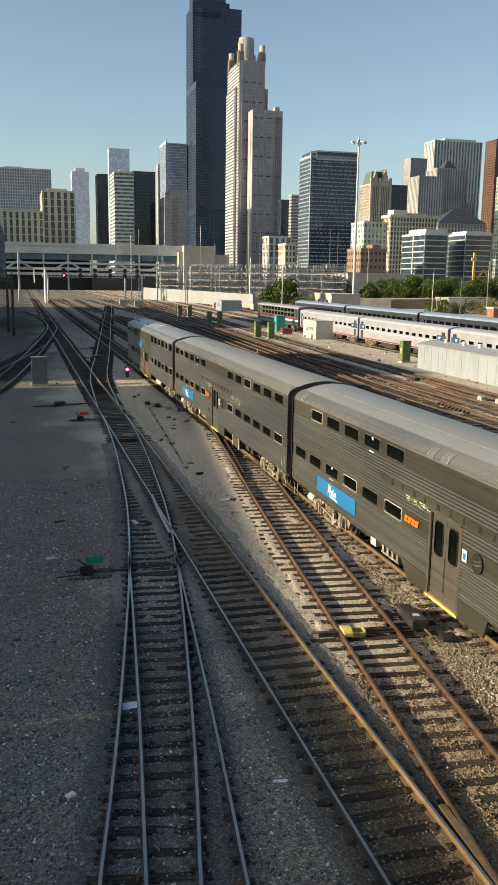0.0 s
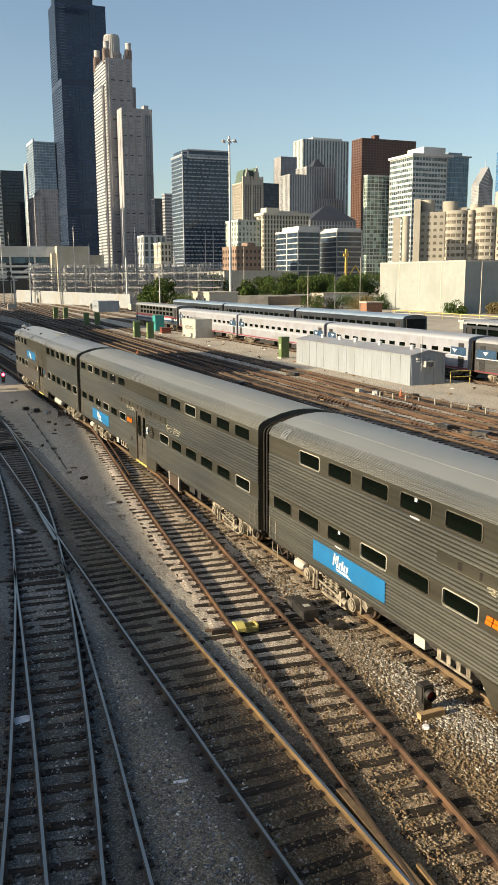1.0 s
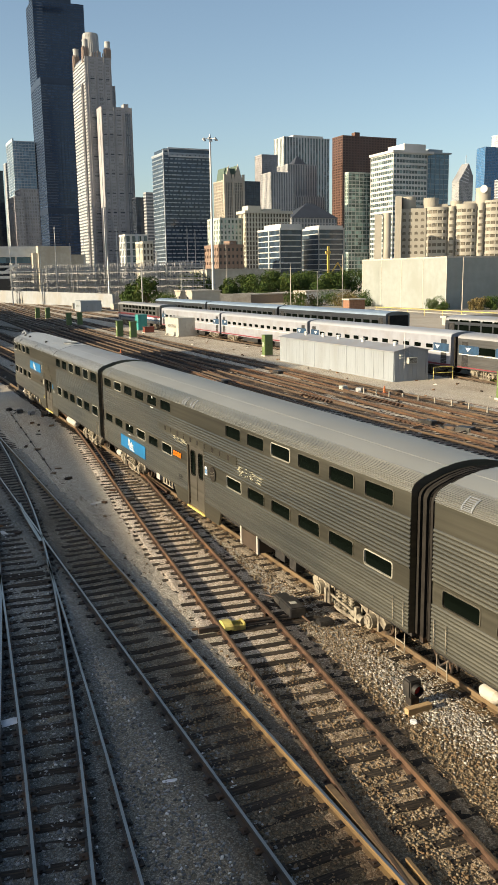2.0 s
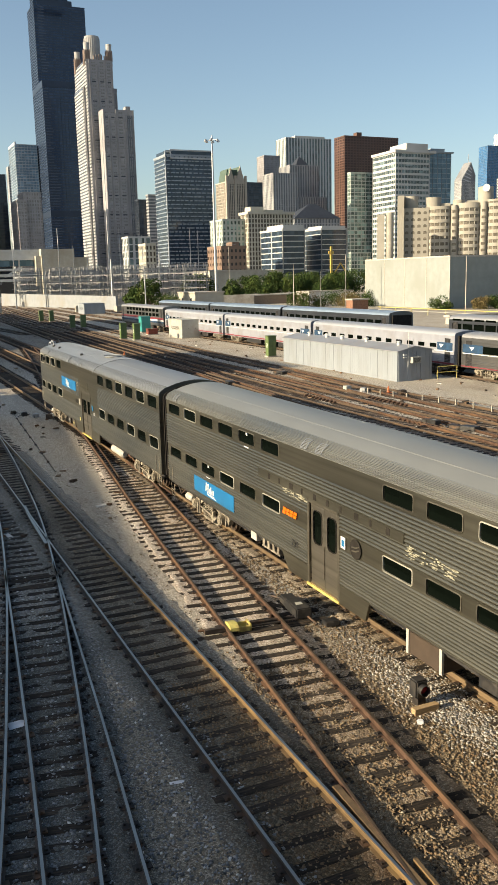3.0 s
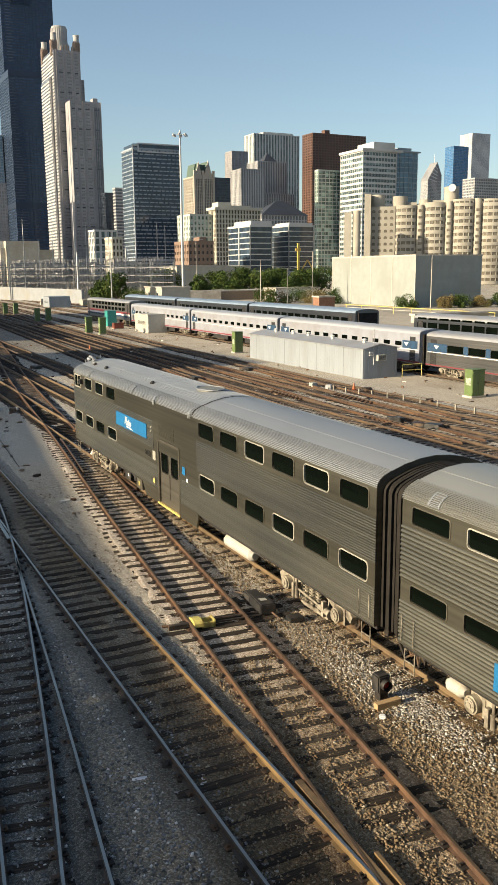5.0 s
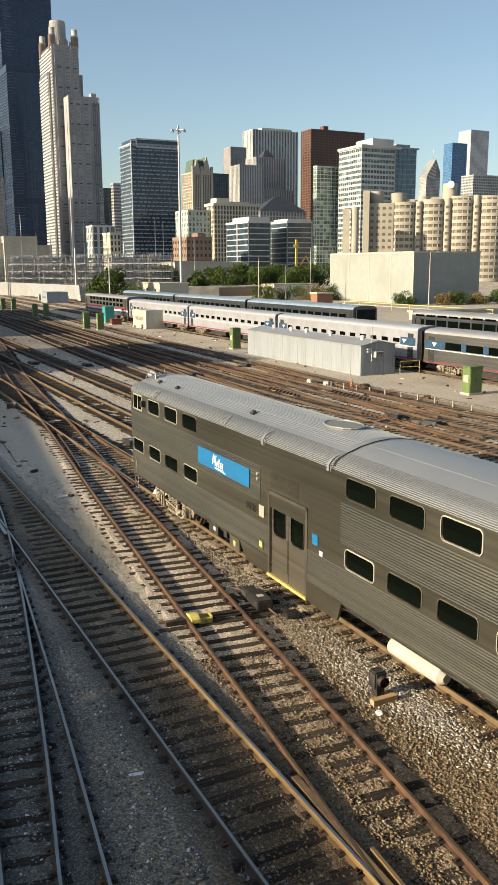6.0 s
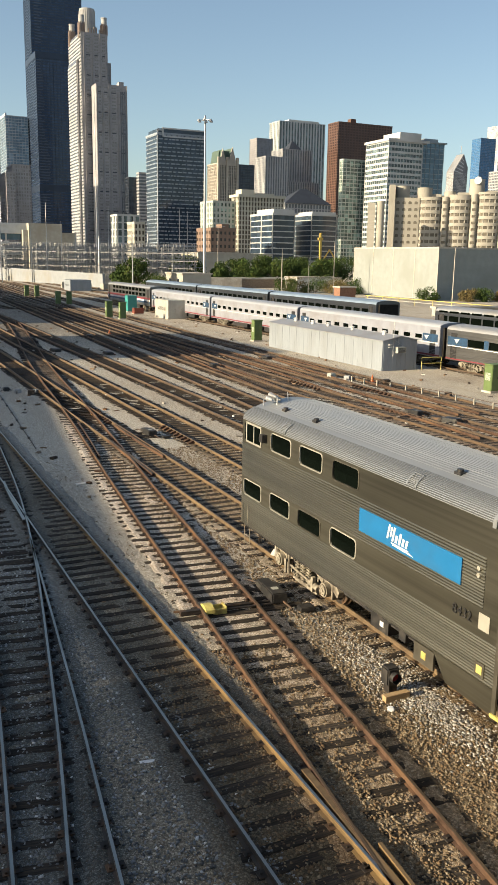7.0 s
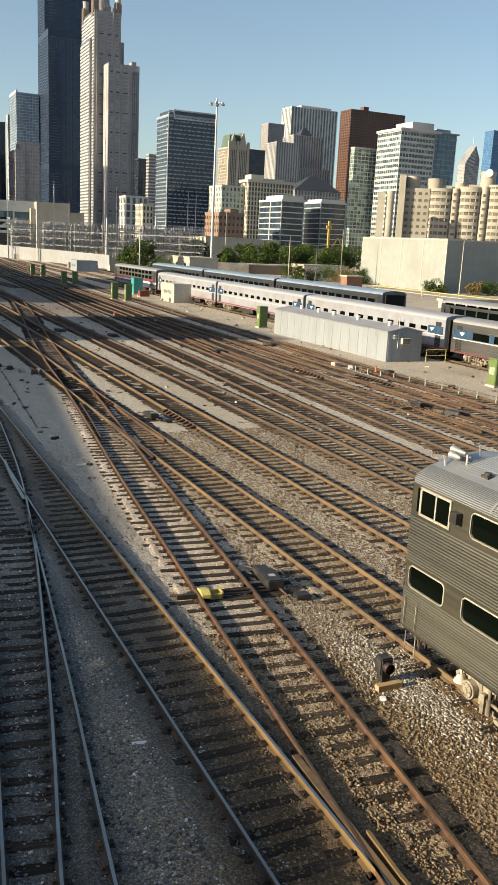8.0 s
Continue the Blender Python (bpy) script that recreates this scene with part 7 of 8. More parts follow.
barrier = thing("pipe_barrier", 108.4, 118, 0, 0, "yellow steel pipe barrier before the storage hall", "barrier")
for z, r, m in ((1.30, 0.085, YELLOW), (0.7, 0.06, CREAM)):
    part("rail", Mesh().rod((0, 0, z), (0, 50, z), r, 8), [m], barrier)
for k in range(9):
    part("post", Mesh().rod((0, 0.3 + k * 6.1, -0.05), (0, 0.3 + k * 6.1, 1.30), 0.075, 8), [YELLOW], barrier)

# signal bridge over the throat
sb = thing("signal_bridge", 0, 300, 0, 0, "grey signal bridge with round black signal heads", "signal bridge")
truss = Mesh().box((8.5, -0.4, 8.2), (43.5, -0.2, 8.5)).box((8.5, -0.4, 9.7), (43.5, -0.2, 9.9)).box((8.5, 0.9, 8.2), (43.5, 1.1, 8.5))
for k in range(24):
    x = 8.5 + k * 1.46
    truss.rod((x, -0.3, 8.3), (x + 0.73, -0.3, 9.8), 0.07, 4).rod((x + 0.73, -0.3, 9.8), (x + 1.46, -0.3, 8.3), 0.07, 4)
part("truss", truss, [GALV], sb)
for x in (10.4, 36.6, 42.4):
    part("leg", Mesh().rod((x, 0, -0.1), (x, 0, 9.9), 0.30, 8), [GALV], sb)
for i, x in enumerate((15.8, 21.3, 26.3, 31.5, 36.5, 40.8)):
    hd = part("signal_head", Mesh().rod((x, -0.6, 10.6), (x, -0.5, 10.6), 0.75, 14).rod((x, -0.6, 8.9), (x, -0.5, 8.9), 0.75, 14).box((x - 0.1, -0.5, 8.0), (x + 0.1, -0.3, 11.4)), [BLACK], sb, "round black signal heads")
    if i == 0:
        part("lamp", Mesh().rod((x, -0.62, 8.9), (x, -0.7, 8.9), 0.30, 10), [RED_LAMP], hd)
gp_ = thing("signal_mast", 9.2, 288, 0, 0, "bright white round mast with an arm", "mast")
part("pole", Mesh().rod((0, 0, -0.1), (0, 0, 11), 0.42, 10), [WHITE], gp_)
part("arm", Mesh().rod((0, 0, 10.9), (-3.5, 0, 10.9), 0.3, 8).rod((-3.4, 0, 6.5), (-3.4, 0, 10.9), 0.22, 8), [WHITE], gp_)

# long pale wall before the substation
whole("boundary_wall", Mesh().add([(49, 342, -0.1), (69.5, 252, -0.1), (70.1, 252, -0.1), (49.6, 342, -0.1), (49, 342, 4.6), (69.5, 252, 4.0), (70.1, 252, 4.0), (49.6, 342, 4.6)], [(0, 1, 2, 3), (4, 7, 6, 5), (0, 4, 5, 1), (1, 5, 6, 2), (2, 6, 7, 3), (3, 7, 4, 0)]), [SITE_WALL], 0, 0, 0, 0, "long pale concrete wall before the substation", "wall")
whole("boundary_wall", Mesh().box((0, 0, -0.1), (44, 0.5, 3.2)), [CONCRETE], 70, 253, 0, -6, "grey fence wall beside the substation", "wall")


# ---- electric substation ----
SUB_STEEL = surface("substation_steel", (0.225, 0.232, 0.238), 0.55, 0.2, grain=4, vary=0.2)


def gantry_meshes():
    post, beam, ins = Mesh(), Mesh(), Mesh()
    for a, b in ((-0.22, -0.22), (0.22, -0.22), (0.22, 0.22), (-0.22, 0.22)):
        post.rod((a, b, 0), (a, b, 12.6), 0.055, 4)
    for k in range(14):
        s = 0.22 if k % 2 else -0.22
        post.rod((-s, -0.22, k * 0.9), (s, -0.22, k * 0.9 + 0.9), 0.04, 4).rod((-0.22, -s, k * 0.9), (-0.22, s, k * 0.9 + 0.9), 0.04, 4)
    for z in (4.6, 6.9, 9.4, 12.2):
        for e in (-0.28, 0.28):
            beam.box((-0.6, -0.07, z + e - 0.07), (8.6, 0.07, z + e + 0.07))
        for k in range(14):
            e = 0.28 if k % 2 else -0.28
            beam.rod((-0.5 + k * 0.64, 0, z - e), (0.14 + k * 0.64, 0, z + e), 0.05, 4)
        for k in range(9):
            ins.rod((0.5 + k * 0.9, 0, z), (0.5 + k * 0.9, 0, z + (1.5 if k % 3 else -1.5)), 0.11, 5)
            for q in range(4):
                zz = z + (0.5 + q * 0.3) * (1 if k % 3 else -1)
                ins.rod((0.5 + k * 0.9, 0, zz), (0.5 + k * 0.9, 0, zz + 0.1), 0.22, 6)
        ins.rod((-0.6, 0.6, z + 1.5), (8.6, 0.6, z + 1.5), 0.05, 4)
    for z in (5.6, 8.0, 10.6):
        for a in (1.8, 5.6):
            beam.box((a - 0.09, -5, z - 0.12), (a + 0.09, 6, z + 0.12))
            beam.box((a - 3.4, -3.1, z + 0.5), (a + 4.2, -2.9, z + 0.68))
    for k in range(5):
        ins.box((0.6 + k * 1.5, -0.4, 0), (1.4 + k * 1.5, 0.4, 1.8 + (k % 3) * 0.9))
        ins.rod((1.0 + k * 1.5, 0, 1.8), (1.0 + k * 1.5, 0, 4.2), 0.16, 6)
    return post.data("post", [SUB_STEEL]), beam.data("beam", [SUB_STEEL]), ins.data("insulators", [surface("insulator_grey", (0.30, 0.30, 0.30), 0.5)])


PO, BE, IN = gantry_meshes()
rng = random.Random(5)
first = None
for j in range(4):
    for i in range(6):
        x, y = 52 + i * 9.2 + j * 2 + rng.uniform(-1, 1), 318 + j * 14 - i * 9.5 + rng.uniform(-2, 2)
        if y < 262:
            y = 262 + j * 8
        m = YARD @ pose(x, y, -0.1, 0, 0, rng.choice((0, 0, 4, -5)))
        if first is None:
            first = tagged(new("substation_gantry"), "grey steel substation gantry with rows of insulators", "substation", "gantries of the substation")
            first.matrix_basis = m
            part("post", PO, [], first)
            part("post", PO, [], first, at=Matrix.Translation((8, 0, 0)))
            part("beam", BE, [], first)
            part("insulator_rack", IN, [], first, "small grey insulators", "stuff")
        else:
            copy_thing(first, m)


def mast(x, y, h, r=0.16, label="slim grey steel mast rising over the yard", mat=None):
    ob = thing("mast", x, y, -0.1, 0, label, "mast", "masts of the yard")
    part("pole", Mesh().rod((0, 0, 0), (0, 0, h), r, 8, r2=r * 0.55), [mat or GALV], ob)
    part("cap", Mesh().rod((0, 0, h), (0, 0, h + 0.9), r * 0.3, 6), [mat or GALV], ob)
    return ob


for x, h in ((38.8, 23), (41.4, 24), (47.9, 26), (63.3, 26), (68.4, 20), (73.3, 22), (81.4, 25), (85.2, 26), (93.5, 23.5), (111.9, 26), (115.0, 25), (77, 20), (58, 17)):
    mast(x, 300, h, 0.17 if h < 25 else 0.2)
mast(99.8, 300, 17.5, 0.55, "thick grey round concrete mast")
mast(79, 290, 15, 0.5, "thick grey round concrete mast")
mast(81.0, 300, 63, 0.20, "very tall slim mast before the towers")
mast(0.8, 300, 16.5, 0.2)
mast(62.6, 200, 15, 0.16)


def street_lamp(x, y, h, arms):
    ob = thing("street_lamp", x, y, -0.1, 0, "pale street lamp post with a long arm", "street lamp", "street lamps")
    part("pole", Mesh().rod((0, 0, 0), (0, 0, h), 0.14, 8, r2=0.08), [CONCRETE], ob)
    for s in arms:
        arm = part("arm", Mesh().rod((0, 0, h - 0.1), (s * 2.4, 0, h + 0.15), 0.06, 6), [GALV], ob)
        part("lamp_head", bevelled((min(s * 2.3, s * 3.2), -0.16, h + 0.05), (max(s * 2.3, s * 3.2), 0.16, h + 0.24), 0.04, GALV), [], arm)


street_lamp(103, 200, 12, (-1,))
street_lamp(118.7, 200, 14, ())
street_lamp(111, 200, 9.8, (-1, 1))
street_lamp(131, 165, 12.5, (1,))
street_lamp(140, 330, 22, (-1, 1))

# ---- low buildings, crane and walls behind the coaches ----
def low_building(x, y, w, d, h, mat, label, doors=0):
    ob = thing("low_building", x, y, -0.1, 0, label, "building")
    part("wall", Mesh().box((0, 0, 0), (w, d, h)), [mat], ob)
    part("roof", Mesh().box((-0.25, -0.25, h), (w + 0.25, d + 0.25, h + 0.35)), [CONCRETE], ob)
    for k in range(doors):
        part("window", Mesh().box((-0.06, d * (k + 0.5) / doors - 0.6, h * 0.35), (0.02, d * (k + 0.5) / doors + 0.6, h * 0.7)), [FACE["dark"][1]], ob)


low_building(84.9, 225, 8.6, 14, 4.7, TAN_WALL, "tan stucco shed behind the coaches", 2)
low_building(97, 250, 40, 14, 2.8, surface("brown_block", (0.24, 0.18, 0.13), 0.85), "long low brown flat-roofed building")
low_building(132, 332, 22, 20, 11.4, TAN_WALL, "tan blank warehouse behind the trees", 0)
low_building(154, 336, 14, 18, 11.2, CONCRETE, "grey-tan warehouse wing behind the trees", 0)
low_building(128, 238, 16, 8, 3.6, WHITE, "small white low building behind the trees", 3)
low_building(110, 182, 4.5, 3.0, 2.6, surface("orange_render", (0.23, 0.125, 0.085), 0.8), "small orange-red shed by the hall")
low_building(92, 120, 34, 1.2, 1.3, TAN_WALL, "low tan wall beside the storage tracks")
low_building(196, 433, 60, 8, 8, FACE["white"][0], "white low terminal behind the trees", 0)
for k, (x, y) in enumerate(((62, 242), (66, 236), (70, 244), (59, 236))):
    whole("pallet_stack", bevelled((-1.3, -0.9, -0.1), (1.3, 0.9, 1.3 + 0.3 * (k % 2)), 0.05, (CREAM, TAN_WALL, CREAM, CONCRETE)[k]), [], x, y, 0, 15 * k, "pale stack of pallets and sacks in the yard", "stack")
whole("tarp_heap", Mesh().add([(-1.8, -1, -0.1), (1.8, -1, -0.1), (1.8, 1, -0.1), (-1.8, 1, -0.1), (-0.9, -0.4, 1.9), (0.8, -0.5, 2.2), (1.0, 0.5, 1.8), (-0.8, 0.5, 2.1)], [(0, 1, 5, 4), (1, 2, 6, 5), (2, 3, 7, 6), (3, 0, 4, 7), (4, 5, 6, 7)]), [BLUE_TARP], 73, 246, 0, 0, "heap under a bright blue tarp", "tarp")
CRANE = surface("crane_paint", (0.42, 0.30, 0.07), 0.6)
cr = thing("crane", 240, 420, -0.1, 0, "yellow lattice crane with a folded jib", "crane")
part("tower", Mesh().box((-0.55, -0.55, 0), (0.55, 0.55, 24)).box((-1.6, -0.5, 20), (1.4, 0.5, 21.4)), [CRANE], cr)
part("jib", Mesh().rod((1, 0, 8), (6, 0, 15), 0.4, 6).rod((6, 0, 15), (14.5, 0, 3), 0.4, 6), [CRANE], cr)
ob = thing("building", -2.0, 150, -0.1, 0, "grey panelled building raised on columns beside the siding", "building")
part("upper_storey", Mesh().box((-12, 0, 8.7), (0, 40, 17)), [wall_mat("slate_panel", (0.17, 0.185, 0.20))], ob)
for k in range(5):
    part("panel_band", Mesh().box((-12.05, -0.06, 9.6 + k * 1.6), (0.06, 40.05, 9.75 + k * 1.6)), [FACE["dark"][0]], ob)
part("canopy", Mesh().box((-12.2, -2.5, 8.0), (1.3, 40.2, 8.7)), [wall_mat("brown_canopy", (0.12, 0.10, 0.085))], ob, "dark overhanging canopy")
part("ground_floor", Mesh().box((-12, 3, 0), (-1.6, 38, 8.0)), [FACE["grey"][0]], ob, "pale recessed ground floor")
for x, y in ((-1.4, 140), (-0.6, 132)):
    mast(x, y, 8.8, 0.28, "dark square steel column beside the siding", IRON)


# ---- trees and bushes ----
def leaf_cloud(rng, blobs, leaf, n):
    vs, fs = [], []
    for _ in range(n):
        bx, by, bz, br = rng.choice(blobs)
        d = Vector((rng.gauss(0, 1), rng.gauss(0, 1), rng.gauss(0, 1))).normalized() * br * rng.uniform(0.55, 1.08)
        c = Vector((bx, by, bz)) + Vector((d.x, d.y, d.z * 0.85))
        q = Euler((rng.uniform(0, 6.28), rng.uniform(0, 6.28), rng.uniform(0, 6.28))).to_matrix()
        s = leaf * rng.uniform(0.6, 1.3)
        k = len(vs)
        vs += [tuple(c + q @ Vector(p)) for p in ((-s, 0, 0), (0, -s * 0.55, s * 0.15), (s, 0, 0), (0, s * 0.55, s * 0.15))]
        fs.append((k, k + 1, k + 2, k + 3))
    me = bpy.data.meshes.new("crown")
    me.from_pydata(vs, [], fs)
    return me


def tree(x, y, h, r, seed, mat=LEAF, name="tree", label="leafy green tree behind the yard"):
    rng = random.Random(seed)
    ob = thing(name, x, y, -0.1, 0, label, name, "trees behind the yard")
    tk = Mesh()
    low = h * (0.10 if name == "bush" else 0.22)
    tk.rod((0, 0, 0), (0.1, 0, low), 0.05 * h * 0.5, 7, r2=0.03 * h * 0.5)
    blobs = []
    for k in range(9):
        a, e = rng.uniform(0, 6.28), rng.uniform(0.15 if name == "bush" else 0.28, 0.82)
        tip = Vector((math.cos(a) * r * rng.uniform(0.3, 0.75), math.sin(a) * r * rng.uniform(0.3, 0.75), h * e))
        tk.rod((0.1, 0, low * rng.uniform(0.7, 1.0)), tip, 0.012 * h, 5, r2=0.004 * h)
        blobs.append((*tip, r * rng.uniform(0.32, 0.55)))
    blobs.append((0, 0, h * 0.75, r * 0.5))
    part("trunk", tk, [BARK], ob)
    me = leaf_cloud(rng, blobs, 0.17 if name == "bush" else 0.34, 2400)
    me.materials.append(mat)
    part("crown", me, [], ob, "uneven leafy crown")


for i, (x, y, h, r) in enumerate(((73.5, 232, 8.2, 4.2), (71, 238, 6.5, 3), (107, 290, 9.5, 4), (115, 295, 9.6, 4.5), (122, 285, 7, 3.5), (131, 288, 8.5, 4.5), (137, 282, 9.4, 5), (143, 290, 9.6, 5), (150, 284, 9.4, 5), (156, 290, 9.2, 5), (163, 284, 8.8, 4.5), (170, 292, 9, 5), (178, 300, 9.5, 5), (152, 230, 12, 5), (190, 300, 10, 5), (124, 260, 6, 3), (146, 262, 6.5, 3.5), (112, 260, 5.5, 3), (128, 276, 8, 5.5), (140, 274, 8.6, 5.5), (147, 276, 8.4, 5.5), (160, 276, 8.5, 5.5), (168, 282, 8.8, 5.5), (156, 200, 11, 5.5), (162, 195, 12, 6))):
    tree(x, y, h * 1.15, r * 1.1, 40 + i)
for i, (x, y, h) in enumerate(((126.5, 168, 3.2), (134, 163, 2.6), (138, 162, 3.0), (143, 161, 2.6), (148, 160, 3.2), (153, 160, 2.6), (129, 205, 4), (124, 208, 4), (120, 212, 4.4), (116, 216, 4), (112, 214, 4.2), (121, 200, 3), (78, 226, 4.5), (157, 162, 4))):
    tree(x, y, h, h * 0.95, 80 + i, LEAF_DRY if i % 2 else LEAF, "bush", "scrubby bush by the yard's edge")

weeds = leaf_cloud(random.Random(3), [(46.2 + k * 0.5, 52 + k * 0.9, 0.05, 0.5) for k in range(6)], 0.10, 900)
weeds.materials.append(GRASS)
whole("weeds", weeds, [], 0, 0, 0, 0, "patch of green weeds beside the coaches", "weeds", kind="stuff")


# ---- scrap lying about the yard ----
SCRAP = stone_mix("yard_scrap", [(0.0, (0.03, 0.027, 0.025)), (0.35, (0.07, 0.05, 0.038)), (0.6, (0.16, 0.085, 0.045)), (0.85, (0.20, 0.17, 0.13)), (1.0, (0.62, 0.61, 0.58))])


def yard_scrap():
    rng, me = random.Random(12), Mesh()
    for _ in range(420):
        x, y = rng.uniform(7.5, 45), 30 + 120 * rng.random() ** 1.4
        w, d, h = rng.uniform(0.03, 0.10), rng.uniform(0.05, 0.20), rng.uniform(0.02, 0.09)
        me.box((-w, -d, -0.05), (w, d, h), 0, pose(x, y, 0, rng.uniform(-8, 8), rng.uniform(-8, 8), rng.uniform(0, 180)))
    for _ in range(60):
        x, y = rng.uniform(-6, 5), 20 + 70 * rng.random()
        w, d, h = rng.uniform(0.03, 0.10), rng.uniform(0.05, 0.25), rng.uniform(0.01, 0.06)
        me.box((-w, -d, -0.05), (w, d, h), 0, pose(x, y, 0, 0, 0, rng.uniform(0, 180)))
    whole("yard_scrap", me, [SCRAP], 0, 0, 0, 0, "rusty plates, dark blocks and pale scraps lying in ballast", "scrap", kind="stuff")


yard_scrap()


def switch_braces(x, y, n, turn):
    ob = thing("rail_braces", x, y, 0, turn, "row of rusty rail braces along a switch", "rail part")
    for k in range(n):
        part("brace", Mesh().prism([(-0.2, 0.0), (-0.2, 0.06), (0.05, 0.16), (0.22, 0.05), (0.22, 0.0)], k * 0.53 - 0.1, k * 0.53 + 0.1), [RUST], ob)


for x, y, n, turn in ((15.0, 38.5, 9, 0), (33.4, 70, 8, -3), (30.0, 52, 9, 1), (26.6, 60, 7, -2), (12.6, 45.0, 8, -5), (33.3, 48, 10, 0), (29.9, 40, 8, 0)):
    switch_braces(x, y, n, turn)


def heap(x, y, turn):
    ob = thing("switch_gear", x, y, 0, turn, "low dark greasy switch gear between far tracks", "switch gear")
    part("housing", bevelled((-0.35, -0.5, -0.03), (0.35, 0.5, 0.26), 0.05, BLACK), [], ob)
    part("cover", bevelled((-0.25, 0.55, -0.03), (0.3, 1.3, 0.2), 0.05, IRON), [], ob)
    part("rod", Mesh().rod((-0.3, -0.2, 0.08), (-1.6, -0.25, 0.05), 0.035, 6), [IRON], ob)


for x, y, turn in ((31.2, 38.6, 20), (28.0, 66.5, -5), (22.0, 78, 0), (17.9, 82, 8), (24.8, 96, -8), (35.0, 70.5, 5), (9.0, 108, 4), (8.3, 96, 0)):
    heap(x, y, turn)

# ---- loose stones on the ballast ----
def stones(grey, n, mat, label, patch=None):
    rs = np.random.RandomState(4 + grey)
    y = 6.5 + 31.5 * rs.rand(n) ** 1.5
    if grey:
        x = -7.0 + 12.5 * rs.rand(n)
    else:
        x = 5.2 + 14.8 * rs.rand(n)
    if patch:
        x, y = patch[0] + patch[1] * rs.randn(n), patch[2] + patch[3] * rs.randn(n)
    size = 0.012 + 0.015 * rs.rand(n) ** 2 + 0.008 * (x > 12.6) * (y < 16) * rs.rand(n) ** 2
    keep = (np.abs(np.abs(x - MAIN_X) - GAUGE / 2) > 0.09) & (np.abs(np.abs(x - TRAIN_X) - GAUGE / 2) > 0.09)
    keep &= (y < 17) | (x > 9.6) | (x < 4.6) | (rs.rand(n) < 0.06)
    x, y, size = x[keep], y[keep], size[keep]
    n = len(x)
    cube = np.array([(a, b, c) for a in (-1, 1) for b in (-1, 1) for c in (-1, 1)], float)
    faces = np.array([(0, 1, 3, 2), (4, 6, 7, 5), (0, 4, 5, 1), (2, 3, 7, 6), (0, 2, 6, 4), (1, 5, 7, 3)])
    v = cube[None] * (0.55 + 0.6 * rs.rand(n, 8, 3)) * np.stack([0.8 + 0.7 * rs.rand(n), 0.8 + 0.5 * rs.rand(n), 0.55 + 0.5 * rs.rand(n)], -1)[:, None, :]
    a, b = rs.rand(n) * 6.2832, rs.rand(n) * 1.2 - 0.6
    ca, sa, cb, sb_ = np.cos(a)[:, None], np.sin(a)[:, None], np.cos(b)[:, None], np.sin(b)[:, None]
    X, Y, Z = v[..., 0], v[..., 1] * cb - v[..., 2] * sb_, v[..., 1] * sb_ + v[..., 2] * cb
    V = np.stack([X * ca - Y * sa, X * sa + Y * ca, Z], -1) * size[:, None, None]
    V += np.stack([x, y, bed(x, y) + size * 0.30], -1)[:, None, :]
    F = (faces[None] + (np.arange(n) * 8)[:, None, None]).reshape(-1, 4)
    me = bpy.data.meshes.new("stones")
    me.vertices.add(n * 8)
    me.vertices.foreach_set("co", V.ravel())
    me.loops.add(F.size)
    me.loops.foreach_set("vertex_index", F.ravel())
    me.polygons.add(len(F))
    me.polygons.foreach_set("loop_start", np.arange(0, F.size, 4))
    me.update(calc_edges=True)
    me.materials.append(mat)
    whole("ballast_stones", me, [], 0, 0, 0, 0, label, "stones", kind="stuff")


stones(2, 5000, STONE_WHITE, "fresh white stones strewn beside the dwarf signal", (10.5, 0.42, 13.5, 1.5))
stones(0, 120000, STONE, "loose tan and white crushed stones between the rusty tracks")
stones(1, 50000, STONE_GREY, "loose grey crushed stones beside the dark tracks")


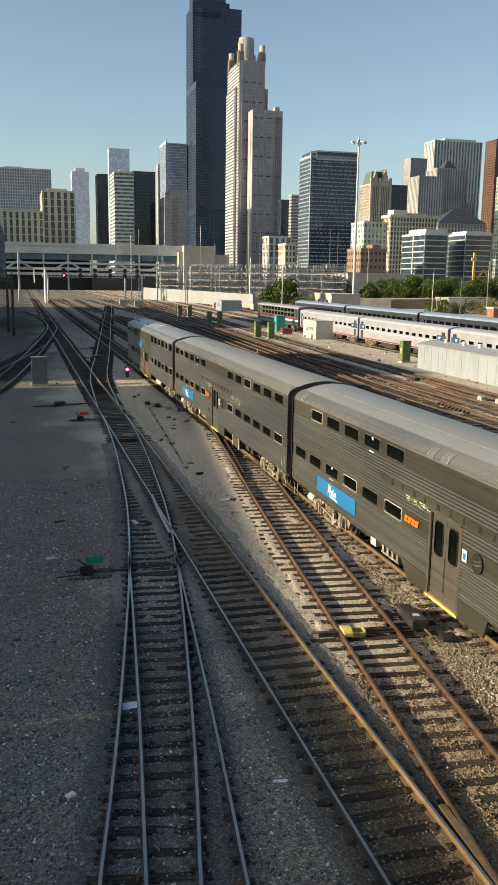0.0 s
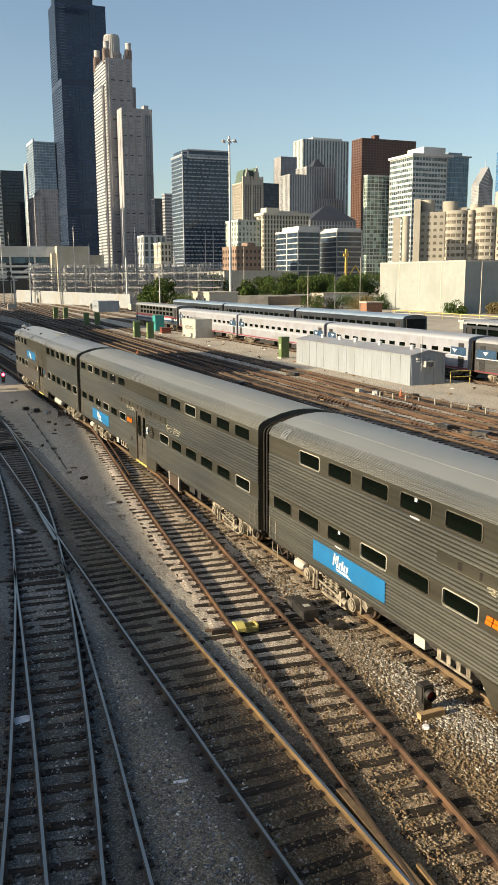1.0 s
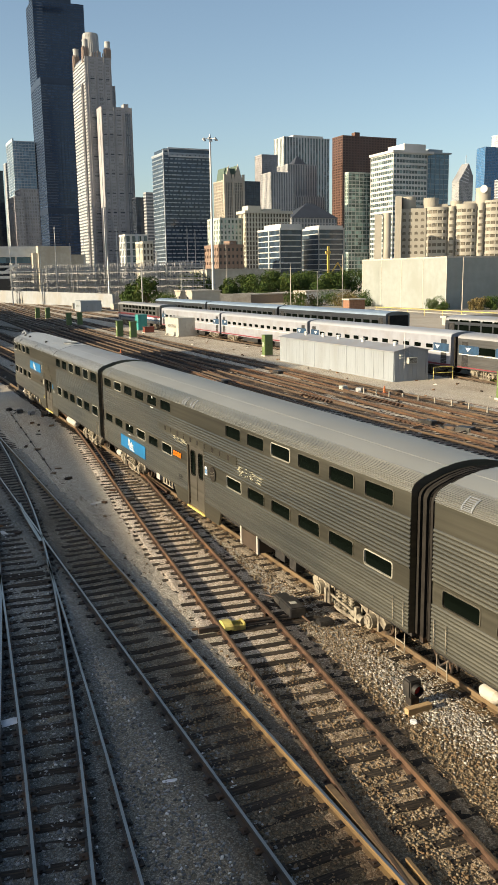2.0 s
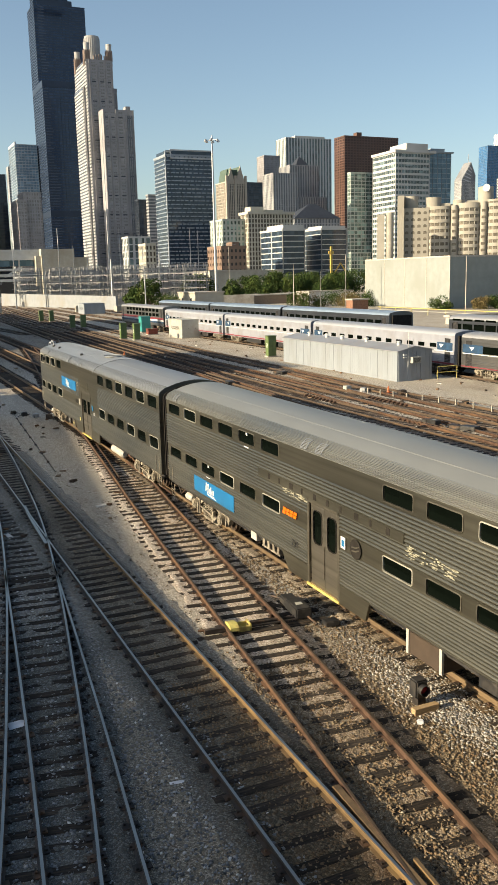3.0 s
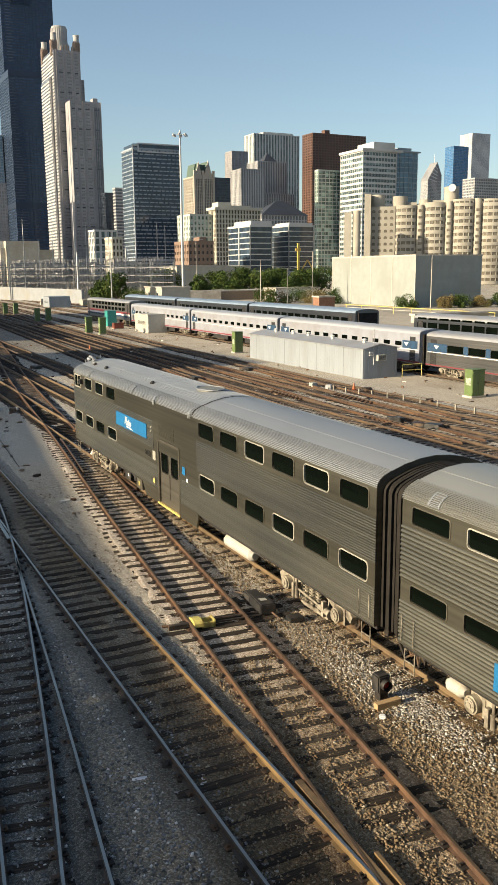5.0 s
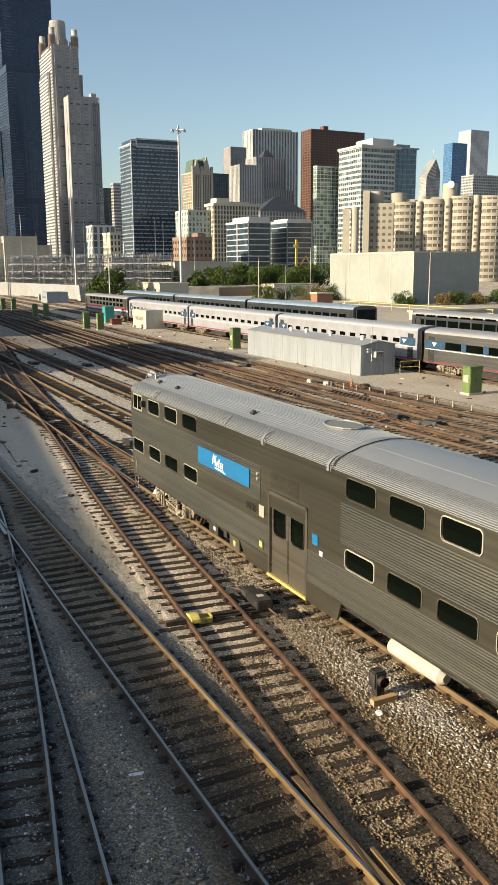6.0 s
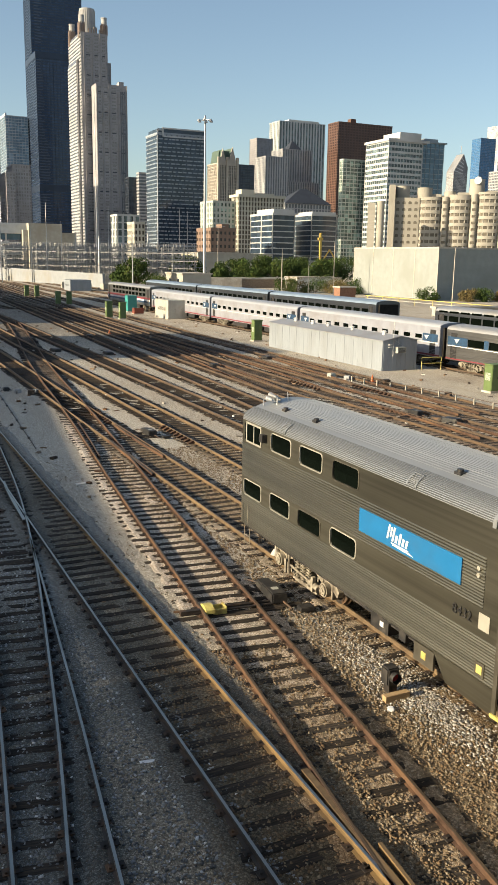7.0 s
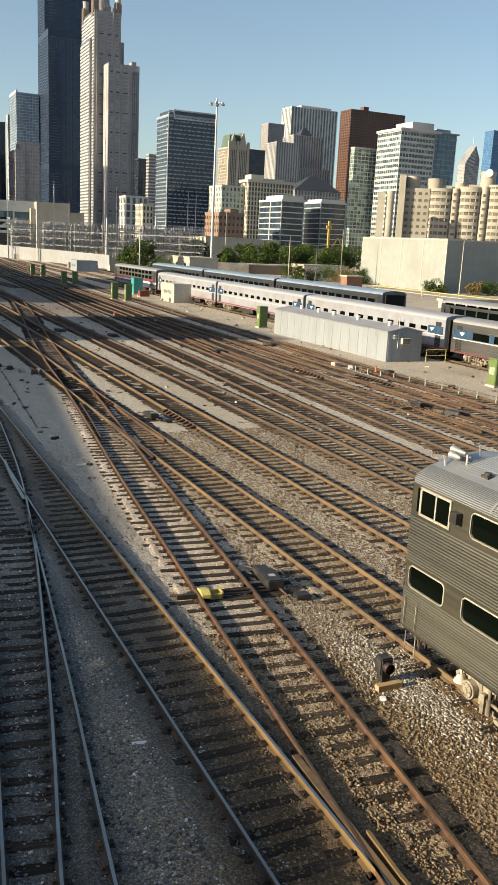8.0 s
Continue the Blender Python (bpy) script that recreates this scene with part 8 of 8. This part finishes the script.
def fastenings(points, name):
    """Tie plates and spikes where the rails cross the near ties."""
    me = Mesh()
    rng = random.Random(9)
    for y, x, k in spline(points, lambda y: 0.53):
        if not 7 < y < 40:
            continue
        for a in (-GAUGE / 2, GAUGE / 2):
            me.box((x + a - 0.15, y - 0.085, 0.008), (x + a + 0.15, y + 0.085, 0.03))
            for sx in (-0.095, 0.095):
                yy = y + rng.uniform(-0.06, 0.06)
                me.box((x + a + sx - 0.02, yy - 0.02, 0.0), (x + a + sx + 0.02, yy + 0.02, 0.062))
    whole("rail_fastenings", me, [IRON], 0, 0, 0, 0, "dark tie plates and spikes along " + name, "rail fastenings", kind="stuff")


fastenings([(-14, MAIN_X), (60, MAIN_X)], "the main track")
fastenings([(-14, -2.4), (0, 0.0), (11.3, 1.64), (18.6, 2.87), (25.4, 3.87), (32, 4.62), (44, 5.46)], "the curved track")
fastenings([(-14, -0.6), (0, 1.05), (11.1, 2.30), (18.6, 3.16), (25.4, 3.87)], "the diverging track")
fastenings([(-6, 5.82), (2, 6.5), (11, 7.60), (20, 8.58), (31.6, 9.82), (40, 10.82)], "the rusty crossing track")
fastenings([(-14, TRAIN_X + 0.3), (12, TRAIN_X + 0.06), (30, TRAIN_X), (60, TRAIN_X)], "the train's track")
fastenings([(-14, 15.8), (60, 15.9)], "the next rusty track")


# ---- wooden ties, one by one, near the bridge ----
def tie_meshes():
    out = {}
    for long in (0.92, 1.0, 1.12, 1.15, 1.2):
        for k in range(6):
            rng = random.Random(k)
            L, w = 1.3 * long * rng.uniform(0.97, 1.05), rng.uniform(0.105, 0.125)
            me = Mesh()
            top = rng.uniform(0.004, 0.016)
            sec = [(-w, -0.14), (-w, top - 0.018), (-w + 0.02, top), (0.02, top - rng.uniform(0, 0.008)), (w - 0.02, top), (w, top - 0.018), (w, -0.14)]
            me.prism(sec, -L, L, axis="x")
            out[long, k] = me.data("tie", [TIE])
    return out


TIE_DATA = tie_meshes()

for tr, m, k, long in sorted(TIES_NEAR, key=lambda r: r[1].translation.length):
    part("tie", TIE_DATA[long, k], [], tr, at=m)

motions()
